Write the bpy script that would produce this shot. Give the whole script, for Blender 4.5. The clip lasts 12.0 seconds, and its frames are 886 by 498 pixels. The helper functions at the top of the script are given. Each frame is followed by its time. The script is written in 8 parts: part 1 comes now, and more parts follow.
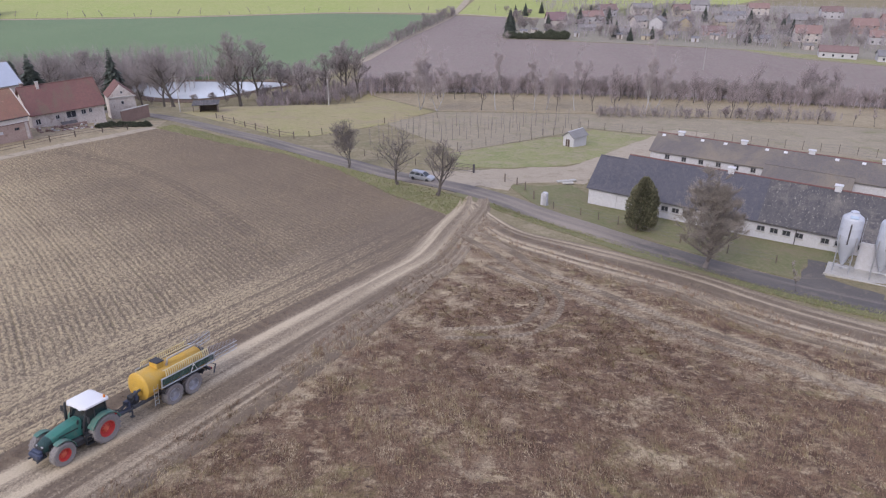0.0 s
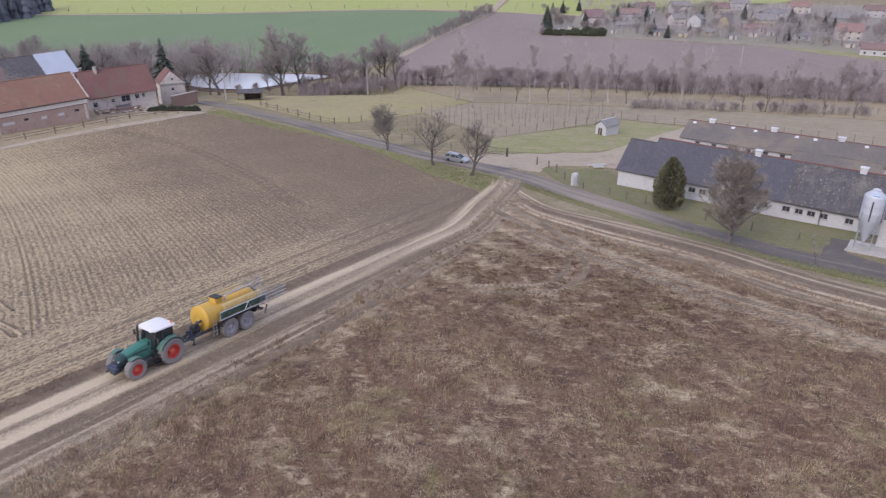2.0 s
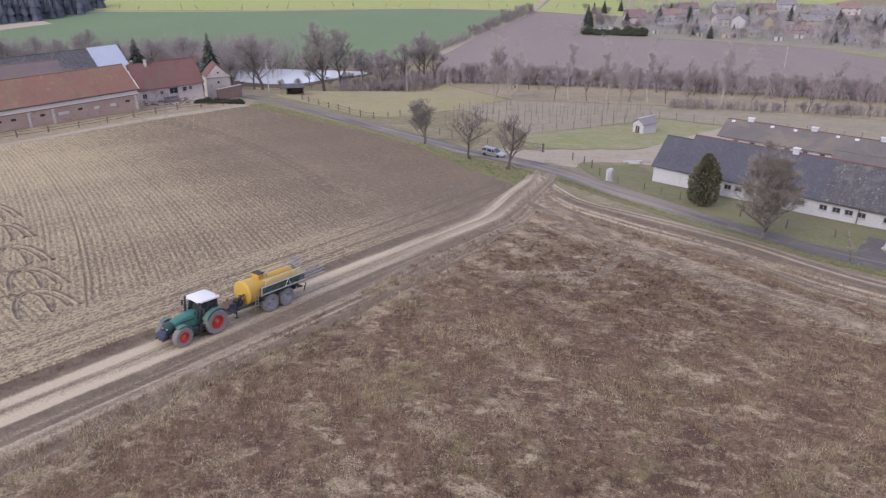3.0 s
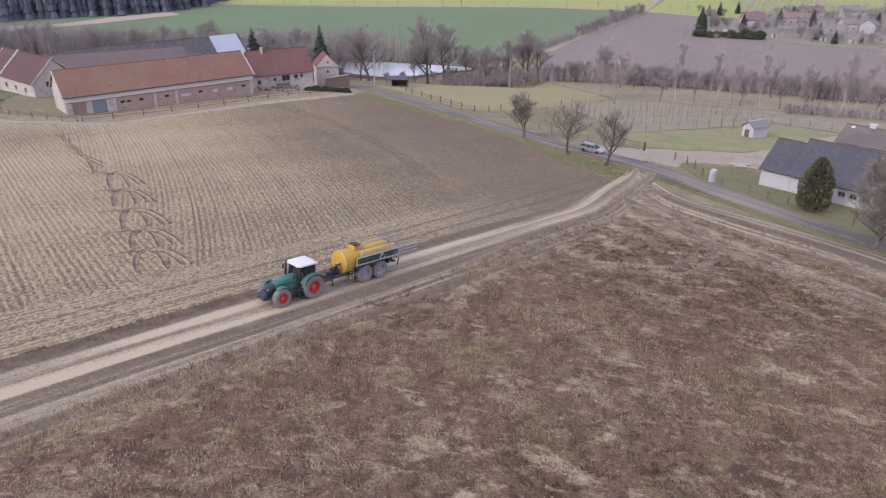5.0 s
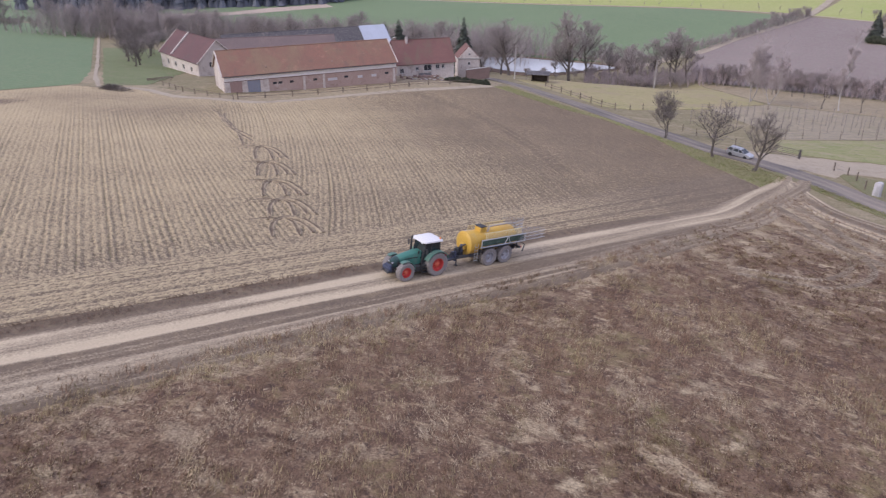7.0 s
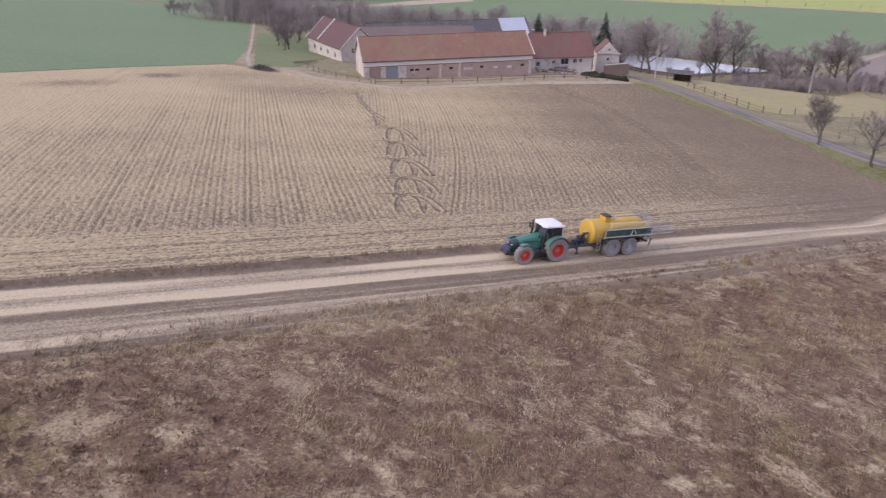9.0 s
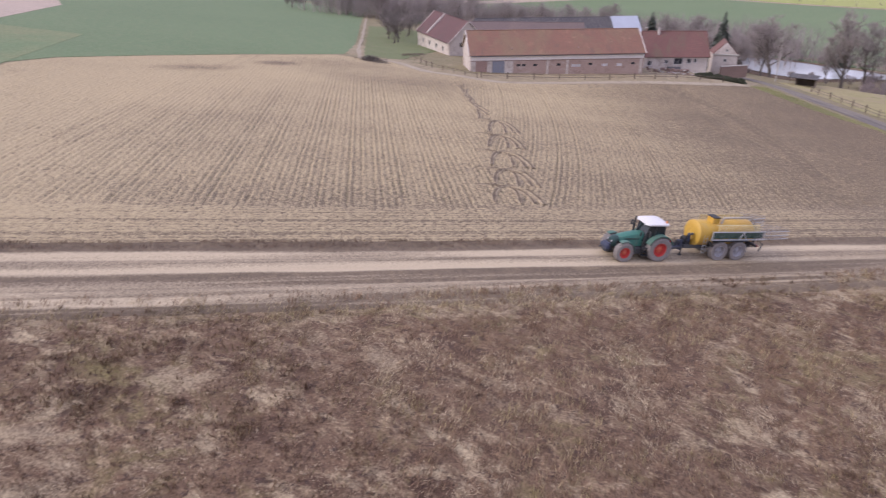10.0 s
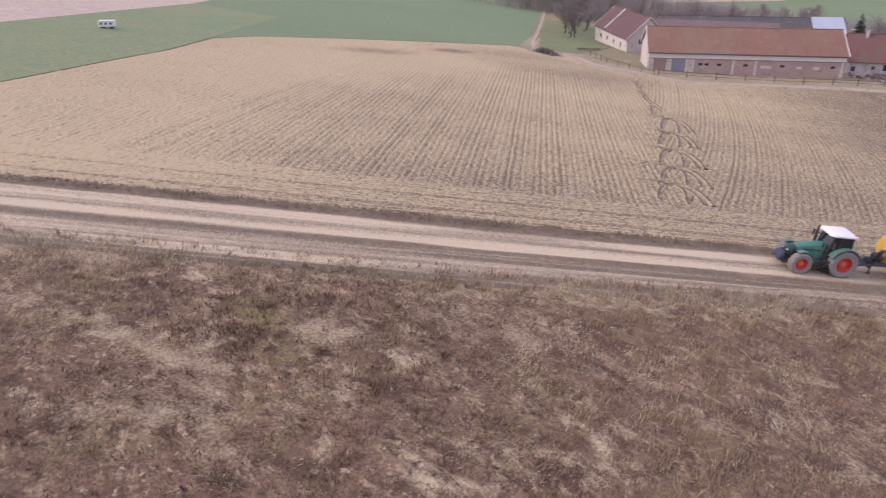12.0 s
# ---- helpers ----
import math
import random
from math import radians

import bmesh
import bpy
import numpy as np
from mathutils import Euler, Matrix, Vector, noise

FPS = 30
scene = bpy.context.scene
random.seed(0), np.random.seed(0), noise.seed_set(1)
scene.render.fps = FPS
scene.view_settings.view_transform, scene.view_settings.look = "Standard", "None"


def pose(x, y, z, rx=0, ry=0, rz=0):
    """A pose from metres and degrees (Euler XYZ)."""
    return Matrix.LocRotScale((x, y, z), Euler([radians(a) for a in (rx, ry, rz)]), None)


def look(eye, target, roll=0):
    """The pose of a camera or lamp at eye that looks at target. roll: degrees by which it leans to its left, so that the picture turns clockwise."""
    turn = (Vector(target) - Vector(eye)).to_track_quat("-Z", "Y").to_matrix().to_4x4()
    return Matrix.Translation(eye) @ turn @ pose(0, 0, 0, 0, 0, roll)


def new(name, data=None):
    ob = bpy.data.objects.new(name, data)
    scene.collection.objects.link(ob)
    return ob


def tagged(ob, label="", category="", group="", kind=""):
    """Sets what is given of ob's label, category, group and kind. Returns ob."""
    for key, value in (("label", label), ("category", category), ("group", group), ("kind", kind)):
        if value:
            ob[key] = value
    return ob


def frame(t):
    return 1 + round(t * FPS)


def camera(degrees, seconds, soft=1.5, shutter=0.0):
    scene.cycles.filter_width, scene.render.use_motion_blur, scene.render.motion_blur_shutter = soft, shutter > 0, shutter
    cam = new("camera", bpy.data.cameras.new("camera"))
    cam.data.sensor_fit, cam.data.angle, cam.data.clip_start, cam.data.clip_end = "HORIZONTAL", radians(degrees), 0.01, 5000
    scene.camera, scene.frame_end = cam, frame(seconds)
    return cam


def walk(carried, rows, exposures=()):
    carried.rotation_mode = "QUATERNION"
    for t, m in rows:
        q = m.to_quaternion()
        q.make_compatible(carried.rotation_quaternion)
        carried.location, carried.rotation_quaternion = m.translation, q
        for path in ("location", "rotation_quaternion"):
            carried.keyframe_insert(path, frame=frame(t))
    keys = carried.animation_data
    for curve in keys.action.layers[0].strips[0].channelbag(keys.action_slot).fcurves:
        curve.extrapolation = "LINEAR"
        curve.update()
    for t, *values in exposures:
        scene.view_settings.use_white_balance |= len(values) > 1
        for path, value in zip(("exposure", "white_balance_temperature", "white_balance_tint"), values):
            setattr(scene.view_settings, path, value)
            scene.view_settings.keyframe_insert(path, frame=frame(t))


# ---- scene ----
cam = camera(64.1, 12.0, soft=1.2, shutter=0.5)
# seconds, eye x, y, z, yaw, pitch, roll
PATH = [
    (0, 0.00, 0.00, 32.00, 0.15, -25.21, -0.04),
    (0.5, -0.03, -1.70, 31.60, 0.11, -25.19, -0.05),
    (1, -0.02, -3.34, 31.23, 0.10, -25.20, -0.10),
    (1.5, -0.01, -4.74, 30.84, 0.53, -25.17, -0.14),
    (2, 0.14, -5.99, 30.50, 3.11, -25.13, -0.16),
    (2.5, 0.31, -7.27, 30.30, 4.57, -25.11, -0.18),
    (3, 0.53, -8.38, 30.05, 6.28, -25.10, -0.15),
    (5, 0.89, -9.95, 28.93, 14.53, -25.07, -0.04),
    (5.5, 0.78, -9.89, 28.57, 16.56, -25.04, 0.01),
    (6, 0.81, -9.96, 28.32, 19.95, -25.10, 0.04),
    (6.5, 0.81, -9.72, 27.76, 23.11, -25.08, 0.06),
    (7, 0.82, -9.73, 27.35, 25.72, -25.11, 0.05),
    (9, 0.98, -9.68, 25.88, 36.56, -25.29, 0.15),
    (9.5, 1.02, -9.74, 25.51, 40.28, -25.36, 0.07),
    (10, 0.90, -9.71, 25.01, 45.03, -25.41, 0.13),
    (10.5, 1.02, -9.60, 24.69, 49.17, -25.51, 0.07),
    (11, 1.02, -9.57, 24.34, 52.20, -25.53, 0.01),
    (11.5, 1.03, -9.49, 24.10, 55.53, -25.60, 0.00),
    (12, 0.89, -9.39, 23.75, 58.87, -25.61, -0.03),
]
walk(cam, [(t, pose(x, y, z, 90 + pitch, 0, yaw) @ pose(0, 0, 0, 0, 0, roll)) for t, x, y, z, yaw, pitch, roll in PATH],
     exposures=[(0.0, 0.24, 6350, 10.0), (6.0, 0.27, 6450, 13.0), (9.0, 0.31, 6580, 15.0), (12.0, 0.38, 6850, 20.0)])

# ---- light: a bright, hazy overcast day ----
SUN_ELEVATION, SUN_AZIMUTH = 38.0, 215.0
world = bpy.data.worlds.new("sky")
scene.world = world
world.use_nodes = True
wn = world.node_tree.nodes
sky = wn.new("ShaderNodeTexSky")
sky.sky_type = "NISHITA"
sky.sun_disc = False
sky.sun_elevation = radians(SUN_ELEVATION)
sky.sun_rotation = radians(SUN_AZIMUTH)
sky.dust_density = 4.0
sky.air_density = 1.2
cloud = wn.new("ShaderNodeMixRGB")
cloud.inputs["Fac"].default_value = 0.75
cloud.inputs["Color2"].default_value = (4.95, 5.05, 6.95, 1)
world.node_tree.links.new(sky.outputs[0], cloud.inputs["Color1"])
world.node_tree.links.new(cloud.outputs[0], wn["Background"].inputs[0])
wn["Background"].inputs[1].default_value = 0.15
sun_data = bpy.data.lights.new("sun", "SUN")
sun_data.energy, sun_data.angle, sun_data.color = 1.2, radians(14), (1.0, 0.96, 0.93)
sun = new("sun", sun_data)
az, el = radians(SUN_AZIMUTH), radians(SUN_ELEVATION)
sun.matrix_world = look((0, 0, 80), Vector((0, 0, 80)) - Vector((math.sin(az) * math.cos(el), math.cos(az) * math.cos(el), math.sin(el))))

# ---- materials ----
MATS = {}


def material(name, colors, scale=1.0, fine=8.0, rough=0.9, metal=0.0, bump=0.0, island=0.0, attr="", attr_colors=None, spec=0.3, stretch=(1, 1, 1), obj_random=0.0, patches=(), grit=0.35, crumb=1.0):
    """A node material: two or three colours mixed by a broad and a fine noise, with bump. island: brightness shift per loose piece.
    attr: a per-point value that mixes in attr_colors (low, high), broken up by the noise.
    patches: further blotches (colour, scale, low, high, distortion, stretch) laid over it in turn."""
    if name in MATS:
        return MATS[name]
    m = bpy.data.materials.new(name)
    m.use_nodes = True
    n, l = m.node_tree.nodes, m.node_tree.links
    bsdf = n["Principled BSDF"]
    bsdf.inputs["Roughness"].default_value = rough
    bsdf.inputs["Metallic"].default_value = metal
    bsdf.inputs["Specular IOR Level"].default_value = spec
    tc = n.new("ShaderNodeTexCoord")
    mp = n.new("ShaderNodeMapping")
    mp.inputs["Scale"].default_value = stretch
    l.new(tc.outputs["Object"], mp.inputs["Vector"])

    def noise_at(s, detail=4.0):
        t = n.new("ShaderNodeTexNoise")
        t.inputs["Scale"].default_value = s
        t.inputs["Detail"].default_value = detail
        t.inputs["Roughness"].default_value = 0.65
        l.new(mp.outputs[0], t.inputs["Vector"])
        return t.outputs["Fac"]

    def ramp(fac, a, b, lo=0.35, hi=0.65):
        r = n.new("ShaderNodeValToRGB")
        r.color_ramp.elements[0].position, r.color_ramp.elements[1].position = lo, hi
        r.color_ramp.elements[0].color, r.color_ramp.elements[1].color = (*a, 1), (*b, 1)
        l.new(fac, r.inputs[0])
        return r.outputs[0]

    def mix(fac, a, b, mode="MIX"):
        x = n.new("ShaderNodeMixRGB")
        x.blend_type = mode
        for sock, v in zip(x.inputs, (fac, a, b)):
            if isinstance(v, (int, float)):
                sock.default_value = v
            elif isinstance(v, tuple):
                sock.default_value = (*v, 1)
            else:
                l.new(v, sock)
        return x.outputs[0]

    def math_node(op, a, b):
        x = n.new("ShaderNodeMath")
        x.operation = op
        for sock, v in zip(x.inputs, (a, b)):
            if isinstance(v, (int, float)):
                sock.default_value = v
            else:
                l.new(v, sock)
        return x.outputs[0]

    broad, small = noise_at(0.12 * scale), noise_at(fine * 0.25 * scale, 6.0)
    c = ramp(broad, colors[0], colors[1])
    if len(colors) > 2:
        c = mix(ramp(small, (0, 0, 0), (1, 1, 1), 0.42, 0.68), c, colors[2])
    for color, size, lo, hi, twist, pull in patches:
        pm = n.new("ShaderNodeMapping")
        pm.inputs["Scale"].default_value = pull
        pm.inputs["Location"].default_value = (size * 7.3, size * 3.1, 1.7)
        l.new(tc.outputs["Object"], pm.inputs["Vector"])
        pt = n.new("ShaderNodeTexNoise")
        pt.inputs["Scale"].default_value, pt.inputs["Detail"].default_value = size, 7.0
        pt.inputs["Roughness"].default_value, pt.inputs["Distortion"].default_value = 0.7, twist
        l.new(pm.outputs[0], pt.inputs["Vector"])
        c = mix(ramp(pt.outputs["Fac"], (0, 0, 0), (1, 1, 1), lo, hi), c, color)
    grain = noise_at(fine * scale, 3.0)
    c = mix(grit, c, ramp(grain, (0.5, 0.5, 0.5), (1.4, 1.4, 1.4), 0.32, 0.68), "MULTIPLY")
    if attr:
        a = n.new("ShaderNodeAttribute")
        a.attribute_name = attr
        specks = math_node("ADD", math_node("MULTIPLY", math_node("SUBTRACT", small, 0.5), 0.8), math_node("MULTIPLY", math_node("SUBTRACT", grain, 0.5), 1.0))
        wob = math_node("ADD", a.outputs["Fac"], math_node("MULTIPLY", specks, crumb))
        f = n.new("ShaderNodeClamp")
        l.new(wob, f.inputs[0])
        low, high = attr_colors
        c2 = mix(ramp(grain, (0, 0, 0), (1, 1, 1), 0.3, 0.7), tuple(0.8 * v for v in high), high)
        c = mix(f.outputs[0], c, c2)
    if island or obj_random:
        g = n.new("ShaderNodeNewGeometry") if island else n.new("ShaderNodeObjectInfo")
        k = island or obj_random
        r = n.new("ShaderNodeMapRange")
        r.inputs["To Min"].default_value, r.inputs["To Max"].default_value = 1 - k, 1 + k
        l.new(g.outputs["Random Per Island" if island else "Random"], r.inputs["Value"])
        x = n.new("ShaderNodeVectorMath")
        x.operation = "SCALE"
        l.new(c, x.inputs[0])
        l.new(r.outputs[0], x.inputs["Scale"])
        c = x.outputs[0]
    l.new(c, bsdf.inputs["Base Color"])
    if bump:
        b = n.new("ShaderNodeBump")
        b.inputs["Strength"].default_value = min(1.0, bump)
        b.inputs["Distance"].default_value = 0.1 * bump
        l.new(small, b.inputs["Height"])
        l.new(b.outputs[0], bsdf.inputs["Normal"])
    MATS[name] = m
    return m


def plain(name, color, rough=0.5, metal=0.0, vary=0.12, spec=0.4, fine=20.0):
    """Paint, metal or plaster of one colour with slight dirt."""
    return material(name, [color, tuple(v * (1 - vary) for v in color), tuple(v * (1 - 2 * vary) for v in color)], scale=3.0, fine=fine, rough=rough, metal=metal, spec=spec)


# ---- geometry tools ----
class Shape:
    """Collects points and faces of one part."""

    def __init__(self):
        self.v, self.f = [], []

    def add(self, verts, faces):
        k = len(self.v)
        self.v += [tuple(p) for p in verts]
        self.f += [tuple(i + k for i in f) for f in faces]
        return self

    def box(self, c, s, rz=0.0, ry=0.0, rx=0.0, bevel=0.0):
        m = pose(*c, rx, ry, rz)
        x, y, z = (v / 2 for v in s)
        if bevel <= 0:
            pts = [(i * x, j * y, k * z) for k in (-1, 1) for i, j in ((-1, -1), (1, -1), (1, 1), (-1, 1))]
            return self.add([m @ Vector(p) for p in pts], [(3, 2, 1, 0), (4, 5, 6, 7), (0, 1, 5, 4), (1, 2, 6, 5), (2, 3, 7, 6), (3, 0, 4, 7)])
        b = min(bevel, 0.45 * min(s))
        rings = []
        for k, g in ((-z, b), (-z + b, 0), (z - b, 0), (z, b)):
            a, d, e = x - g, y - g, b
            rings.append([(a - e, -d, k), (a, -d + e, k), (a, d - e, k), (a - e, d, k), (-a + e, d, k), (-a, d - e, k), (-a, -d + e, k), (-a + e, -d, k)])
        return self.rings([[m @ Vector(p) for p in r] for r in rings])

    def rings(self, rings, cap=True, closed=False):
        """Joins rings of equal length by quads."""
        n = len(rings[0])
        faces = []
        rows = len(rings)
        for i in range(rows if closed else rows - 1):
            a, b = i * n, ((i + 1) % rows) * n
            faces += [(a + j, a + (j + 1) % n, b + (j + 1) % n, b + j) for j in range(n)]
        if cap and not closed:
            faces += [tuple(reversed(range(n))), tuple(range((rows - 1) * n, rows * n))]
        return self.add([p for r in rings for p in r], faces)

    def tube(self, pts, radii, sides=6, cap=True):
        pts = [Vector(p) for p in pts]
        if isinstance(radii, (int, float)):
            radii = [radii] * len(pts)
        rings = []
        for i, p in enumerate(pts):
            d = (pts[min(i + 1, len(pts) - 1)] - pts[max(i - 1, 0)]).normalized()
            s = d.cross(Vector((0, 0, 1)) if abs(d.z) < 0.9 else Vector((1, 0, 0))).normalized()
            t = s.cross(d)
            rings.append([p + radii[i] * (math.cos(a) * s + math.sin(a) * t) for a in (2 * math.pi * k / sides for k in range(sides))])
        return self.rings(rings, cap)

    def lathe(self, profile, m, segs=24, cap=True):
        """Turns (radius, height) pairs round the local z axis of m."""
        rings = [[m @ Vector((r * math.cos(2 * math.pi * k / segs), r * math.sin(2 * math.pi * k / segs), z)) for k in range(segs)] for r, z in profile]
        return self.rings(rings, cap)

    def prism(self, outline, m, depth):
        """An outline in the local xz plane of m, pushed along local y by depth."""
        return self.rings([[m @ Vector((x, y, z)) for x, z in outline] for y in (0, depth)])

    def mesh(self, name, mat, smooth=False):
        me = bpy.data.meshes.new(name)
        me.from_pydata(self.v, [], self.f)
        me.materials.append(mat)
        if smooth:
            me.polygons.foreach_set("use_smooth", [True] * len(me.polygons))
            me.set_sharp_from_angle(angle=radians(40))
        me.update()
        return me


def part(name, shape, mat, parent, label="", smooth=False):
    """Links a shape as one mesh under a thing or a part."""
    ob = new(name, shape.mesh(name, mat, smooth))
    ob.parent = parent
    if label:
        ob["label"] = label
    return ob


def thing(name, m, label, category, group=""):
    """An empty at a thing's base, to parent its parts."""
    ob = new(name)
    ob.empty_display_size = 0.3
    ob.matrix_world = m
    return tagged(ob, label, category, group)


# ---- the lie of the land ----
def step(a, b, x):
    u = np.clip((np.asarray(x, float) - a) / (b - a), 0, 1)
    return u * u * (3 - 2 * u)


def land(x, y):
    """Height of the ground: a field that falls gently to a pond in a shallow valley, with a shelf at the farm."""
    x, y = np.asarray(x, float), np.asarray(y, float)
    u, v = np.clip(x, -420, 300) / 100, np.clip(y, -250, 420) / 100
    q = 4.868 - 2.489 * u - 13.761 * v - 0.242 * u * u + 0.438 * u * v + 1.096 * v * v
    w = step(190, 300, y)
    z = (1 - w) * q + w * (-24 + 0.012 * (y - 250))
    z = z + 3.2 * np.exp(-((x + 80) ** 2 + (y - 145) ** 2) / 968) - 1.5 * np.exp(-((x - 55) ** 2 + (y - 88) ** 2) / 968)
    k = step(1.6, 1.0, np.hypot((x + 80) / 45, (y - 240) / 24))
    return z * (1 - k) - 22.9 * k


def ground_at(x, y, up=0.0):
    return Vector((x, y, float(land(x, y)) + up))


def inside(poly, x, y):
    """Which of the points lie inside the polygon."""
    x, y = np.asarray(x), np.asarray(y)
    res = np.zeros(x.shape, bool)
    for (x0, y0), (x1, y1) in zip(poly, poly[1:] + poly[:1]):
        if y0 != y1:
            res ^= ((y0 > y) != (y1 > y)) & (x < (x1 - x0) * (y - y0) / (y1 - y0) + x0)
    return res


def setting(name, verts, faces, mat, label, category, attrs=None):
    me = bpy.data.meshes.new(name)
    me.from_pydata([tuple(v) for v in verts], [], [tuple(f) for f in faces])
    me.materials.append(mat)
    for key, values in (attrs or {}).items():
        a = me.attributes.new(key, "FLOAT", "POINT")
        a.data.foreach_set("value", np.asarray(values, np.float32))
    me.polygons.foreach_set("use_smooth", [True] * len(me.polygons))
    me.update()
    return tagged(new(name, me), label, category, kind="structure")


def sheet(name, poly, mat, label, category, up=0.03, cell=6.0, wobble=0.0):
    """A patch of land with clean edges that follows the ground."""
    bm = bmesh.new()
    pts = []
    for (x0, y0), (x1, y1) in zip(poly, poly[1:] + poly[:1]):
        n = max(1, int(math.hypot(x1 - x0, y1 - y0) / max(1.2, cell / 4))) if wobble else 1
        for k in range(n):
            x, y = x0 + (x1 - x0) * k / n, y0 + (y1 - y0) * k / n
            e = wobble * noise.noise(Vector((x * 0.35, y * 0.35, 3.0)))
            pts.append((x + e, y + wobble * noise.noise(Vector((x * 0.35, y * 0.35, 9.0)))))
    bm.faces.new([bm.verts.new((x, y, 0)) for x, y in pts])
    xs, ys = [p[0] for p in pts], [p[1] for p in pts]
    for axis, lo, hi in ((0, min(xs), max(xs)), (1, min(ys), max(ys))):
        size = max(cell, (hi - lo) / 60)
        k = lo + size
        while k < hi - 0.01:
            co, no = ((k, 0, 0), (1, 0, 0)) if axis == 0 else ((0, k, 0), (0, 1, 0))
            bmesh.ops.bisect_plane(bm, geom=bm.verts[:] + bm.edges[:] + bm.faces[:], plane_co=co, plane_no=no)
            k += size
    bmesh.ops.triangulate(bm, faces=bm.faces[:])
    for f in bm.faces:
        if f.normal.z < 0:
            f.normal_flip()
    verts = [(v.co.x, v.co.y, float(land(v.co.x, v.co.y)) + up) for v in bm.verts]
    bm.verts.index_update()
    faces = [[v.index for v in f.verts] for f in bm.faces]
    # the edge is turned down into the ground
    for e in bm.edges:
        if len(e.link_faces) == 1:
            l = e.link_loops[0]
            a, b, k = verts[l.vert.index], verts[l.link_loop_next.vert.index], len(verts)
            verts += [a, b, (b[0], b[1], b[2] - up - 0.15), (a[0], a[1], a[2] - up - 0.15)]
            faces.append([k, k + 3, k + 2, k + 1])
    bm.free()
    return setting(name, verts, faces, mat, label, category)


def curve_through(pts, gap=1.0):
    """Points at even steps along a smooth curve through pts, with their directions."""
    p = np.array(pts, float)
    p = np.vstack([2 * p[0] - p[1], p, 2 * p[-1] - p[-2]])
    out = []
    for i in range(1, len(p) - 2):
        n = max(2, int(np.linalg.norm(p[i + 1] - p[i]) / gap))
        for k in range(n):
            t = k / n
            out.append(0.5 * (2 * p[i] + (p[i + 1] - p[i - 1]) * t + (2 * p[i - 1] - 5 * p[i] + 4 * p[i + 1] - p[i + 2]) * t * t + (3 * p[i] - p[i - 1] - 3 * p[i + 1] + p[i + 2]) * t**3))
    out.append(p[-2])
    out = np.array(out)
    d = np.gradient(out, axis=0)
    return out, d / np.linalg.norm(d, axis=1)[:, None]


def strip(name, pts, offsets, mat, label, category, up=0.04, gap=1.0, lift=None, attrs=None, ragged=0.0, taper=None, rim_sink=0.0):
    """A band along a line: offsets across it (left is plus); lift and attrs are functions of the offset and the run."""
    c, d = curve_through(pts, gap)
    nrm = np.stack([-d[:, 1], d[:, 0]], 1)
    o = np.asarray(offsets, float)
    run = np.arange(len(c)) * gap
    off, rr = np.meshgrid(o, run)
    off = off + ragged * np.where(off == o.max(), 1, 0) * np.array([[abs(noise.noise(Vector((r * 0.3, k * 0.2, 1.0)))) for k in o] for r in run]) - ragged * np.where(off == o.min(), 1, 0) * np.array([[abs(noise.noise(Vector((r * 0.3, k * 0.2, 5.0)))) for k in o] for r in run])
    wide = off * taper(run)[:, None] if taper else off
    xy = c[:, None, :] + wide[..., None] * nrm[:, None, :]
    z = land(xy[..., 0], xy[..., 1]) + up
    if lift:
        z = z + lift(off, rr)
    if rim_sink:
        gap_in = np.minimum(off - o.min(), o.max() - off)
        z = z - rim_sink * step(0.9, 0.0, gap_in)
    verts = np.concatenate([xy, z[..., None]], -1).reshape(-1, 3)
    m = len(o)
    faces = [(i * m + j, (i + 1) * m + j, (i + 1) * m + j + 1, i * m + j + 1) for i in range(len(c) - 1) for j in range(m - 1)]
    a = {k: fn(off, rr).ravel() for k, fn in (attrs or {}).items()}
    for col, flip in ((0, False), (m - 1, True)):
        top = verts[np.arange(len(c)) * m + col]
        k = len(verts)
        verts = np.vstack([verts, top, top - np.array([0, 0, up + 0.12])])
        q = len(c)
        faces += [(k + i + 1, k + i, k + q + i, k + q + i + 1) if not flip else (k + i, k + i + 1, k + q + i + 1, k + q + i) for i in range(q - 1)]
        a = {key: np.r_[v, v[np.arange(q) * m + col], v[np.arange(q) * m + col]] for key, v in a.items()}
    ob = setting(name, verts, faces, mat, label, category, a)
    return ob

# ---- ground and land use ----
SOIL_DARK = (0.13, 0.095, 0.072)
m_grass = material("dry_meadow", [(0.185, 0.165, 0.085), (0.235, 0.195, 0.115), (0.27, 0.225, 0.14)], scale=0.6, fine=6, bump=0.3, patches=[((0.34, 0.28, 0.19), 0.16, 0.52, 0.7, 0.5, (1, 1, 1)), ((0.16, 0.16, 0.075), 0.3, 0.56, 0.72, 0.5, (1, 1, 1))])
m_lawn = material("green_verge", [(0.2, 0.228, 0.085), (0.265, 0.265, 0.115), (0.31, 0.28, 0.15)], scale=1.2, fine=6, bump=0.4, patches=[((0.33, 0.28, 0.185), 0.22, 0.46, 0.66, 0.4, (1, 1, 1)), ((0.13, 0.135, 0.06), 1.1, 0.55, 0.72, 0.3, (1, 1, 1))])
m_shedgrass = material("olive_grass", [(0.145, 0.158, 0.065), (0.19, 0.185, 0.088), (0.23, 0.2, 0.115)], scale=1.2, fine=6, bump=0.4, patches=[((0.22, 0.18, 0.115), 0.35, 0.5, 0.68, 0.4, (1, 1, 1))])
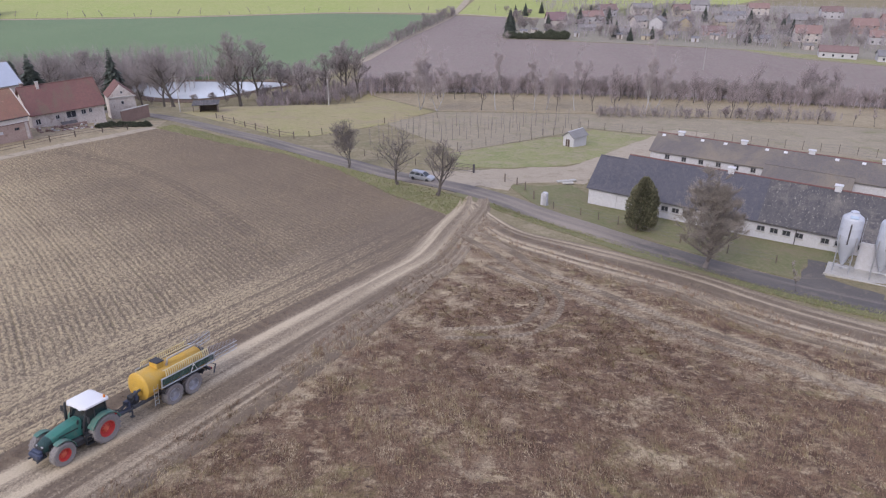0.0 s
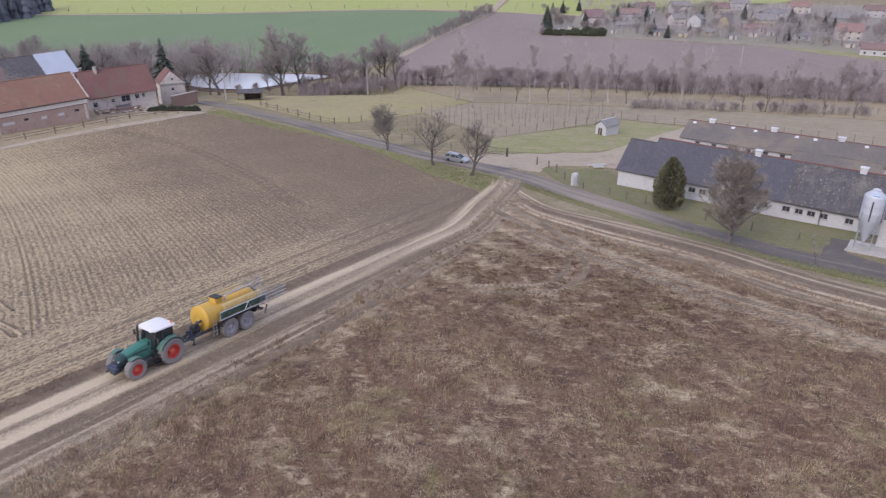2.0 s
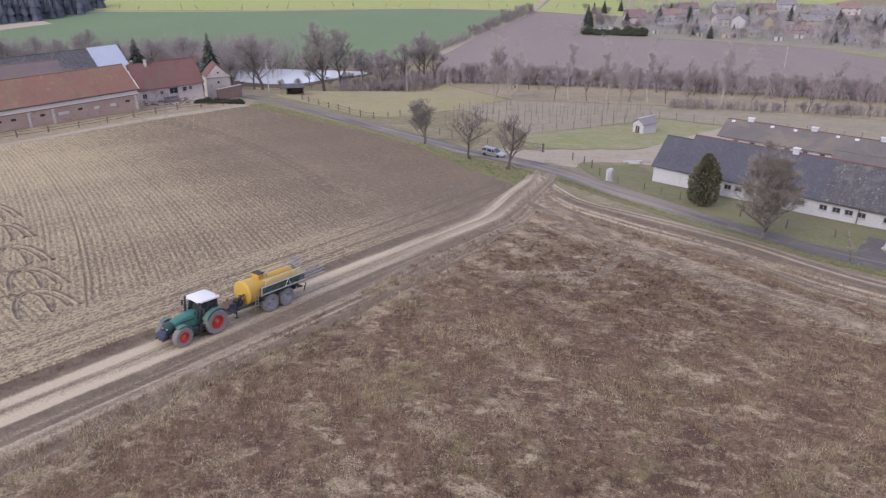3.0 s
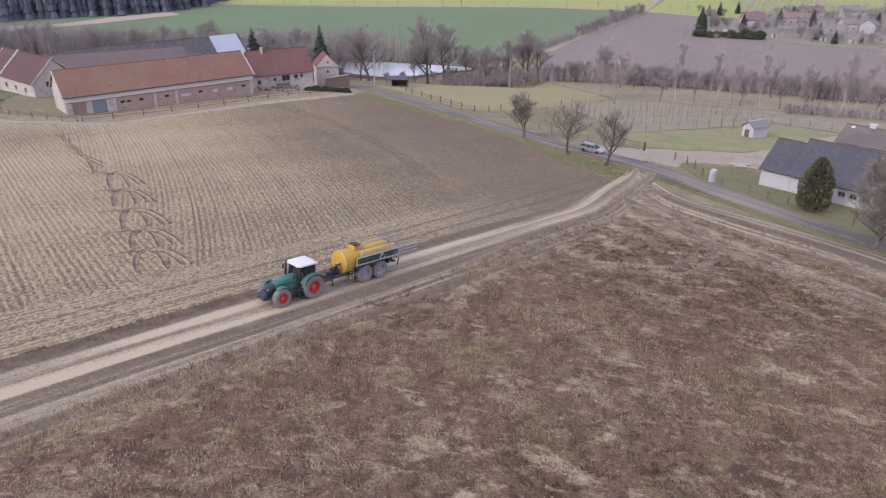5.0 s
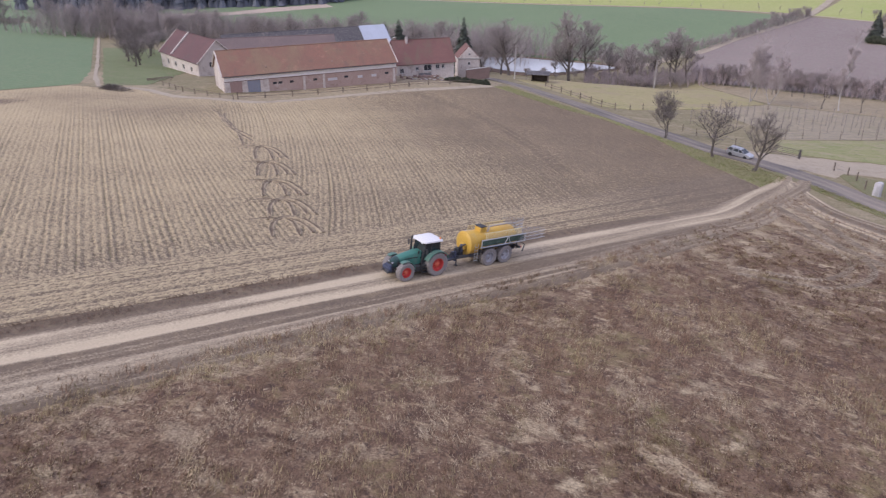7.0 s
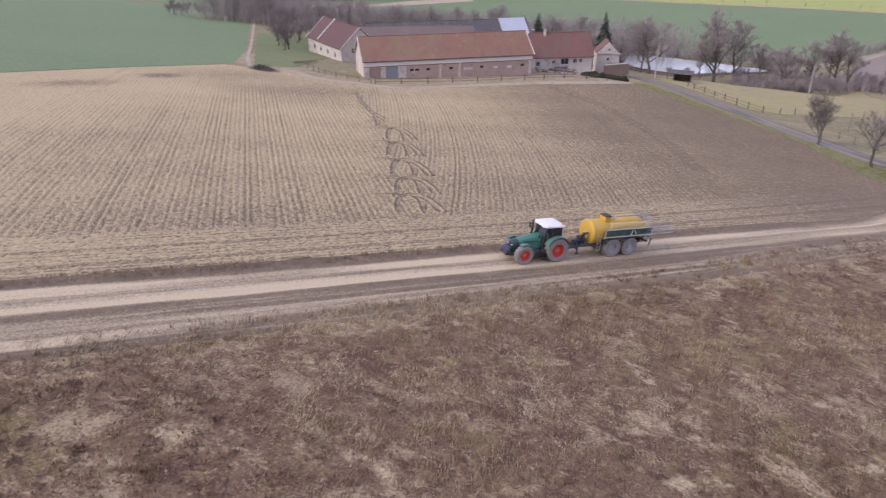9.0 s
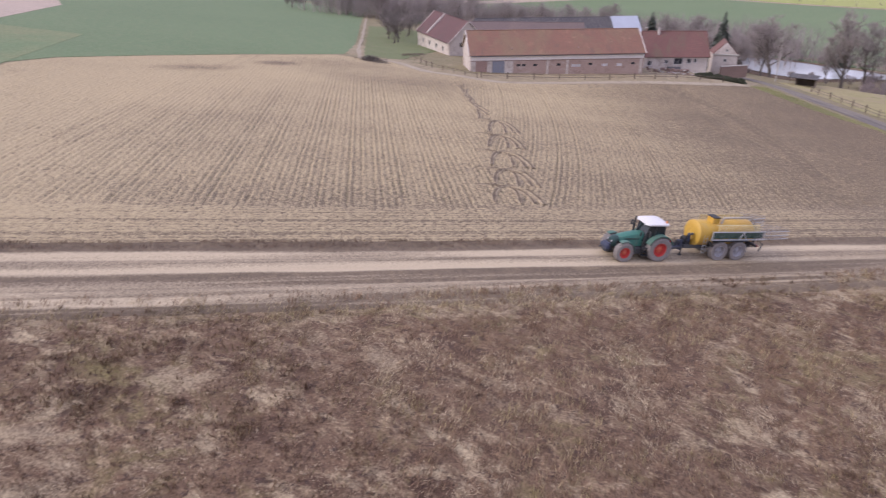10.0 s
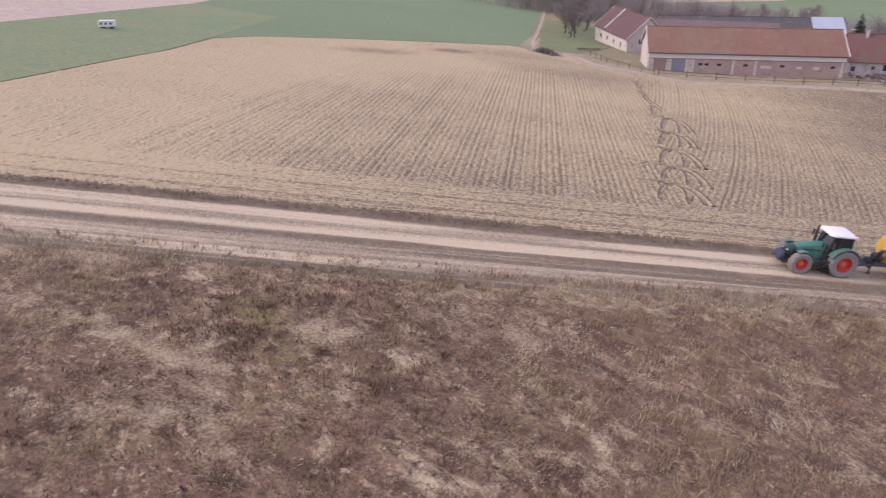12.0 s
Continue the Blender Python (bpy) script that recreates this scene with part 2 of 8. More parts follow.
m_verge = material("patchy_roadside_grass", [(0.19, 0.2, 0.085), (0.235, 0.222, 0.108), (0.275, 0.24, 0.14)], scale=0.9, fine=6, bump=0.3, patches=[((0.31, 0.26, 0.18), 0.3, 0.5, 0.7, 0.5, (1, 1, 1))])
m_meadow = material("yellow_meadow", [(0.3, 0.285, 0.12), (0.335, 0.285, 0.15), (0.37, 0.31, 0.175)], scale=0.5, fine=6, bump=0.3, patches=[((0.33, 0.265, 0.17), 0.11, 0.48, 0.66, 0.6, (1, 1, 1)), ((0.2, 0.195, 0.075), 0.35, 0.55, 0.72, 0.4, (1, 1, 1))])
m_paddock = material("grazed_paddock", [(0.3, 0.255, 0.185), (0.27, 0.228, 0.162), (0.325, 0.28, 0.195)], scale=0.5, fine=6, bump=0.3, patches=[((0.36, 0.30, 0.21), 0.2, 0.5, 0.7, 0.8, (1, 1, 1)), ((0.22, 0.205, 0.11), 0.13, 0.54, 0.7, 0.5, (1, 1, 1))])
m_straw = material("dead_grass_ground", [(0.33, 0.27, 0.17), (0.27, 0.215, 0.14), (0.36, 0.3, 0.2)], scale=0.4, fine=5, bump=0.3, patches=[((0.24, 0.2, 0.13), 0.22, 0.52, 0.7, 0.6, (1, 1, 1))])
# bare far soil, greyed a little with painted haze
m_farfield = material("bare_far_field", [(0.225, 0.178, 0.162), (0.27, 0.218, 0.195), (0.25, 0.212, 0.184)], scale=0.15, fine=8, bump=0.2, grit=0.15, stretch=(1, 0.35, 1))
m_farmgrass = material("farm_grass", [(0.13, 0.17, 0.07), (0.165, 0.2, 0.09), (0.2, 0.2, 0.11)], scale=1.2, fine=6, bump=0.4, patches=[((0.22, 0.19, 0.12), 0.35, 0.55, 0.72, 0.35, (1, 1, 1))])
# wheat green raised and blued: haze is part of this colour
m_green = material("winter_wheat", [(0.142, 0.206, 0.107), (0.16, 0.226, 0.118), (0.18, 0.224, 0.122)], scale=0.15, fine=14, bump=0.2)
# the same wheat, paler and yellower for the bright haze on that side
m_hazegreen = material("thin_winter_wheat", [(0.19, 0.23, 0.118), (0.205, 0.24, 0.125), (0.225, 0.238, 0.13)], scale=0.12, fine=14, bump=0.2, patches=[((0.165, 0.228, 0.118), 0.05, 0.45, 0.65, 0.5, (1, 1, 1))])
m_palesoil = material("pale_dry_soil", [(0.46, 0.37, 0.30), (0.41, 0.33, 0.27), (0.5, 0.41, 0.33)], scale=0.2, fine=10, bump=0.2)
m_lightgreen = material("pale_green_field", [(0.30, 0.36, 0.10), (0.34, 0.36, 0.13), (0.38, 0.38, 0.16)], scale=0.12, fine=10)
m_asphalt = material("worn_asphalt", [(0.122, 0.11, 0.102), (0.15, 0.134, 0.122), (0.105, 0.095, 0.09)], scale=1.0, fine=14, rough=0.85, bump=0.15, attr="dust", attr_colors=(SOIL_DARK, (0.35, 0.295, 0.24)), patches=[((0.26, 0.215, 0.165), 0.35, 0.56, 0.75, 0.8, (1, 1, 1)), ((0.14, 0.125, 0.125), 0.6, 0.58, 0.7, 0.3, (1, 1, 1))])
m_gravel = material("pale_gravel", [(0.39, 0.33, 0.25), (0.44, 0.375, 0.285), (0.33, 0.275, 0.205)], scale=1.0, fine=12, bump=0.35, patches=[((0.25, 0.21, 0.15), 0.3, 0.54, 0.7, 0.8, (1, 1, 1)), ((0.24, 0.22, 0.12), 0.5, 0.6, 0.72, 0.5, (1, 1, 1))])
# here "dry" also carries the painted shade of the furrows
m_plough_shaded = material("tilled_soil", [(0.19, 0.146, 0.104), (0.157, 0.12, 0.087), (0.175, 0.134, 0.096)], scale=0.4, fine=32, bump=0.9, grit=0.85, crumb=2.5, attr="dry", attr_colors=(SOIL_DARK, (0.53, 0.425, 0.265)))
m_track = material("track_soil", [(0.165, 0.125, 0.088), (0.2, 0.153, 0.108), (0.135, 0.101, 0.072)], scale=0.8, fine=9, bump=0.5, grit=0.5, attr="dry", attr_colors=(SOIL_DARK, (0.57, 0.47, 0.33)), patches=[((0.25, 0.19, 0.125), 0.5, 0.52, 0.72, 1.0, (1, 1, 1)), ((0.115, 0.08, 0.056), 0.8, 0.58, 0.74, 0.6, (1, 1, 1))])
m_rut = material("moist_rut", [(0.115, 0.083, 0.058), (0.14, 0.102, 0.074), (0.165, 0.122, 0.088)], scale=1.5, fine=9, bump=0.6, attr="dry", attr_colors=(SOIL_DARK, (0.5, 0.41, 0.275)))
m_rough = material("weedy_fallow", [(0.17, 0.105, 0.066), (0.145, 0.091, 0.06), (0.21, 0.142, 0.09)], scale=1.6, fine=4.5, bump=0.9, grit=0.75, attr="bare", attr_colors=(SOIL_DARK, (0.47, 0.38, 0.25)), patches=[((0.2, 0.16, 0.075), 0.21, 0.52, 0.66, 0.7, (1, 1, 1)), ((0.105, 0.062, 0.042), 0.55, 0.5, 0.6, 0.5, (1.0, 0.7, 1)), ((0.34, 0.255, 0.16), 0.9, 0.545, 0.66, 0.8, (0.75, 1.1, 1)), ((0.46, 0.37, 0.24), 0.38, 0.55, 0.68, 0.3, (0.8, 1.1, 1)), ((0.085, 0.053, 0.04), 2.0, 0.55, 0.63, 0.6, (1, 1, 1)), ((0.42, 0.33, 0.225), 2.6, 0.6, 0.67, 0.5, (1, 1, 1))])
# pale base colour adds to the weak mirror image of the bright sky
m_water = material("pond_water", [(0.55, 0.58, 0.6), (0.6, 0.63, 0.65)], scale=0.3, rough=0.03, spec=1.0, bump=0.01)
m_reed = material("brown_reed_bank", [(0.12, 0.08, 0.055), (0.17, 0.115, 0.08), (0.09, 0.065, 0.05)], scale=1.0, fine=8, bump=0.6)

# one sheet to the horizon, finer near the field
xs = np.r_[-2600, -1800, -1200, -800, -600, np.arange(-480, 330, 9.0), 420, 600, 900, 1400, 2200]
ys = np.r_[-2200, -1400, -800, -500, -350, np.arange(-260, 620, 9.0), 750, 1000, 1500, 2400]
gx, gy = np.meshgrid(xs, ys)
gv = np.stack([gx, gy, land(gx, gy)], -1).reshape(-1, 3)
w = len(xs)
gf = [(i * w + j, i * w + j + 1, (i + 1) * w + j + 1, (i + 1) * w + j) for i in range(len(ys) - 1) for j in range(w - 1)]
setting("ground", gv, gf, m_grass, "gently sloping land of dry winter grass", "ground")

# far fields
sheet("far_field_green", [(-34, 306), (3, 441), (-64, 449), (-160, 430), (-255, 421), (-470, 410), (-480, 262), (-330, 238), (-210, 190), (-150, 262), (-66, 266), (-48, 285)], m_green, "green winter wheat field beyond the pond", "field", up=0.05)
sheet("far_field_pale_green", [(6, 452), (22, 560), (-60, 640), (-420, 640), (-480, 430), (-255, 428), (-160, 437), (-64, 456)], m_lightgreen, "pale yellow-green far field", "field", up=0.05)
sheet("hill_field_pale_green", [(8, 446), (36, 436), (70, 428), (120, 445), (170, 470), (260, 560), (40, 640), (28, 560)], m_lightgreen, "pale yellow-green field above the village", "field", up=0.05)
sheet("far_field_bare", [(-34, 246), (60, 242), (98, 236), (140, 222), (230, 190), (330, 170), (330, 250), (181, 291), (148, 309), (131, 329), (91, 343), (58, 351), (29, 359), (36, 432), (6, 439), (-23, 348), (-34, 303)], m_farfield, "bare purplish-brown field beyond the tree line", "field", up=0.05)
sheet("side_field_green", [(-133.5, 92), (-133, 64.5), (-130.5, 46), (-127, 28.5), (-121.7, 20), (-107, 10), (-97, 1.3), (-82.1, -11), (-61, -28.5), (-105, -120), (-300, -180), (-480, -60), (-480, 250), (-330, 230), (-258, 199), (-203, 152.5), (-163.5, 119.7), (-143.5, 102.7)], m_green, "green winter wheat field beside the ploughed land", "field", up=0.05)
# added sheet over the green field that carries the painted haze
sheet("side_field_edge", [(-121.7, 20), (-107, 10), (-97, 1.3), (-82.1, -11), (-61, -28.5), (-95, -100), (-170, -105), (-122, -13), (-150, 8), (-178, 29), (-160, 45)], m_hazegreen, "edge of the green field, yellowed by haze painted into its colour", "field", up=0.075)
sheet("side_field_bare", [(-121, -12), (-148, 8.5), (-176, 30), (-235, 66), (-320, 90), (-420, 60), (-330, -120), (-170, -110)], m_palesoil, "pale bare field on the far rise", "field", up=0.09)
sheet("hill_field_straw", [(-359, 281), (-328, 305), (-300, 326), (-291, 352), (-270, 382), (-258, 372), (-282, 330), (-312, 289), (-339, 264)], m_palesoil, "strip of pale stubble below the forest", "field", up=0.12)
sheet("valley_grass", [(-26, 241), (-2, 199), (57, 198), (112, 184), (250, 130), (300, 165), (140, 219), (98, 232), (60, 239)], m_straw, "strip of straw-coloured dead grass before the hedge", "grass", up=0.05)
sheet("paddock", [(-15, 176), (3, 142.5), (26, 163.5), (36, 174), (52, 166.5), (75, 150), (140, 118), (250, 80), (250, 128), (112, 183), (57, 197), (-2, 197)], m_paddock, "worn brown paddock behind the wire fence", "ground", up=0.05)
sheet("pond_meadow", [(-70, 186), (-56, 171), (-47, 163), (-37, 154), (-30, 156), (-15, 175), (-3, 197), (-26, 240), (-34, 210), (-60, 206)], m_meadow, "yellow-green meadow by the pond", "meadow", up=0.06)
sheet("yard_lawn", [(1, 140), (12, 150), (27, 162), (37, 172), (51, 164), (48, 157), (38, 145), (30, 136), (24, 131), (10, 127.5), (2, 128)], m_lawn, "patchy green lawn around the little hut", "lawn", up=0.06, wobble=1.0)
sheet("shed_lawn", [(10.5, 115.5), (16, 114), (22, 116), (24, 108), (54, 86), (49, 81), (45, 80), (41.4, 73.2), (34.8, 79.2), (27, 87), (20.5, 93.5), (14.5, 101)], m_shedgrass, "green strip of grass before the long shed", "lawn", up=0.06, wobble=0.6)
sheet("farm_verge", [(-63, 150), (-66, 165), (-77, 160), (-88, 142), (-83, 136), (-103, 101), (-122, 100), (-140, 118), (-150, 108), (-136, 94), (-121, 95), (-108, 91), (-100, 94), (-91, 96.5), (-84.5, 108), (-76, 121), (-67, 136)], m_straw, "worn pale grass strip below the farm", "grass", up=0.05, wobble=0.6)
sheet("farm_lawn", [(-124, 101), (-129, 94.5), (-142, 105), (-162, 122), (-201, 155), (-190, 165), (-168, 158), (-138, 128)], m_farmgrass, "green grass beside the farm wing", "lawn", up=0.09, wobble=0.8)
sheet("road_verge", [(0.5, 95), (4, 104), (-1, 109.5), (-9.5, 116.5), (-20, 126.5), (-32, 138), (-47, 148), (-62, 158), (-63, 151), (-46, 141.5), (-33, 135.5), (-19.6, 122.8), (-8.5, 105)], m_verge, "green roadside verge under the fruit trees", "verge", up=0.05, wobble=0.5)

# pond
SHORE = [(-110, 254), (-103, 257), (-93, 259), (-82, 258.6), (-71, 258.5), (-58.6, 257), (-56.5, 253), (-63, 247.4), (-69, 241.5), (-75, 235), (-83, 232), (-92, 233), (-101, 236.5), (-109, 246)]
pond = [tuple(q) for q in curve_through(SHORE + SHORE[:1], 3.0)[0][:-1]]
sheet("reed_bank", [(-84 + (x + 84) * 1.13, 246 + (y - 246) * 1.28) for x, y in pond], m_reed, "brown reedy bank around the pond", "bank", up=0.1, cell=3)
setting("pond", [(x, y, -22.55) for x, y in pond], [tuple(range(len(pond)))[::-1]], m_water, "small still pond with the pale sky's reflection put into its colour", "water")

# roads
def hump(x, c, w):
    return np.exp(-(((x - c) / w) ** 2))


def rnd(a, b, f, seed):
    return np.array([[noise.noise(Vector((p * f, q * f, seed))) for p, q in zip(r, s)] for r, s in zip(a, b)])


ROAD = [(-110, 190), (-92, 186), (-78, 179.5), (-66, 169.5), (-52, 157.5), (-40, 149), (-30, 140), (-19, 129.5), (-10, 120.5), (-2, 115), (4, 110), (9, 104.5), (14, 97.5), (20, 90.5), (26, 83.5), (32.5, 77), (39, 71), (46, 65.5), (70, 48), (120, 12), (200, -40)]
strip("road", ROAD, [-2.6, -2.1, -1.5, -1.0, -0.5, 0, 0.5, 1.0, 1.5, 2.1, 2.6], m_asphalt, "narrow worn grey asphalt lane", "road", up=0.10, gap=2.0, ragged=0.35,
      attrs={"dust": lambda o, r: 0.35 * step(168, 148, r) + 0.5 * hump(r, 152, 9.0) + 0.2 * hump(np.abs(o), 2.6, 0.5) + 0.3 * hump(np.abs(o), 1.0, 0.45) - 0.1 + 0.6 * rnd(o, r * 0.15, 0.6, 7.0)})
strip("road_shoulder", ROAD[10:], [-4.3, -3.5, -2.6], m_shedgrass, "thin green grass edge of the lane", "verge", up=0.08, gap=1.0, ragged=0.8)
strip("gravel_yard_road", [(-6, 120.5), (2, 117), (8, 118.5), (14, 120.5), (21, 122.5), (28, 128), (35, 137), (42, 147), (52, 160), (62, 172)], [-4.2, -2, 0, 2, 4.2], m_gravel, "pale gravel yard road", "gravel road", up=0.085, gap=1.5, ragged=1.0)
sheet("yard_mouth", [(1, 117), (6, 113), (10.5, 110), (12, 116), (24, 117), (30, 129), (20, 129.5), (8, 126), (-1, 123), (-6, 119)], m_gravel, "wide gravel mouth of the yard road", "gravel", up=0.075, wobble=0.8, cell=3)
strip("far_lane", [(-52, 262), (-42, 290), (-34, 306), (-23, 350), (-8, 397), (4, 441), (15, 513), (24, 600)], [-2.2, 0, 2.2], m_gravel, "pale farm lane climbing between the far fields", "lane", up=0.12, gap=5)
strip("farm_path", [(-126, 90.5), (-128.3, 92.5), (-142.9, 103.9), (-162.8, 120.9), (-202, 153.8), (-256, 199)], [-0.35, 0, 0.35], m_gravel, "bare footpath beside the farm", "path", up=0.13, gap=3, ragged=0.5)
strip("farm_track", [(-126, 91.5), (-120, 96), (-108, 93.6), (-100.5, 96.6), (-92, 99), (-85.6, 110), (-77.3, 123), (-68, 137.8), (-63.6, 151.5)], [-1.0, -0.3, 0.3, 1.0], m_gravel, "pale worn track between the farm fence and the field", "track", up=0.11, gap=2, ragged=0.6)
sheet("lane_apron", [(41, 73), (44, 77.5), (46.8, 81.5), (50, 80), (47.9, 79.7), (45.3, 74.6), (49, 69), (46, 65.8), (41, 70)], m_asphalt, "worn asphalt apron by the feed silos", "pavement", up=0.09, wobble=0.6, cell=3)
strip("upper_lane", [(-480, 424), (-255, 424.5), (-160, 433.5), (-64, 452.5), (6, 446), (36, 434), (75, 426)], [-1.5, 0, 1.5], m_gravel, "thin pale lane along the far field edge", "lane", up=0.12, gap=8)

# ---- the dirt track past the tractor ----
TA, TU, TN = np.array([-6.3, 68.3]), np.array([-0.4621, -0.8868]), np.array([-0.8868, 0.4621])


def on_track(along, across):
    p = TA + along * TU + across * TN
    return float(p[0]), float(p[1])


def track_frame(x, y):
    dx, dy = np.asarray(x) - TA[0], np.asarray(y) - TA[1]
    return dx * TU[0] + dy * TU[1], dx * TN[0] + dy * TN[1]


TRACK = [on_track(s, 0) for s in (190, 150, 110, 80, 50, 25, 0, -9)] + [(1.0, 88.5), (3.6, 98.5), (4.5, 106.5)]


def track_taper(r):
    """The track narrows where it meets the lane."""
    return 1 - 0.55 * step(165, 226, r)


# the line runs towards the lane, so its left is the ploughed side
def rut_depth(o, r):
    o = o * track_taper(r)
    side = 0.1 * hump(o, 3.6, 0.6) * (r < 185)
    return side - 0.09 * hump(o, 1.45, 0.45) - 0.10 * hump(o, -0.5, 0.4) - 0.05 * hump(o, -3.1, 0.35) - 0.06 * hump(o, -5.1, 0.3) + 0.05 * rnd(o, r * 0.25, 0.9, 4.0) - step(216, 228, r) * 0.13


def rut_dry(o, r):
    o = o * track_taper(r)
    worn_in = step(224, 204, r)
    near = 1.5 * hump(o, 1.5, 0.7) + 1.5 * hump(o, -0.52, 0.55) + worn_in * (0.48 * hump(o, -3.7, 0.6) + 0.3 * hump(o, -4.75, 0.3) + 0.3 * hump(o, -3.9, 1.5) * step(150, 100, r))
    near = near + 0.1 + 0.9 * rnd(o * 2.6, r * 0.045, 0.9, 15.0) + 0.5 * rnd(o * 6, r * 0.1, 0.9, 18.0) - (2.2 * hump(o, 3.35, 0.6) + 0.45 * hump(o, -1.75, 0.4)) * (1 - 0.75 * step(165, 200, r)) + 0.15 * hump(o, 0.5, 0.3) - 0.12 * hump(o, -5.3, 0.25) + 0.2 * hump(o, 0.5, 0.9) * step(150, 100, r) - 0.45 * step(-5.4, -6.6, o)
    return near * (0.8 + 0.7 * rnd(o, r * 0.1, 0.5, 8.0)) * (1 - 0.5 * step(135, 190, r)) + 0.16 * step(185, 210, r) + 0.16 * step(150, 60, r)


strip("dirt_track", TRACK, np.r_[np.arange(-7.0, 4.8, 0.25)], taper=track_taper, mat=m_track, label="sandy dirt track with two pale wheel ruts", category="dirt track", up=0.20, gap=0.8, lift=rut_depth, attrs={"dry": rut_dry}, ragged=0.9, rim_sink=0.2)
SIDE = [(4.4, 101), (5.6, 94.5), (8.8, 85.8), (15.6, 79.6), (22, 74.6), (27.6, 69.8), (32, 64.1), (38, 58.0), (60, 40), (110, 4)]


def side_ruts(o, r):
    """Two passes of wheels along the lane, each with a pair of pale wheel lines."""
    pair = 0.85 * hump(o, 3.5, 0.5) + 0.6 * hump(o, 1.9, 0.4) + 0.75 * hump(o, -1.8, 0.5) + 0.95 * hump(o, -3.3, 0.6)
    gaps = 0.25 * hump(o, 2.7, 0.35) + 0.25 * hump(o, 0.2, 0.8) + 0.25 * hump(o, -2.55, 0.35) + 0.15 * hump(o, -5.0, 0.5)
    return (pair - gaps) * (0.75 + 0.8 * rnd(o, r * 0.12, 0.5, 5.0)) + 0.05 + 0.45 * rnd(o * 1.6, r * 0.1, 0.9, 16.0) + 0.35 * step(16, 2, r)


strip("side_track", SIDE, np.arange(-5.6, 5.0, 0.3), taper=lambda r: 0.28 + 0.72 * step(0, 30, r), mat=m_track, label="rutted bare headland beside the lane", category="dirt track", up=0.18, gap=0.8,
      lift=lambda o, r: -0.07 * hump(o, 3.5, 0.4) - 0.06 * hump(o, 1.9, 0.4) - 0.07 * hump(o, -1.8, 0.4) - 0.07 * hump(o, -3.3, 0.4) + 0.05 * rnd(o, r, 0.8, 2.0),
      attrs={"dry": side_ruts}, ragged=1.5, rim_sink=0.2)

# ---- the ploughed field: drilled rows in two bearings, and a headland along the track ----
FIELD = [(-0.4, 95.6), (-8.2, 105.6), (-19.6, 123.4), (-33, 136.6), (-46, 142), (-62.5, 151), (-67, 136.4), (-76.4, 121.4), (-84.8, 108.4), (-91.4, 97.2), (-100.3, 94.9), (-107, 91.5), (-119.8, 94.6), (-132, 88.4), (-131.5, 64.5), (-129.4, 46), (-126, 28.5), (-120.7, 20.3), (-107, 10.5), (-97, 1.8), (-82, -10.6), (-60, -28), (-59.7, -25.7), on_track(60, 4.0), on_track(28, 3.7), on_track(8, 3.0), on_track(-9, 2.4), (-1.4, 88.5), (0.2, 94.5)]
# beyond this line the rows were harrowed smooth
SMOOTH = (0.690, 0.724, -41.0)
TRAMLINE = [(-70.0, 125.2), (-59.7, 121.5), (-49.4, 114.2), (-40.2, 104.6), (-32.7, 95.2), (-25.5, 84.4)]
SEAM = [(-36.5, 38.5), (-92, 88)]


def line_distance(pts, x, y, gap=1.0):
    """Distance of each place from a smooth line."""
    c, _ = curve_through(pts, gap)
    best = np.full(np.shape(x), 1e9)
    for px, py in c:
        best = np.minimum(best, (x - px) ** 2 + (y - py) ** 2)
    return np.sqrt(best)


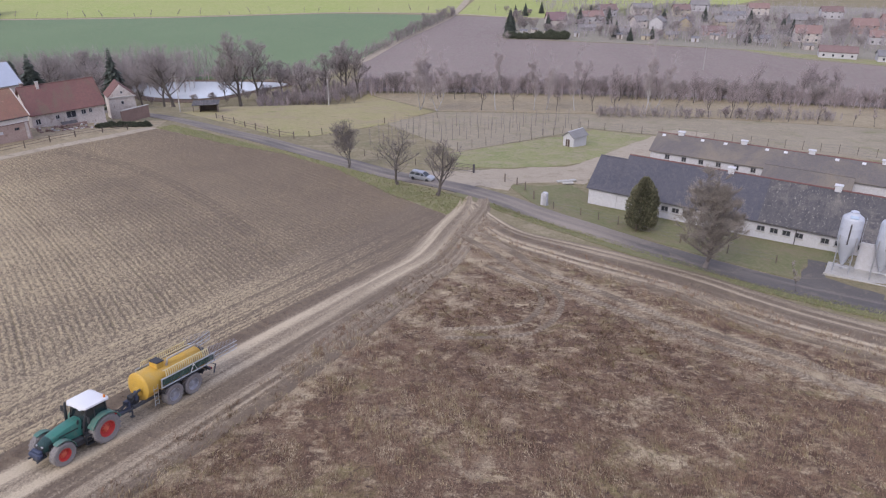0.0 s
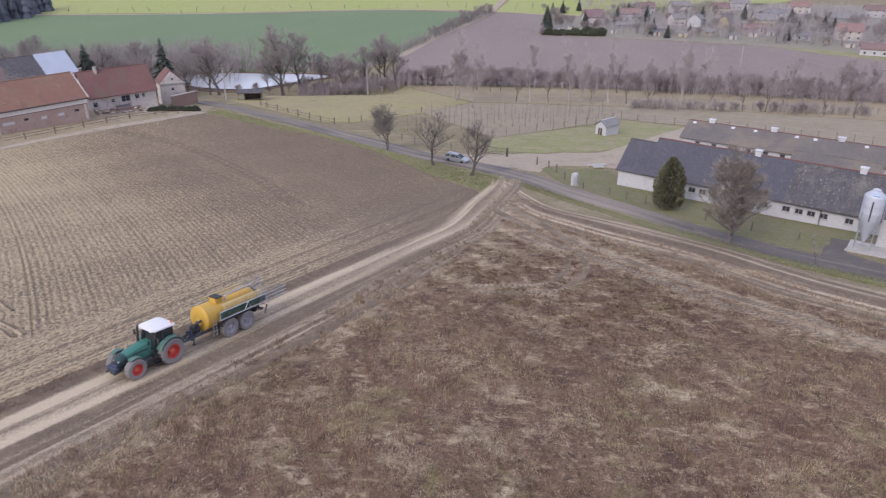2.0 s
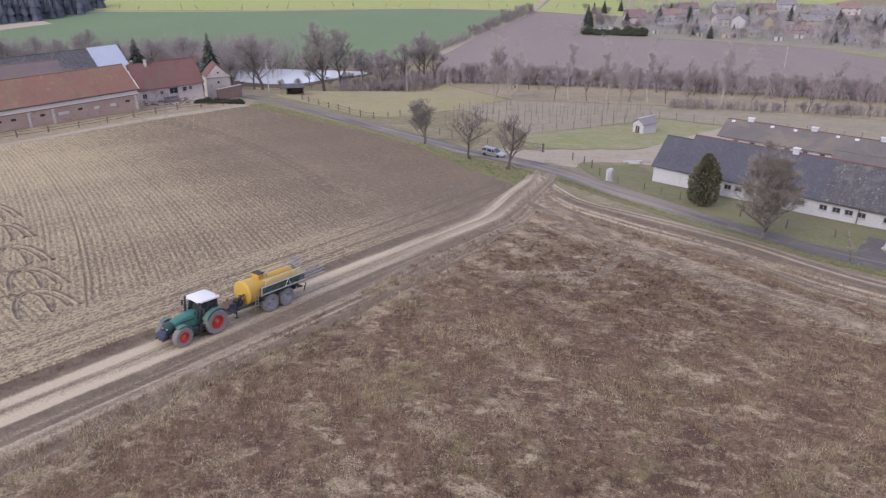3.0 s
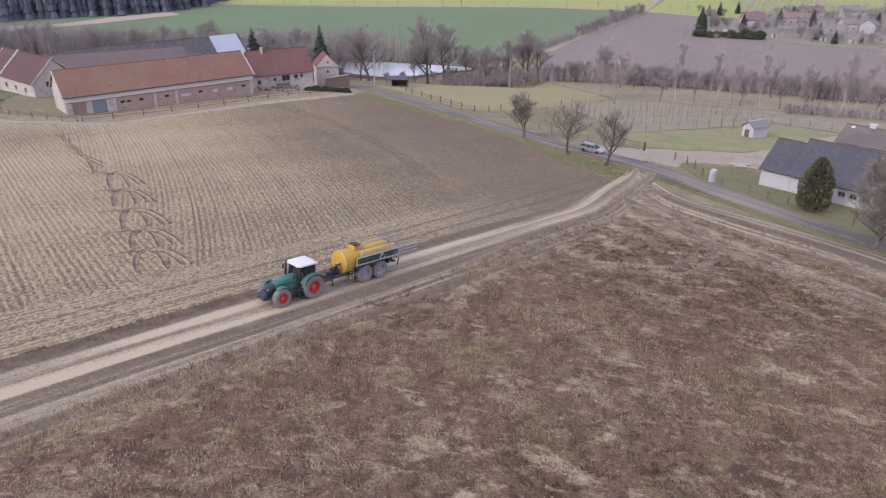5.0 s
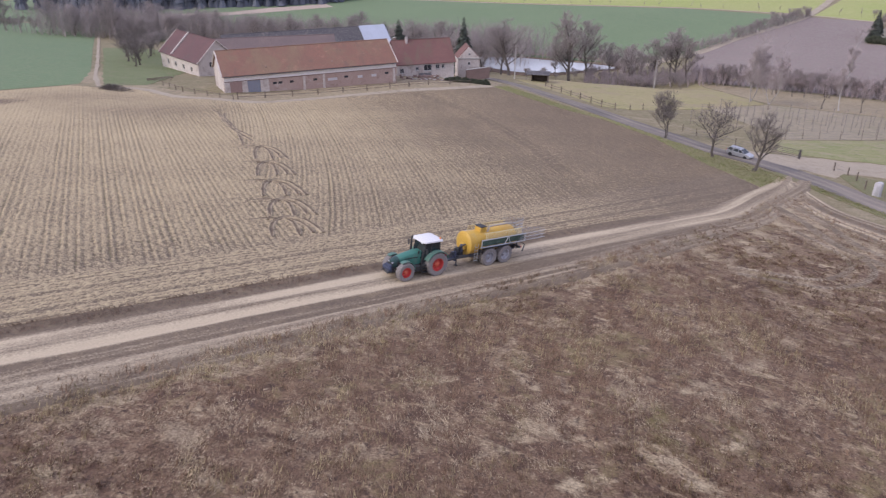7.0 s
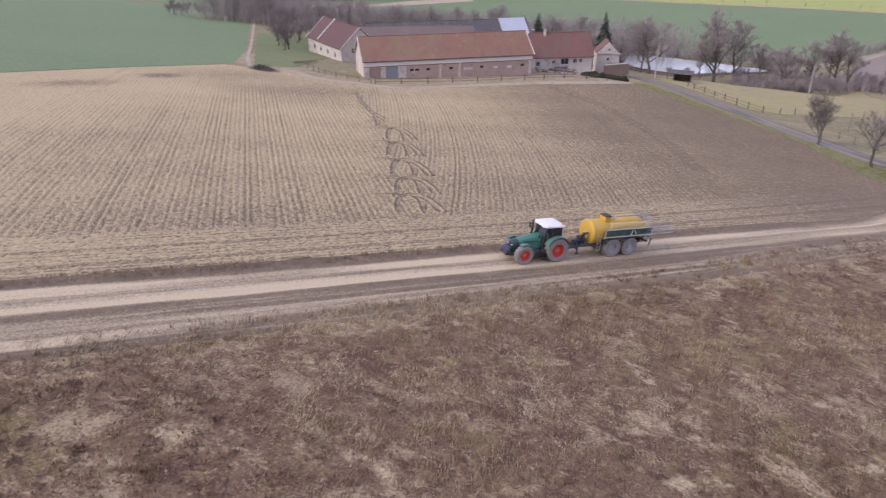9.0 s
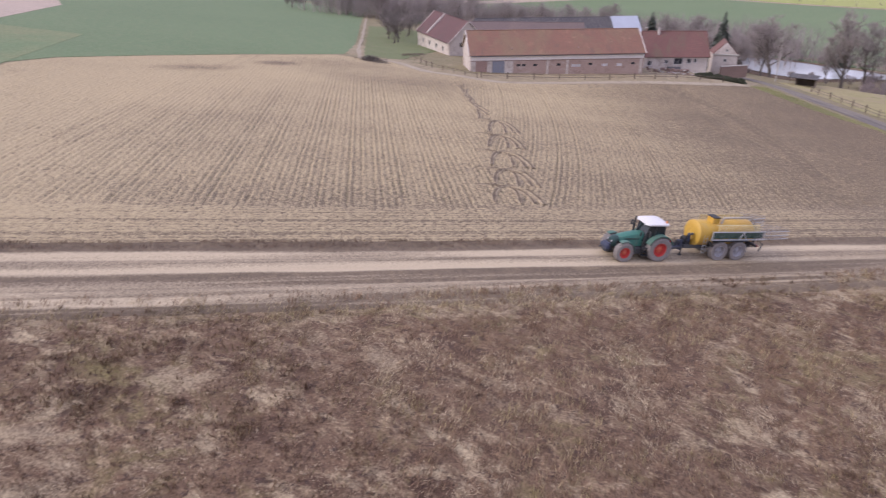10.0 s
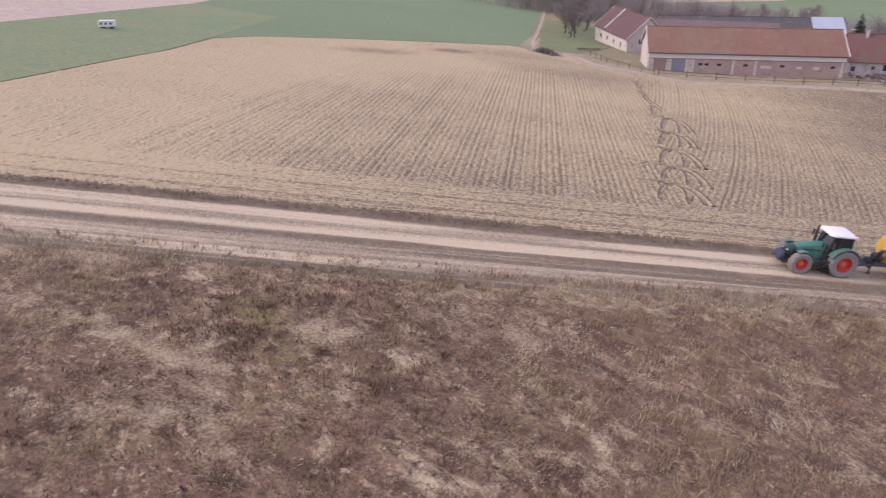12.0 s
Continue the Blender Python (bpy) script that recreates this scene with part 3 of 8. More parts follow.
def rows_mesh(bearing, spacing, along, across, keep, depth, clods, bend=0.0):
    """Rows of soil ridges on a grid laid along the bearing (degrees); bend: how far they curve to the left."""
    a = radians(bearing)
    d, n = np.array([math.cos(a), math.sin(a)]), np.array([-math.sin(a), math.cos(a)])
    corners = np.array(FIELD)
    s0, s1, t0, t1 = (corners @ d).min(), (corners @ d).max(), (corners @ n).min(), (corners @ n).max()
    s, t = np.arange(s0, s1, along), np.arange(t0 - 5000 * bend, t1, across)
    ss_, tt = np.meshgrid(s, t)
    rg = np.random.default_rng(int(bearing * 10))
    row_no = np.round(tt / spacing).astype(int)
    row_no = row_no - row_no.min()

    def per_row(size):
        """A smooth random value that runs along each row, with knots size metres apart."""
        u = (ss_ - s0) / size
        k = u.astype(int)
        g = rg.random((row_no.max() + 1, k.max() + 2))
        f = u - k
        f = f * f * (3 - 2 * f)
        return g[row_no, k] * (1 - f) + g[row_no, k + 1] * f

    drift = 0.5 * np.sin(ss_ * 0.021 + 1.3) + 0.09 * (per_row(3.0) - 0.5) + bend * (ss_ - 70) ** 2
    x, y = ss_ * d[0] + (tt + drift) * n[0], ss_ * d[1] + (tt + drift) * n[1]
    wave = np.cos(2 * np.pi * tt / spacing)
    power = (0.25 + 0.75 * rg.random(row_no.max() + 1) ** 1.5 + 0.3 * (np.arange(row_no.max() + 1) % 2))[row_no]
    patchy = 0.3 + 0.5 * per_row(9.0) + 0.4 * per_row(2.8) + 0.3 * per_row(0.6)
    rough = rg.normal(0, 1, x.shape)
    gone = SMOOTH[0] * x + SMOOTH[1] * y - SMOOTH[2]
    fade = (0.06 + 0.94 * step(-9, 12, gone + 3.5 * np.sin(ss_ * 0.11) + 6 * (per_row(14.0) - 0.5))) * (0.1 + 0.9 * step(-110, -90, x + 2.5 * np.sin(y * 0.21)))
    ends = 0.1 + 0.9 * step(11.6, 14.5, track_frame(x, y)[1]) if spacing > 0.6 else 1.0
    z = land(x, y) + 0.085 + ends * (depth * wave * power * patchy * (0.25 + 0.75 * fade) + clods * rough)
    if bend:
        tram = line_distance(TRAMLINE, x, y, 2.0)
        corner = step(-3, 3, 0.72 * x + 0.69 * y - 39.0)
        fade = fade * (1 - 0.55 * corner)
    # shade in the troughs, painted by taking it off the dry value
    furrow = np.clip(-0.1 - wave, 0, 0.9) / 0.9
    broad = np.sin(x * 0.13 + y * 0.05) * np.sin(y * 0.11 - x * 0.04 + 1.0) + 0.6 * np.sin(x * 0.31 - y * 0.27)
    # the last term pales the soil towards -x: sun glare put into its colour
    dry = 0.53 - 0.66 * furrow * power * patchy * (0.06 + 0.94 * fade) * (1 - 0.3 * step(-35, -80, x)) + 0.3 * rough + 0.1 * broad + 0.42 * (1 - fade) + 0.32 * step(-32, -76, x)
    if not bend and spacing > 0.6:
        dry = dry - 0.3 * hump(gone, -2.0, 0.3) - 0.3 * hump(gone, 0.2, 0.3) + 0.12 * hump(gone, -4.0, 0.8)
    if bend:
        dry = dry - 0.55 * hump(tram, 0.9, 0.35) + 0.2 * hump(tram, 0.0, 0.4)
    fx = 0.25 * (x[:-1, :-1] + x[1:, :-1] + x[1:, 1:] + x[:-1, 1:])
    fy = 0.25 * (y[:-1, :-1] + y[1:, :-1] + y[1:, 1:] + y[:-1, 1:])
    ok = inside(FIELD, fx, fy) & keep(fx, fy)
    m = x.shape[1]
    i, j = np.nonzero(ok)
    faces = np.stack([i * m + j, i * m + j + 1, (i + 1) * m + j + 1, (i + 1) * m + j], 1)
    used, inv = np.unique(faces, return_inverse=True)
    verts = np.stack([x, y, z], -1).reshape(-1, 3)[used]
    return verts, inv.reshape(-1, 4), dry.ravel()[used]


def seam_side(x, y):
    (x0, y0), (x1, y1) = SEAM
    return (x1 - x0) * (y - y0) - (y1 - y0) * (x - x0)


def damp(x, y):
    """Moister, darker ground towards the lane corner and the farm."""
    return step(26, 92, y + 0.75 * x) * 0.85 + 0.5 * step(30, 8, np.hypot(x + 108, (y - 80) * 1.4)) + 0.65 * step(8, 1, np.hypot((x + 116) * 1.4, (y - 47) * 0.7)) + 0.7 * step(7, 1, np.hypot((x + 120.5) * 1.5, y - 65.5)) + 0.15 * step(-106, -122, x)


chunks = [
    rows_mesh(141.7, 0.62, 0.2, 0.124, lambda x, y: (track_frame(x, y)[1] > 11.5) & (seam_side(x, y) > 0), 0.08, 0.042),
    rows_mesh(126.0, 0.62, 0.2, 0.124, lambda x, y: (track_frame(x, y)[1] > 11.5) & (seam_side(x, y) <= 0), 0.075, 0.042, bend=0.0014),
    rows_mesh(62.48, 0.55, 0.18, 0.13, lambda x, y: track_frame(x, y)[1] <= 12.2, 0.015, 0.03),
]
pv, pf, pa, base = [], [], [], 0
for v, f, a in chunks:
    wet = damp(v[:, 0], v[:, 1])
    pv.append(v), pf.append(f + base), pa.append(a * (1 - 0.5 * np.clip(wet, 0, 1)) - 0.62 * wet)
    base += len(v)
# the headland gets the same painted glare towards -x, and two dark wheel lines
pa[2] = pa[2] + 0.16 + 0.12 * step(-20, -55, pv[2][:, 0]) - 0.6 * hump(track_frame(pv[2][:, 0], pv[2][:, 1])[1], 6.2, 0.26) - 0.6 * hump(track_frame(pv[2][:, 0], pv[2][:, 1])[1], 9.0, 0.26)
setting("ploughed_field", np.vstack(pv), np.vstack(pf), m_plough_shaded, "tilled bare field with rows of pale dry clods and shade painted in the furrows", "field", {"dry": np.concatenate(pa)})

# turning marks of a tractor along the seam
marks = []
# each turn left an arch of wheel furrows: its foot, half its width, and its crown
TURNS = [((-37.3, 37.9), (0.95, 1.8), (-4.3, 4.0)), ((-41.3, 42.5), (0.95, 1.75), (-4.7, 4.6)), ((-46.6, 48.1), (1.0, 1.7), (-5.2, 5.0)), ((-53.1, 54.8), (0.95, 1.7), (-5.4, 5.5)), ((-59.0, 61.4), (0.95, 1.5), (-6.2, 6.1))]
FURROWS = [[(-0.05, 0.98), (-0.5, 0.9), (-0.82, 0.6), (-1.0, 0.1)], [(0.0, 0.93), (0.3, 0.75), (0.36, 0.45), (0.28, 0.02)], [(-0.7, 0.9), (0.1, 1.06), (0.85, 0.85), (1.25, 0.45), (1.45, -0.02)], [(0.15, 0.9), (0.6, 0.72), (0.9, 0.4), (0.98, 0.04)], [(-0.3, 1.03), (-1.0, 1.1), (-1.7, 1.1)]]
for (mx, my), (hx, hy), (vx, vy) in TURNS:
    for line in FURROWS:
        marks.append([Vector((mx + u * hx + v * vx, my + u * hy + v * vy)) for u, v in line])
for x0, y0, x1, y1, bow in ((-67.3, 66, -92.3, 86.6, 1.0), (-68.6, 69.6, -90.0, 85.8, -0.9), (-71, 72.2, -87.9, 85.2, -1.2)):
    marks.append([Vector((x0 + (x1 - x0) * q / 10 + bow * math.sin(q * 0.31) * 0.6, y0 + (y1 - y0) * q / 10 + bow * math.sin(q * 0.31))) for q in range(11)])
for pts in marks:
    reach = sum((b - a).length for a, b in zip(pts, pts[1:]))
    strip("tyre_mark", [(p.x, p.y) for p in pts], [-0.32, -0.25, -0.18, -0.09, 0.0, 0.09, 0.18, 0.25, 0.32], m_rut, "dark curved tyre furrow pressed into the tilled soil", "tyre mark", up=0.15, gap=0.5,
          lift=lambda o, r: 0.07 * hump(np.abs(o), 0.2, 0.07) - 0.16 * (np.abs(o) > 0.3), attrs={"dry": lambda o, r: -0.02 + 0.8 * hump(np.abs(o), 0.24, 0.09) + 0.6 * rnd(o, r, 0.9, 6.0)}, ragged=0.03, taper=lambda r: 0.25 + 0.75 * step(0, 1.2, r) * step(reach, reach - 1.2, r))

# ---- the fallow ground in front ----
TREADS = [[(3.0, 86), (7.0, 78.5), (10.0, 71.4), (13.7, 67.2), (17.9, 62.2), (21.9, 57.0), (25.8, 53.4), (29.4, 50.2), (34.1, 44.8), (60, 20)], [(0, 54.6), (2.2, 54.8), (5.3, 55.2), (7.6, 56.2), (9.9, 59.5), (10.9, 64.1), (9.3, 68.9), (5.5, 74)]]
WHEELINGS = TREADS + [[(-2.5, 61), (4, 63.5), (12, 69), (20, 72)], [(0, 70), (8, 73.5), (14, 74), (24, 64.5), (40, 50), (60, 32)], [(-8, 52), (0, 60), (5, 70), (6, 82)], [(-38, 4), (-20, 10), (-4, 26), (6, 48), (4, 70)]]


FALLOW = [on_track(175, -4.5), on_track(100, -4.5), on_track(40, -4.2), on_track(20, -3.5), on_track(0, -2.0), (-0.6, 78), (1.6, 88), (4.5, 97), (7, 92), (10, 86.5), (16, 80), (22, 73), (28, 67), (35, 60.5), (60, 42), (110, 5), (60, -110), (-60, -120)]
CELL = 0.45
s, t = np.arange(-125, 112, CELL), np.arange(-122, 98, CELL)
fx, fy = np.meshgrid(s, t)
tread_gap = np.minimum(line_distance(TREADS[0], fx, fy), line_distance(TREADS[1], fx, fy))
calm = step(1.2, 2.6, tread_gap)
# it lies lower where the track crosses it
near_track = line_distance(TRACK[3:], fx, fy, 2.0) / track_taper(190 - track_frame(fx, fy)[0])
near_side = line_distance(SIDE, fx, fy, 2.0)
sunk = np.maximum(step(7.4, 5.6, near_track), step(6.6, 5.2, near_side) * step(4.5, 9.5, fx))
sunk = np.maximum(sunk, step(-7.4, -5.8, track_frame(fx, fy)[1]) * (track_frame(fx, fy)[0] > 60))
calm = calm * (1 - 0.9 * sunk)
fz = land(fx, fy) + 0.20 + calm * (0.10 * rnd(fx, fy, 0.45, 2.0) + 0.07 * rnd(fx, fy, 1.3, 6.0))
bare = np.zeros(fx.shape)
for k, line in enumerate(WHEELINGS):
    gap_ = line_distance(line, fx, fy)
    bare = np.maximum(bare, (0.62, 0.42, 0.4, 0.5, 0.5, 0.35)[k] * np.exp(-(((gap_ - 1.0) / 0.75) ** 2)))
    if k == 0:
        bare = np.maximum(bare, 0.66 * step(3.6, 1.8, gap_))
across = track_frame(fx, fy)[1]
fz = fz - 0.16 * sunk
bare = np.maximum(bare, 0.55 * np.exp(-(((across + 6.6) / 1.9) ** 2)) * (np.abs(fx) < 100))
bare = np.maximum(bare, 0.52 * step(9.0, 5.0, near_side))
bare = np.maximum(bare, 0.62 * step(26, 7, np.hypot(fx - 4, (fy - 84) * 0.9)))
for px, py, size, much in ((-26.7, 0.6, 1.6, 0.75), (-21.8, -1.8, 1.4, 0.6), (-25.2, -5.8, 1.3, 0.6), (-22.8, 9.7, 1.6, 0.6), (-23.8, -8.5, 1.8, 0.6), (-15.5, 4.0, 1.5, 0.55), (-9.0, 17.0, 1.6, 0.5), (-12, 26, 1.8, 0.5), (2, 30, 2.0, 0.5), (-5, 40, 2.0, 0.45)):
    bare = np.maximum(bare, 0.95 * much * np.exp(-(((fx - px) ** 2 + (fy - py) ** 2) / size**2)))
bare = np.maximum(bare, 0.6 * np.exp(-((line_distance([(-36, -13), (-30, -8.5), (-25, -6), (-20, -6)], fx, fy) / 0.9) ** 2)))
# old drill lines across the fallow
drill = 0.785 * fx + 0.62 * fy - 20.7
bare = bare + step(-14, -4, fx) * (-0.24 * np.cos(drill * 2 * np.pi / 5.2) - 0.3 * np.exp(-((drill / 0.5) ** 2)) + 0.25 * np.exp(-(((drill - 1.3) / 0.35) ** 2)))
bare = bare + 0.08 * step(14, -8, fy) + (0.35 * rnd(fx, fy, 0.35, 12.0) + 0.55 * rnd(fx, fy, 0.9, 13.0)) * (bare > 0.08) - 0.3
ok = inside(FALLOW, fx[:-1, :-1] + CELL / 2, fy[:-1, :-1] + CELL / 2)
i, j = np.nonzero(ok)
m = len(s)
faces = np.stack([i * m + j, i * m + j + 1, (i + 1) * m + j + 1, (i + 1) * m + j], 1)
used, inv = np.unique(faces, return_inverse=True)
setting("fallow_field", np.stack([fx, fy, fz], -1).reshape(-1, 3)[used], inv.reshape(-1, 4), m_rough, "brown fallow ground with dead weeds and straw", "field", {"bare": bare.ravel()[used]})


def worn(x, y):
    """How far the weeds are worn away by wheels, 0 to 1."""
    i = np.clip(((y + 122) / CELL).astype(int), 0, WORN.shape[0] - 1)
    j = np.clip(((x + 125) / CELL).astype(int), 0, WORN.shape[1] - 1)
    return np.clip(1.9 * (WORN[i, j] + 0.12), 0, 1)


WORN = bare
for k, line in enumerate(TREADS):
    for side in ((-1.3, 1.3) if k == 0 else (-1.0, 1.0)):
        strip("tread_print", line, side + np.linspace(-1, 1, 9) * (0.75 if k == 0 else 0.42), m_track, "pale tyre tread print across the fallow", "tyre mark", up=0.235, gap=0.18,
              lift=lambda o, r, side=side, k=k: -0.015 + 0.02 * np.sin(r * 2 * np.pi / 0.55 + 6 * np.abs(o - side)) - 0.15 * (np.abs(o - side) > (0.74 if k == 0 else 0.4)),
              attrs={"dry": lambda o, r, side=side: 0.14 + 0.3 * np.sin(r * 2 * np.pi / 0.55 + 6 * np.abs(o - side)) + 0.5 * rnd(o, r, 0.35, 3.0)}, ragged=0.12)

# ---- plants ----
m_bark = material("grey_bark", [(0.13, 0.112, 0.1), (0.17, 0.148, 0.132), (0.1, 0.085, 0.076)], scale=6, fine=12, rough=0.95, bump=0.4)
m_greybark = material("pale_grey_bark", [(0.19, 0.165, 0.155), (0.24, 0.21, 0.2), (0.15, 0.13, 0.12)], scale=6, fine=12, rough=0.95)
# both twig colours are lightened to hold the haze over distant trees
m_twig = material("bare_twigs", [(0.31, 0.27, 0.26), (0.38, 0.335, 0.32)], scale=3, rough=0.95, island=0.25)
m_twig_red = material("reddish_twigs", [(0.34, 0.285, 0.285), (0.42, 0.355, 0.355)], scale=3, rough=0.95, island=0.3)
m_birch = material("birch_bark", [(0.56, 0.53, 0.51), (0.45, 0.42, 0.4), (0.26, 0.24, 0.23)], scale=4, fine=10, rough=0.85)
m_birch_twig = material("birch_twigs", [(0.4, 0.34, 0.33), (0.48, 0.42, 0.41)], scale=3, rough=0.95, island=0.25)
m_spruce = material("spruce_needles", [(0.08, 0.096, 0.082), (0.098, 0.114, 0.094), (0.112, 0.12, 0.098)], scale=2, rough=0.9, island=0.35)
m_thuja = material("thuja_leaves", [(0.13, 0.135, 0.082), (0.16, 0.157, 0.098), (0.19, 0.172, 0.115)], scale=2, rough=0.9, island=0.35)
m_buds = material("brown_catkins", [(0.25, 0.22, 0.195), (0.3, 0.262, 0.23), (0.34, 0.295, 0.25)], scale=2, rough=0.95, island=0.35)
m_ever = material("dark_shrub_leaves", [(0.1, 0.112, 0.078), (0.125, 0.135, 0.095)], scale=2, rough=0.9, island=0.35)


def bare_tree(seed, height, spread, trunk_r, fork, droop=0.0, limbs=6, twigs=3, mat=m_bark, twig_mat=m_twig, buds=0, upright=0.5, name="tree", stems=1):
    """Builds a leafless tree's two parts: the trunk with its limbs, and the crown of twigs. Returns their meshes."""
    rg = random.Random(seed)
    wood, fine = Shape(), Shape()

    def spray(p, d, length, n):
        """Fine twigs, as slim three-sided spikes."""
        for _ in range(n):
            q = (d + Vector((rg.gauss(0, 0.55), rg.gauss(0, 0.55), rg.gauss(0.12 - droop, 0.4)))).normalized()
            e = p + q * length * rg.uniform(0.5, 1.1)
            side = q.cross(Vector((rg.gauss(0, 1), rg.gauss(0, 1), rg.gauss(0, 1)))).normalized() * (0.007 + 0.0007 * height)
            up = side.cross(q) * 0.8
            fine.add([p + side, p - side, p + up, e], [(0, 1, 3), (1, 2, 3), (2, 0, 3)])
            if buds and rg.random() < 0.8:
                for _ in range(buds):
                    c = p + (e - p) * rg.uniform(0.3, 1.05)
                    r = rg.uniform(0.05, 0.13)
                    a, b = Vector((rg.gauss(0, 1), rg.gauss(0, 1), rg.gauss(0, 1))).normalized() * r, Vector((rg.gauss(0, 1), rg.gauss(0, 1), rg.gauss(0, 1))).normalized() * r
                    fine.add([c - a, c + b, c + a, c - b], [(0, 1, 2, 3)])

    def grow(p, d, length, r, level):
        n = 5 if level == 0 else 4 if level == 1 else 3
        pts, rad, q = [p], [r], d
        for k in range(n):
            q = (q + Vector((rg.gauss(0, 0.13), rg.gauss(0, 0.13), rg.gauss(0.05 + 0.1 * upright * (level > 0) - droop * 0.4 * (level > 1), 0.08)))).normalized()
            pts.append(pts[-1] + q * length / n)
            rad.append(r * (1 - 0.62 * (k + 1) / n))
        wood.tube(pts, rad, (7, 5, 4, 3)[min(level, 3)], cap=False)
        if level == 3:
            for k in range(1, len(pts)):
                spray(pts[k], q, 0.35 + height * 0.06, twigs)
            return
        count = (limbs, 5, 4)[level]
        for k in range(count):
            f = (fork if level == 0 else 0.3) + (1 - (fork if level == 0 else 0.3)) * (k + rg.random() * 0.7) / count
            i = min(int(f * n), n - 1)
            c = pts[i].lerp(pts[i + 1], f * n - i)
            ang = 2.4 * k + rg.uniform(-0.5, 0.5) + seed
            out = Vector((math.cos(ang), math.sin(ang), upright * rg.uniform(0.5, 1.5))).normalized()
            e = (out * (1.0 if level == 0 else 0.95) + q * 0.35).normalized()
            ln = spread * rg.uniform(0.75, 1.2) * (1.1 - 0.5 * f) if level == 0 else length * rg.uniform(0.45, 0.7)
            grow(c, e, ln, max(0.012, rad[i] * rg.uniform(0.45, 0.62)), level + 1)
        grow(pts[-1], q, length * 0.35, rad[-1], min(level + 1, 3))

    for k in range(stems):
        lean = Vector((rg.gauss(0, 0.05 + 0.2 * (stems > 1)), rg.gauss(0, 0.05 + 0.2 * (stems > 1)), 1)).normalized()
        grow(Vector((0.15 * k * rg.uniform(-1, 1), 0.15 * k * rg.uniform(-1, 1), -0.25)), lean, height * 0.72, trunk_r / stems**0.5, 0)
    # the flare at the root
    wood.lathe([(trunk_r * 1.7, -0.3), (trunk_r * 1.25, 0.1), (trunk_r * 1.0, 0.5)], Matrix(), 7, cap=False)
    return wood.mesh("trunk", mat, True), fine.mesh("crown", twig_mat)


def place_tree(meshes, x, y, label, scale=1.0, turn=0.0, group="", name="tree", category="tree", up=0.0, squash=1.0):
    ob = thing(name, Matrix.Translation(ground_at(x, y, up)) @ Matrix.Rotation(turn, 4, "Z") @ Matrix.Diagonal((scale * squash, scale * squash, scale, 1)), label, category, group)
    for me in meshes:
        p = new(me.name.split(".")[0], me)
        p.parent = ob
    return ob


def spruce_meshes(seed, height, width, layers=34, per=20):
    rg = random.Random(seed)
    wood, leaf = Shape(), Shape()
    wood.tube([(0, 0, -0.3), (0, 0, height * 0.5), (0.05, 0, height * 0.98)], [height * 0.017, height * 0.01, 0.02], 6)
    for k in range(layers):
        f = (k + 0.5) / layers
        z, r = height * (0.06 + 0.93 * f), width / 2 * (1 - f) ** 0.85 * rg.uniform(0.75, 1.15) + 0.12
        for j in range(max(5, int(per * (1 - 0.6 * f)))):
            a = 2 * math.pi * (j + rg.random()) / max(5, int(per * (1 - 0.6 * f)))
            d, s = Vector((math.cos(a), math.sin(a), 0)), Vector((-math.sin(a), math.cos(a), 0))
            ln, w = r * rg.uniform(0.6, 1.2), (0.2 + 0.24 * r) * rg.uniform(0.7, 1.2)
            p = Vector((0, 0, z))
            tip = p + d * ln + Vector((0, 0, -0.32 * ln + rg.uniform(-0.2, 0.2)))
            midp = p + d * ln * 0.55 + Vector((0, 0, -0.06 * ln))
            leaf.add([p, midp + s * w, tip, midp - s * w, midp + Vector((0, 0, -0.35 * w - 0.1))], [(0, 1, 2, 3), (0, 3, 4), (1, 0, 4), (2, 1, 4), (3, 2, 4)])
            for _ in range(3):
                g = rg.uniform(0.3, 0.95)
                c = p.lerp(tip, g) + s * w * rg.uniform(-0.8, 0.8)
                e = c + (d * rg.uniform(-0.1, 0.6) + s * rg.uniform(-0.6, 0.6) + Vector((0, 0, rg.uniform(-0.7, 0.1)))) * (0.35 + 0.12 * r)
                leaf.add([c + s * 0.12, c - s * 0.12, e], [(0, 1, 2)])
    return wood.mesh("trunk", m_bark), leaf.mesh("crown", m_spruce)


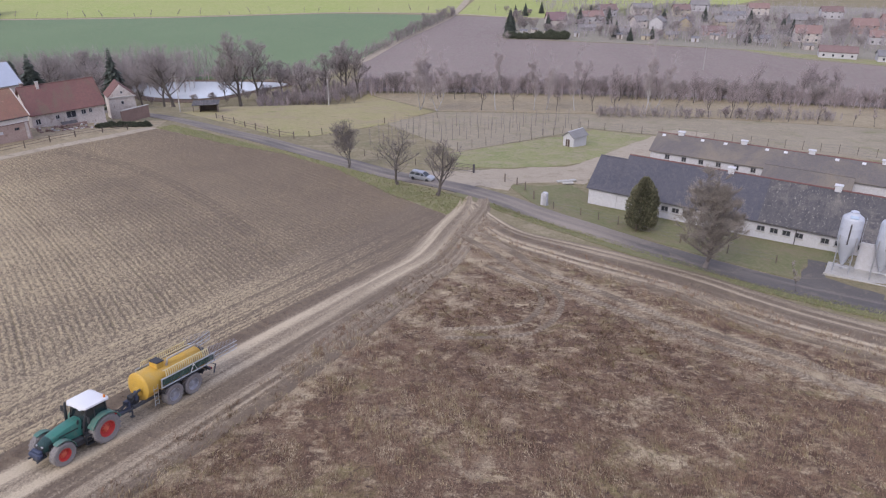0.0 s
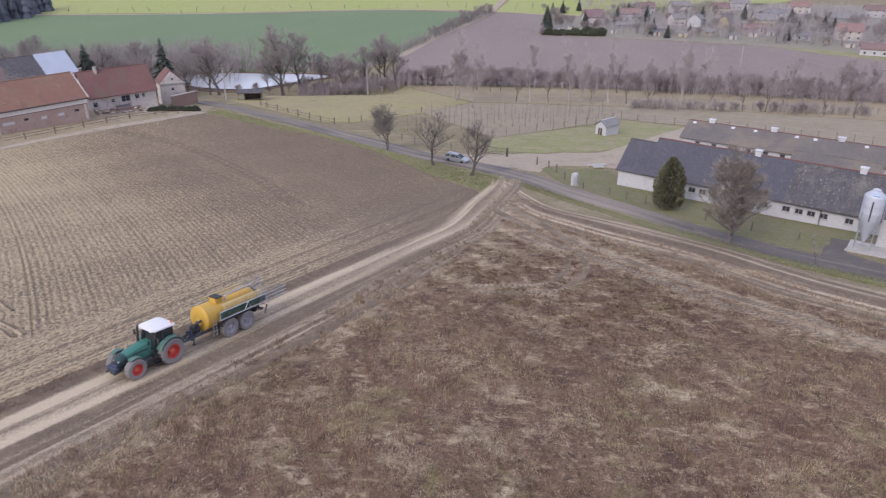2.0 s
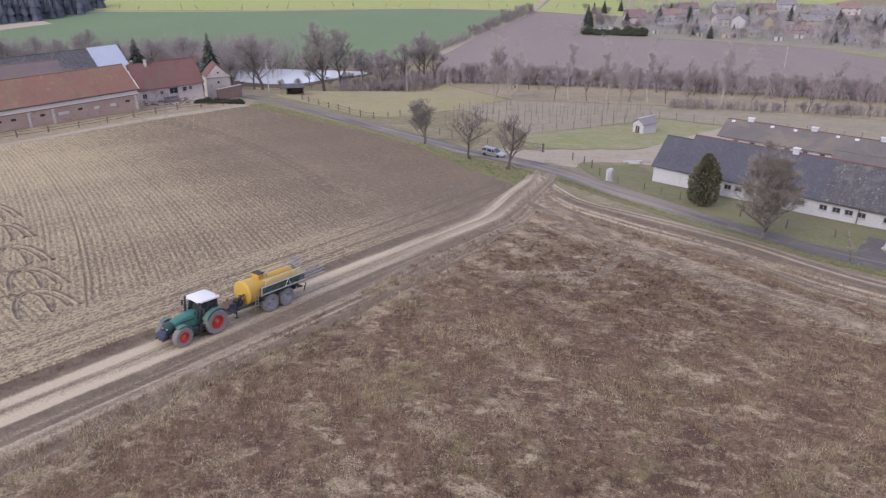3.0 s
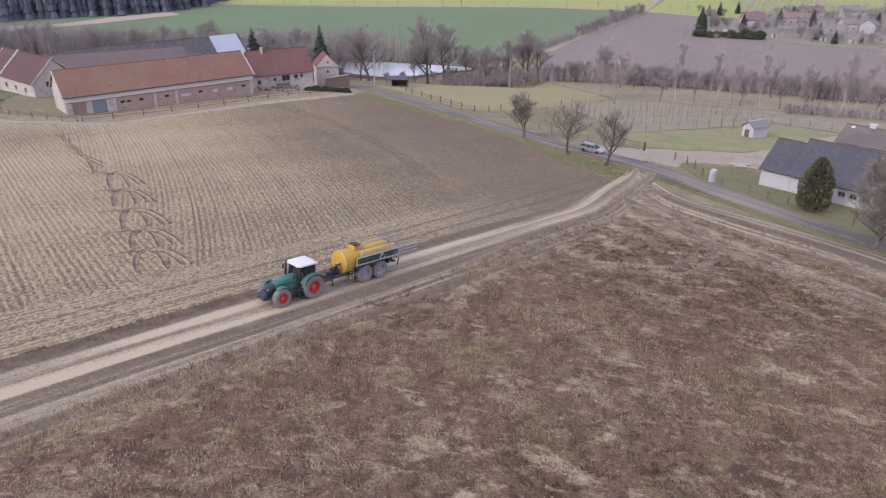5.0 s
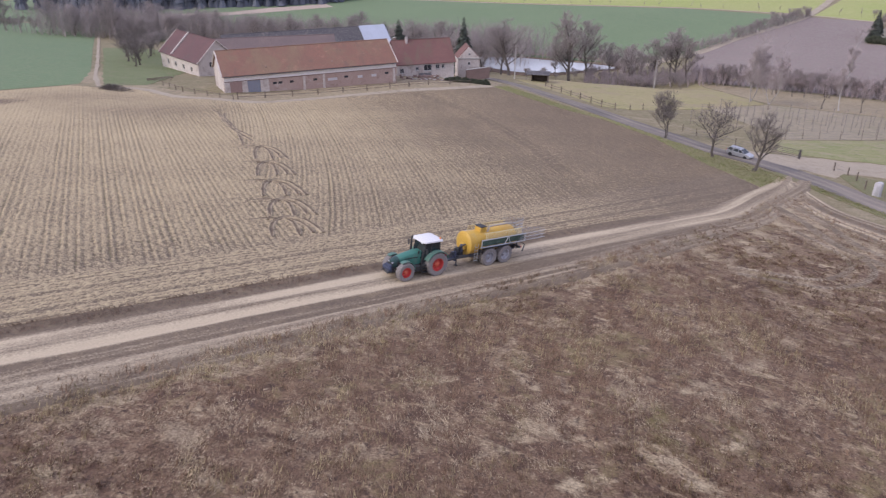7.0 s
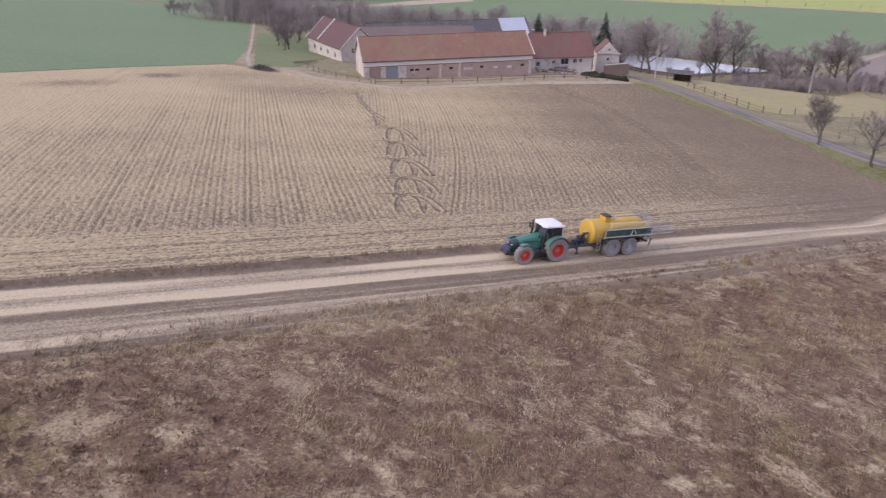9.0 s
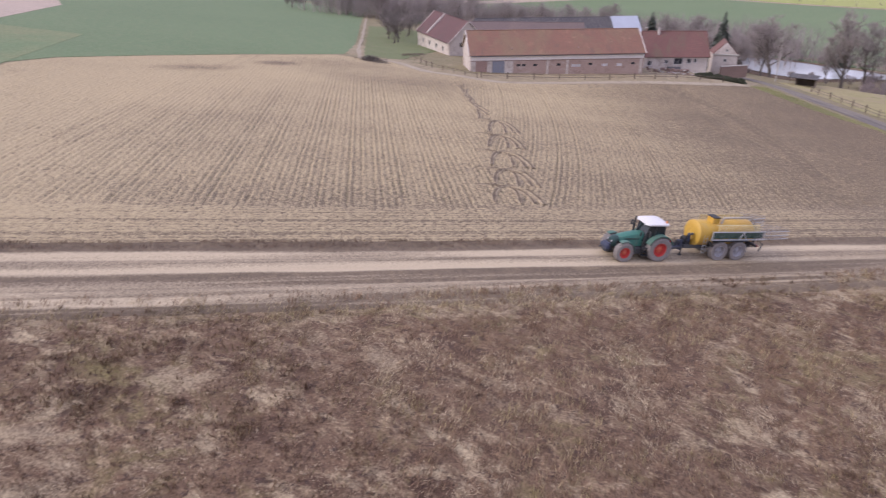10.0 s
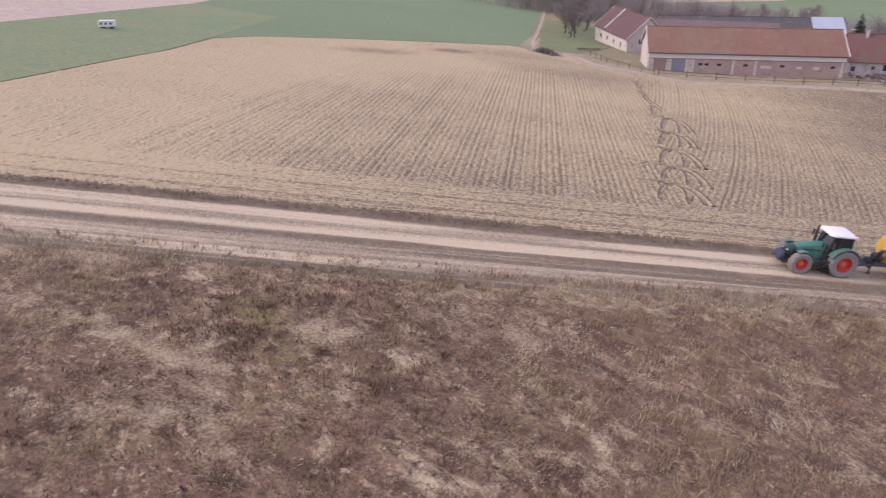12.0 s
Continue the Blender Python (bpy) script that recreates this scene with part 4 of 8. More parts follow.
def clump_meshes(seed, height, width, count, mat, size=0.3, shape=1.0, base=0.05, upright=0.6):
    """A dense bush or column: many small leaf sprays over an uneven rounded body."""
    rg = random.Random(seed)
    wood, leaf = Shape(), Shape()
    for k in range(5):
        a = 2 * math.pi * k / 5
        wood.tube([(0.08 * math.cos(a), 0.08 * math.sin(a), -0.2), (width * 0.12 * math.cos(a), width * 0.12 * math.sin(a), height * 0.4), (width * 0.16 * math.cos(a), width * 0.16 * math.sin(a), height * 0.85)], [0.09, 0.06, 0.02], 5)
    for k in range(count):
        f = rg.random()
        r = width / 2 * max(0.05, (math.sin(math.pi * min(1, 0.16 + 0.84 * f**shape)) ** 0.62)) * (0.45 + 0.6 * rg.random() ** 0.4)
        a = rg.uniform(0, 2 * math.pi)
        r *= 1 + 0.16 * math.sin(5 * a + 7 * f + seed) + 0.1 * math.sin(9 * a - 11 * f)
        c = Vector((r * math.cos(a), r * math.sin(a), height * (base + (1 - base) * f)))
        d = (Vector((math.cos(a), math.sin(a), upright)) + Vector((rg.gauss(0, 0.4), rg.gauss(0, 0.4), rg.gauss(0, 0.4)))).normalized()
        s = d.cross(Vector((rg.gauss(0, 1), rg.gauss(0, 1), rg.gauss(0, 1)))).normalized()
        ln = size * rg.uniform(0.6, 1.4)
        leaf.add([c - s * ln * 0.4, c + d * ln * 0.4 - s * ln * 0.2, c + d * ln, c + d * ln * 0.4 + s * ln * 0.25, c + s * ln * 0.4], [(0, 1, 2, 3, 4)])
    return wood.mesh("trunk", m_bark), leaf.mesh("crown", mat)


fruit = [bare_tree(3, 8.3, 3.0, 0.17, 0.30, limbs=6, twigs=3, upright=0.55, stems=3, twig_mat=m_greybark), bare_tree(11, 9.0, 4.0, 0.24, 0.28, limbs=8, twigs=3, upright=0.4, twig_mat=m_greybark), bare_tree(17, 9.5, 3.7, 0.28, 0.22, limbs=8, twigs=3, upright=0.6, twig_mat=m_greybark)]
tall = [bare_tree(23, 21, 8.0, 0.45, 0.28, limbs=9, twigs=9, upright=0.7), bare_tree(29, 19, 7.0, 0.38, 0.3, limbs=9, twigs=9, upright=0.6), bare_tree(31, 16, 7.0, 0.38, 0.22, limbs=9, twigs=9, upright=0.5)]
birch = [bare_tree(41, 17, 3.4, 0.2, 0.2, droop=0.25, limbs=9, twigs=3, mat=m_birch, twig_mat=m_birch_twig, upright=1.0, stems=2), bare_tree(43, 19, 2.6, 0.17, 0.22, droop=0.25, limbs=9, twigs=3, mat=m_birch, twig_mat=m_birch_twig, upright=1.2)]
young = [bare_tree(47, 6, 1.1, 0.06, 0.3, limbs=4, twigs=1, upright=1.4, twig_mat=m_twig_red), bare_tree(53, 9, 2.6, 0.13, 0.35, limbs=6, twigs=2, upright=0.7, twig_mat=m_twig_red)]
scrub = [bare_tree(59, 4.5, 2.4, 0.07, 0.12, limbs=5, twigs=3, upright=0.8, twig_mat=m_twig_red, mat=m_greybark, stems=3), bare_tree(61, 6.5, 3.2, 0.09, 0.12, limbs=5, twigs=3, upright=0.8, twig_mat=m_twig, mat=m_greybark, stems=3)]
dense = bare_tree(67, 11.6, 3.5, 0.28, 0.1, limbs=22, twigs=11, twig_mat=m_buds, upright=0.42, mat=m_greybark)
spruce = [spruce_meshes(71, 17, 9.0), spruce_meshes(73, 13, 8.0)]
thuja = clump_meshes(79, 8.0, 4.6, 9500, m_thuja, size=0.36, shape=0.8, upright=1.1)
shrub_green = [clump_meshes(83, 1.5, 3.4, 900, m_ever, size=0.5, upright=2.2), clump_meshes(89, 2.0, 3.0, 900, m_ever, size=0.55, upright=2.6)]

G = "fruit trees on the verge"
place_tree(fruit[0], -17.7, 125.0, "slender leafless many-stemmed fruit tree on the grass verge", group=G)
place_tree(fruit[1], -8.0, 112.8, "leafless fruit tree with spreading crown on the verge", turn=0.7, group=G)
place_tree(fruit[2], -1.1, 106.0, "leafless forked fruit tree beside the lane junction", turn=2.0, group=G)
place_tree(dense, 31.3, 76.2, "bushy leafless roadside tree with dense fine twigs", turn=0.4)
place_tree(thuja, 27.6, 91.7, "tall dense dark green thuja before the shed", scale=0.95, squash=0.86, name="thuja", category="evergreen")
place_tree(young[0], 39.0, 69.2, "thin young leafless tree at the lane edge", scale=0.55)

# by the pond and the farm
for k, (x, y, s, kind) in enumerate([(-63, 217, 1.0, tall[0]), (-60.5, 229, 0.95, tall[1]), (-77.5, 200, 0.95, tall[2]), (-82, 205, 0.7, tall[1]), (-55, 240, 0.55, tall[1]), (-45, 227, 0.75, tall[2]), (-40, 235, 0.7, tall[1]), (-33, 241, 0.75, tall[0]), (-29.5, 241, 0.7, tall[1]), (-104, 214, 0.8, tall[2]), (-112, 222, 0.85, tall[1]), (-122, 217, 0.9, tall[2]), (-97, 225, 0.6, tall[1]), (-48, 246, 0.6, tall[2]), (-36, 250, 0.6, tall[0]), (-72, 232, 0.45, tall[1])]):
    place_tree(kind, x, y, "tall leafless tree near the pond", scale=s, turn=k * 1.7, group="pond trees", squash=1.3)
for k, (x, y, s, kind) in enumerate([(-89, 191, 0.98, 0), (-100, 214, 0.75, 1), (-78, 262, 0.7, 1), (-126, 208, 0.95, 1), (-118, 203, 0.85, 0)]):
    place_tree(spruce[kind], x, y, "dark green spruce behind the farmhouse", scale=s, turn=k, name="spruce", category="conifer", group="farm conifers", squash=1.0 if k < 3 else 1.3)
rg = random.Random(5)
for k in range(46):
    f = rg.random()
    x, y = -132 - 150 * f + rg.uniform(-10, 10), 232 - 60 * f + rg.uniform(-16, 30)
    place_tree(rg.choice([tall[2], tall[1], scrub[1], young[1], scrub[1]]), x, y, "leafless tree in the wood behind the farm", scale=rg.uniform(0.5, 0.8), turn=rg.uniform(0, 6), group="farm wood trees")
for k in range(12):
    place_tree((fruit[1], fruit[2], scrub[1])[k % 3], -156 - 2.4 * k + rg.uniform(-5, 3), 127 + 2.7 * k + rg.uniform(-3, 4), "dark leafless orchard tree beside the farm", scale=rg.uniform(0.8, 1.05), turn=rg.uniform(0, 6), group="farm orchard trees", name="orchard_tree")
for k in range(24):
    f = k / 23
    f = 0.45 + 0.55 * f
    place_tree(shrub_green[k % 2], -80.5 + 15 * f + rg.uniform(-0.6, 0.6), 141.5 + 12 * f + rg.uniform(-0.6, 0.6), "low dark evergreen shrub by the farm fence", scale=rg.uniform(0.26, 0.55), turn=k * 1.3, group="farm shrubs", name="shrub", category="shrub")

# the row of birches and saplings along the valley
LINE = [(-2.3, 199, 0), (-7, 201, 0), (10.6, 202, 2), (14.7, 202.5, 1), (20, 203, 2), (26, 204, 1), (30, 206, 0), (32.7, 204.6, 2), (38, 205, 1), (43, 204, 2), (49, 203, 2), (57, 199.5, 1), (60, 201, 0), (66, 199, 2), (74, 196, 2), (89.4, 190.5, 3), (94.3, 190.8, 3), (101, 188, 2), (108.9, 185, 3), (114.6, 185, 3), (124, 180, 2), (80, 195, 2), (84, 194, 2)]
for k, (x, y, kind) in enumerate(LINE):
    src = (birch[0], birch[1], young[1], young[0])[kind]
    place_tree(src, x, y, "white-stemmed leafless birch in the valley row" if kind < 2 else "slim leafless sapling in the valley row", scale=rg.uniform(0.85, 1.1), turn=k * 1.3, group="valley birches" if kind < 2 else "valley saplings", name="birch" if kind < 2 else "sapling")
for k in range(120):
    f = k / 119
    x, y = -24 + 175 * f + rg.uniform(-2, 2), 244 - 26 * max(0, f - 0.35) * 1.4 + rg.uniform(-2, 3)
    place_tree(scrub[k % 2], x, y, "leafless brown hedge bush before the far field", scale=rg.uniform(0.6, 1.05), turn=rg.uniform(0, 6), group="far hedge bushes", name="hedge_bush", category="shrub")
for k in range(26):
    place_tree(young[1], -5 + 150 * rg.random(), 236 + rg.uniform(-4, 4) - 8 * rg.random(), "thin leafless tree in the far hedge", scale=rg.uniform(0.8, 1.4), turn=k, group="far hedge trees")
for k in range(9):
    place_tree(scrub[0], 62 + rg.uniform(-18, 48), 196 + rg.uniform(-3, 2) - 0.1 * k, "low leafless thicket bush on the valley grass", scale=rg.uniform(0.4, 0.7), turn=k, group="thicket bushes", name="thicket_bush", category="shrub")
for k in range(14):
    f = k / 13
    place_tree(scrub[1], -24 + 30 * f + rg.uniform(-2, 1), 350 + 92 * f, "dark leafless bush beside the far lane", scale=rg.uniform(0.6, 1.0), turn=k, group="far lane bushes", name="lane_bush", category="shrub")
for k in range(26):
    f = k / 25
    x = -300 + 330 * f + rg.uniform(-4, 4)
    place_tree(young[0], x, 424 + 26 * step(-200, -60, x) + 3, "small roadside tree on the far lane", scale=rg.uniform(0.5, 0.9), turn=k, group="far lane trees")
for k in range(30):
    a = rg.uniform(0, 6.28)
    place_tree(scrub[k % 2], -84 + 32 * math.cos(a), 245 + 20 * math.sin(a), "brown leafless bush on the pond bank", scale=rg.uniform(0.35, 0.7), turn=k, group="pond bank bushes", name="bank_bush", category="shrub")
for k in range(22):
    place_tree(scrub[k % 2], -47 + rg.uniform(-12, 22), 217 + rg.uniform(-6, 18), "brown thicket bush at the meadow edge", scale=rg.uniform(0.4, 0.8), turn=k, group="meadow edge bushes", name="thicket_bush", category="shrub")

# ---- buildings ----
m_redtile = material("red_roof_tiles", [(0.24, 0.128, 0.096), (0.27, 0.14, 0.102), (0.2, 0.12, 0.092)], scale=1.2, fine=10, rough=0.85, bump=0.3, patches=[((0.235, 0.155, 0.105), 0.16, 0.44, 0.62, 0.75, (1.2, 0.8, 1)), ((0.18, 0.12, 0.095), 0.45, 0.54, 0.7, 0.6, (1.6, 0.6, 1)), ((0.36, 0.21, 0.15), 0.6, 0.58, 0.74, 0.4, (1, 1, 1))])
m_darktile = material("brown_red_roof_tiles", [(0.19, 0.097, 0.088), (0.225, 0.115, 0.1), (0.16, 0.092, 0.085)], scale=1.2, fine=10, rough=0.85, bump=0.3, patches=[((0.17, 0.125, 0.095), 0.3, 0.5, 0.68, 0.6, (1.6, 0.6, 1)), ((0.22, 0.11, 0.095), 0.7, 0.58, 0.74, 0.4, (1, 1, 1))])
m_winetile = material("wine_red_roof_tiles", [(0.14, 0.078, 0.08), (0.165, 0.09, 0.09), (0.12, 0.075, 0.076)], scale=1.2, fine=10, rough=0.85, bump=0.3, patches=[((0.12, 0.09, 0.085), 0.3, 0.5, 0.68, 0.6, (1.6, 0.6, 1)), ((0.19, 0.1, 0.092), 0.7, 0.58, 0.74, 0.4, (1, 1, 1))])
m_slate = material("grey_slate_roof", [(0.078, 0.078, 0.098), (0.1, 0.097, 0.114), (0.115, 0.109, 0.12)], scale=1.0, fine=9, rough=0.8, bump=0.25, patches=[((0.16, 0.145, 0.145), 0.9, 0.56, 0.75, 0.3, (2.2, 0.4, 1))])
m_oldroof = material("weathered_fibre_cement", [(0.085, 0.082, 0.092), (0.107, 0.1, 0.106), (0.125, 0.117, 0.114)], scale=1.4, fine=9, rough=0.9, bump=0.3, patches=[((0.075, 0.07, 0.078), 0.8, 0.5, 0.66, 0.2, (2.6, 0.3, 1)), ((0.30, 0.275, 0.25), 2.6, 0.57, 0.66, 0.4, (1.4, 0.7, 1)), ((0.2, 0.18, 0.165), 0.25, 0.5, 0.68, 0.6, (1, 1, 1))])
m_rearroof = material("brownish_lichen_roof", [(0.155, 0.138, 0.13), (0.185, 0.162, 0.147), (0.14, 0.126, 0.122)], scale=1.2, fine=9, rough=0.9, bump=0.3, patches=[((0.22, 0.187, 0.148), 0.16, 0.46, 0.66, 0.6, (1, 1, 1)), ((0.14, 0.13, 0.135), 0.9, 0.55, 0.7, 0.3, (2.4, 0.35, 1))])
m_brownroof = material("brown_weathered_roof", [(0.18, 0.14, 0.135), (0.22, 0.165, 0.15), (0.15, 0.12, 0.12)], scale=1.4, fine=9, rough=0.9, bump=0.3)
m_plaster = material("whitewashed_plaster", [(0.6, 0.545, 0.5), (0.68, 0.625, 0.58), (0.5, 0.435, 0.39)], scale=2.0, fine=6, rough=0.9, bump=0.15, patches=[((0.4, 0.33, 0.285), 0.5, 0.52, 0.66, 0.8, (1, 1, 0.8)), ((0.3, 0.22, 0.185), 0.9, 0.62, 0.7, 0.5, (1, 1, 1))])
m_white = material("white_painted_wall", [(0.55, 0.54, 0.57), (0.6, 0.59, 0.61), (0.5, 0.485, 0.495)], scale=2.0, fine=6, rough=0.9, bump=0.1)
m_pinkwall = material("bare_brick_plaster_wall", [(0.43, 0.31, 0.265), (0.48, 0.365, 0.315), (0.38, 0.285, 0.245)], scale=2.0, fine=7, rough=0.95, bump=0.3, patches=[((0.5, 0.41, 0.36), 0.35, 0.54, 0.64, 0.6, (1, 1, 1.4)), ((0.27, 0.185, 0.155), 0.7, 0.56, 0.7, 0.5, (1, 1, 1))])
m_brick = material("old_brick_wall", [(0.25, 0.17, 0.145), (0.31, 0.215, 0.18), (0.2, 0.15, 0.13)], scale=3, fine=10, rough=0.95, bump=0.3)
m_concrete = material("pale_concrete", [(0.45, 0.43, 0.40), (0.52, 0.5, 0.47), (0.36, 0.34, 0.31)], scale=3, fine=8, rough=0.9, bump=0.2)
m_glass = plain("dark_window_glass", (0.055, 0.058, 0.07), rough=0.08, spec=0.6, vary=0.1)
m_frame = plain("white_window_frame", (0.6, 0.58, 0.56), rough=0.6)
m_darkframe = plain("brown_window_frame", (0.12, 0.085, 0.07), rough=0.7)
m_greyframe = plain("grey_window_frame", (0.36, 0.35, 0.36), rough=0.7)
m_bluedoor = plain("blue_grey_plank_door", (0.31, 0.325, 0.38), rough=0.8)
m_pinkdoor = plain("faded_red_plank_door", (0.43, 0.295, 0.26), rough=0.85)
m_metalroof = plain("new_sheet_metal_roof", (0.55, 0.59, 0.66), rough=0.45, metal=0.4)
m_pipe = plain("dark_downpipe", (0.09, 0.08, 0.085), rough=0.6)
m_redridge = plain("red_ridge_tiles", (0.2, 0.1, 0.092), rough=0.85)
m_vent = plain("white_roof_vent", (0.7, 0.69, 0.7), rough=0.6)
m_wood = material("weathered_wood", [(0.16, 0.125, 0.10), (0.22, 0.18, 0.15), (0.12, 0.095, 0.08)], scale=6, fine=10, rough=0.95, bump=0.3)
m_wire = plain("fence_wire", (0.25, 0.24, 0.24), rough=0.6, metal=0.5)


def wall_shape(length, z0, z1, thick, openings):
    """A wall along local x from 0, its outer face at y=0, with openings (x0, x1, z0, z1) through it."""
    s = Shape()
    xs = sorted({0.0, length, *[o[0] for o in openings], *[o[1] for o in openings]})
    zs = sorted({z0, z1, *[o[2] for o in openings], *[o[3] for o in openings]})
    for xa, xb in zip(xs, xs[1:]):
        for za, zb in zip(zs, zs[1:]):
            cx, cz = (xa + xb) / 2, (za + zb) / 2
            if any(o[0] < cx < o[1] and o[2] < cz < o[3] for o in openings):
                continue
            s.box((cx, thick / 2, cz), (xb - xa, thick, zb - za))
    return s


def window_part(parent, x, z, w, h, frame_mat=None, y=0.12, bars=True, glass=None):
    """A framed window set back in its opening, with a pane behind."""
    s = Shape()
    b = 0.09
    s.box((x, y, z + h / 2 - b / 2), (w, 0.08, b)).box((x, y, z - h / 2 + b / 2), (w, 0.08, b))
    s.box((x - w / 2 + b / 2, y, z), (b, 0.08, h - 2 * b)).box((x + w / 2 - b / 2, y, z), (b, 0.08, h - 2 * b))
    if bars:
        s.box((x, y, z), (0.06, 0.06, h - 2 * b))
    ob = part("window", s, frame_mat or m_frame, parent)
    part("pane", Shape().box((x, y + 0.03, z), (w - 0.1, 0.02, h - 0.1)), glass or m_glass, ob)
    sill = Shape().box((x, -0.04, z - h / 2 - 0.05), (w + 0.2, 0.16, 0.08))
    part("sill", sill, m_concrete, ob)
    return ob


def roof_slope(length, depth, rise, thick=0.14, over=0.4, end=0.3, ribs=0.0):
    """A roof slope along local x: the eave at y=-over, the ridge at y=depth, rise up."""
    s = Shape()
    k = rise / depth
    y0, z0, y1, z1 = -over, -over * k, depth, rise
    pts = [(-end, y0, z0), (length + end, y0, z0), (length + end, y1, z1), (-end, y1, z1)]
    s.add(pts + [(x, y, z + thick) for x, y, z in pts], [(3, 2, 1, 0), (4, 5, 6, 7), (0, 1, 5, 4), (1, 2, 6, 5), (2, 3, 7, 6), (3, 0, 4, 7)])
    if ribs:
        n = int((length + 2 * end) / ribs)
        ln = math.hypot(y1 - y0, z1 - z0)
        for i in range(n + 1):
            x = -end + 0.04 + (length + 2 * end - 0.08) * i / n
            s.box((x, (y0 + y1) / 2, (z0 + z1) / 2 + thick + 0.02), (0.05, ln, 0.05), rx=math.degrees(math.atan2(z1 - z0, y1 - y0)))
    return s


def gable_building(name, a, b, depth, eave, ridge, wall_mat, roof_mat, label, openings=(), gable_mat=None, group="", category="building", front_band=None, over=0.4, ribs=0.0, thick=0.4, end_wall_openings=(), ridge_mat=None, verge_mat=None):
    """A long house between the front corners a and b (plan), its back to the left of a-to-b; eave and ridge are heights in the world."""
    (ax, ay), (bx, by) = a, b
    length = math.hypot(bx - ax, by - ay)
    turn = math.degrees(math.atan2(by - ay, bx - ax))
    d, n = Vector((bx - ax, by - ay)) / length, Vector((-(by - ay), bx - ax)) / length
    low = min(float(land(ax + d.x * length * f + n.x * depth * g, ay + d.y * length * f + n.y * depth * g)) for f in (0, 0.5, 1) for g in (0, 1)) - 0.4
    house = thing(name, pose(ax, ay, low, 0, 0, turn), label, category, group)
    he, hr = eave - low, ridge - low
    part("front_wall", wall_shape(length, 0, he, thick, [o[:4] for o in openings]), wall_mat, house)
    part("back_wall", Shape().box((length / 2, depth - thick / 2, he / 2), (length, thick, he)), wall_mat, house)
    for k, x in enumerate((0, length - thick)):
        g = Shape()
        g.rings([[(q, y, z) for y, z in ((thick, 0), (depth - thick, 0), (depth - thick, he), (depth / 2, hr - 0.12), (thick, he))] for q in (x, x + thick)])
        part("gable_wall", g, gable_mat or wall_mat, house)
    rise = hr - he
    ob = part("roof_slope", roof_slope(length, depth / 2, rise, over=over, ribs=ribs), roof_mat, house)
    ob.location = (0, 0, he)
    ob = part("roof_slope", roof_slope(length, depth / 2, rise, over=over, ribs=ribs), roof_mat, house)
    ob.location, ob.rotation_euler = (length, depth, he), (0, 0, math.pi)
    cap = Shape()
    n_cap = max(4, int(length / 1.2))
    for i in range(n_cap):
        x0 = -0.3 + (length + 0.6) * i / n_cap
        cap.tube([(x0, depth / 2, hr + 0.1), (x0 + (length + 0.6) / n_cap - 0.03, depth / 2, hr + 0.115)], [0.13, 0.15], 6)
    part("ridge_cap", cap, ridge_mat or roof_mat, house)
    if verge_mat:
        for x in (-0.33, length + 0.33):
            for side in (0, 1):
                y0 = -over if side == 0 else depth + over
                p, q = Vector((x, y0, he - over * rise / (depth / 2) + 0.1)), Vector((x, depth / 2, hr + 0.1))
                v = Shape().box(((p + q) / 2)[:], (0.22, (q - p).length, 0.2), rx=math.degrees(math.atan2(q.z - p.z, q.y - p.y)))
                part("verge_board", v, verge_mat, house)
    for o in openings:
        x, z, w, h = (o[0] + o[1]) / 2, (o[2] + o[3]) / 2, o[1] - o[0], o[3] - o[2]
        what = o[4] if len(o) > 4 else "window"
        if what == "window":
            window_part(house, x, z, w, h, *(o[5:6]))
        elif what == "hole":
            part("shutter", Shape().box((x, 0.16, z), (w, 0.05, h)), o[5], house)
        else:
            s = Shape()
            for i in range(max(2, int(w / 0.3))):
                k = max(2, int(w / 0.3))
                s.box((o[0] + w * (i + 0.5) / k, 0.1, z), (w / k - 0.02, 0.06, h - 0.04))
            s.box((x, 0.06, o[2] + h * 0.25), (w - 0.1, 0.05, 0.14)).box((x, 0.06, o[2] + h * 0.75), (w - 0.1, 0.05, 0.14))
            dd = part("door", s, o[5], house)
            part("latch", Shape().box((o[1] - 0.2, 0.03, z), (0.06, 0.06, 0.25)), m_pipe, dd)
    return house, length, low


def chimney(parent, x, y, z, h, mat, w=0.55):
    s = Shape().box((x, y, z + h / 2), (w, w, h))
    ob = part("chimney", s, mat, parent)
    part("chimney_cap", Shape().box((x, y, z + h + 0.06), (w + 0.16, w + 0.16, 0.12), bevel=0.03), m_concrete, ob)
    return ob


# long barn
BL, BR = (-104.9, 104.2), (-80.6, 134.3)
L = math.hypot(BR[0] - BL[0], BR[1] - BL[1])
low = -8.3
ops = [(0.03 * L, 0.095 * L, 1.6, 4.5, "door", m_pinkdoor), (0.125 * L, 0.195 * L, 1.5, 4.6, "door", m_bluedoor)]
ops += [(f * L - 0.45, f * L + 0.45, 3.3, 3.8, "hole", m_glass) for f in (0.275, 0.305, 0.37, 0.505, 0.69, 0.94)]
ops += [(f * L - 0.6, f * L + 0.6, 3.0, 3.6, "hole", m_vent) for f in (0.595, 0.62, 0.775, 0.86)]
low = min(float(land(BL[0] + (BR[0] - BL[0]) * f + 10 * g * -0.84, BL[1] + (BR[1] - BL[1]) * f + 10 * g * 0.54)) for f in (0, 0.5, 1) for g in (0, 1)) - 0.4
fix = -8.3 - low
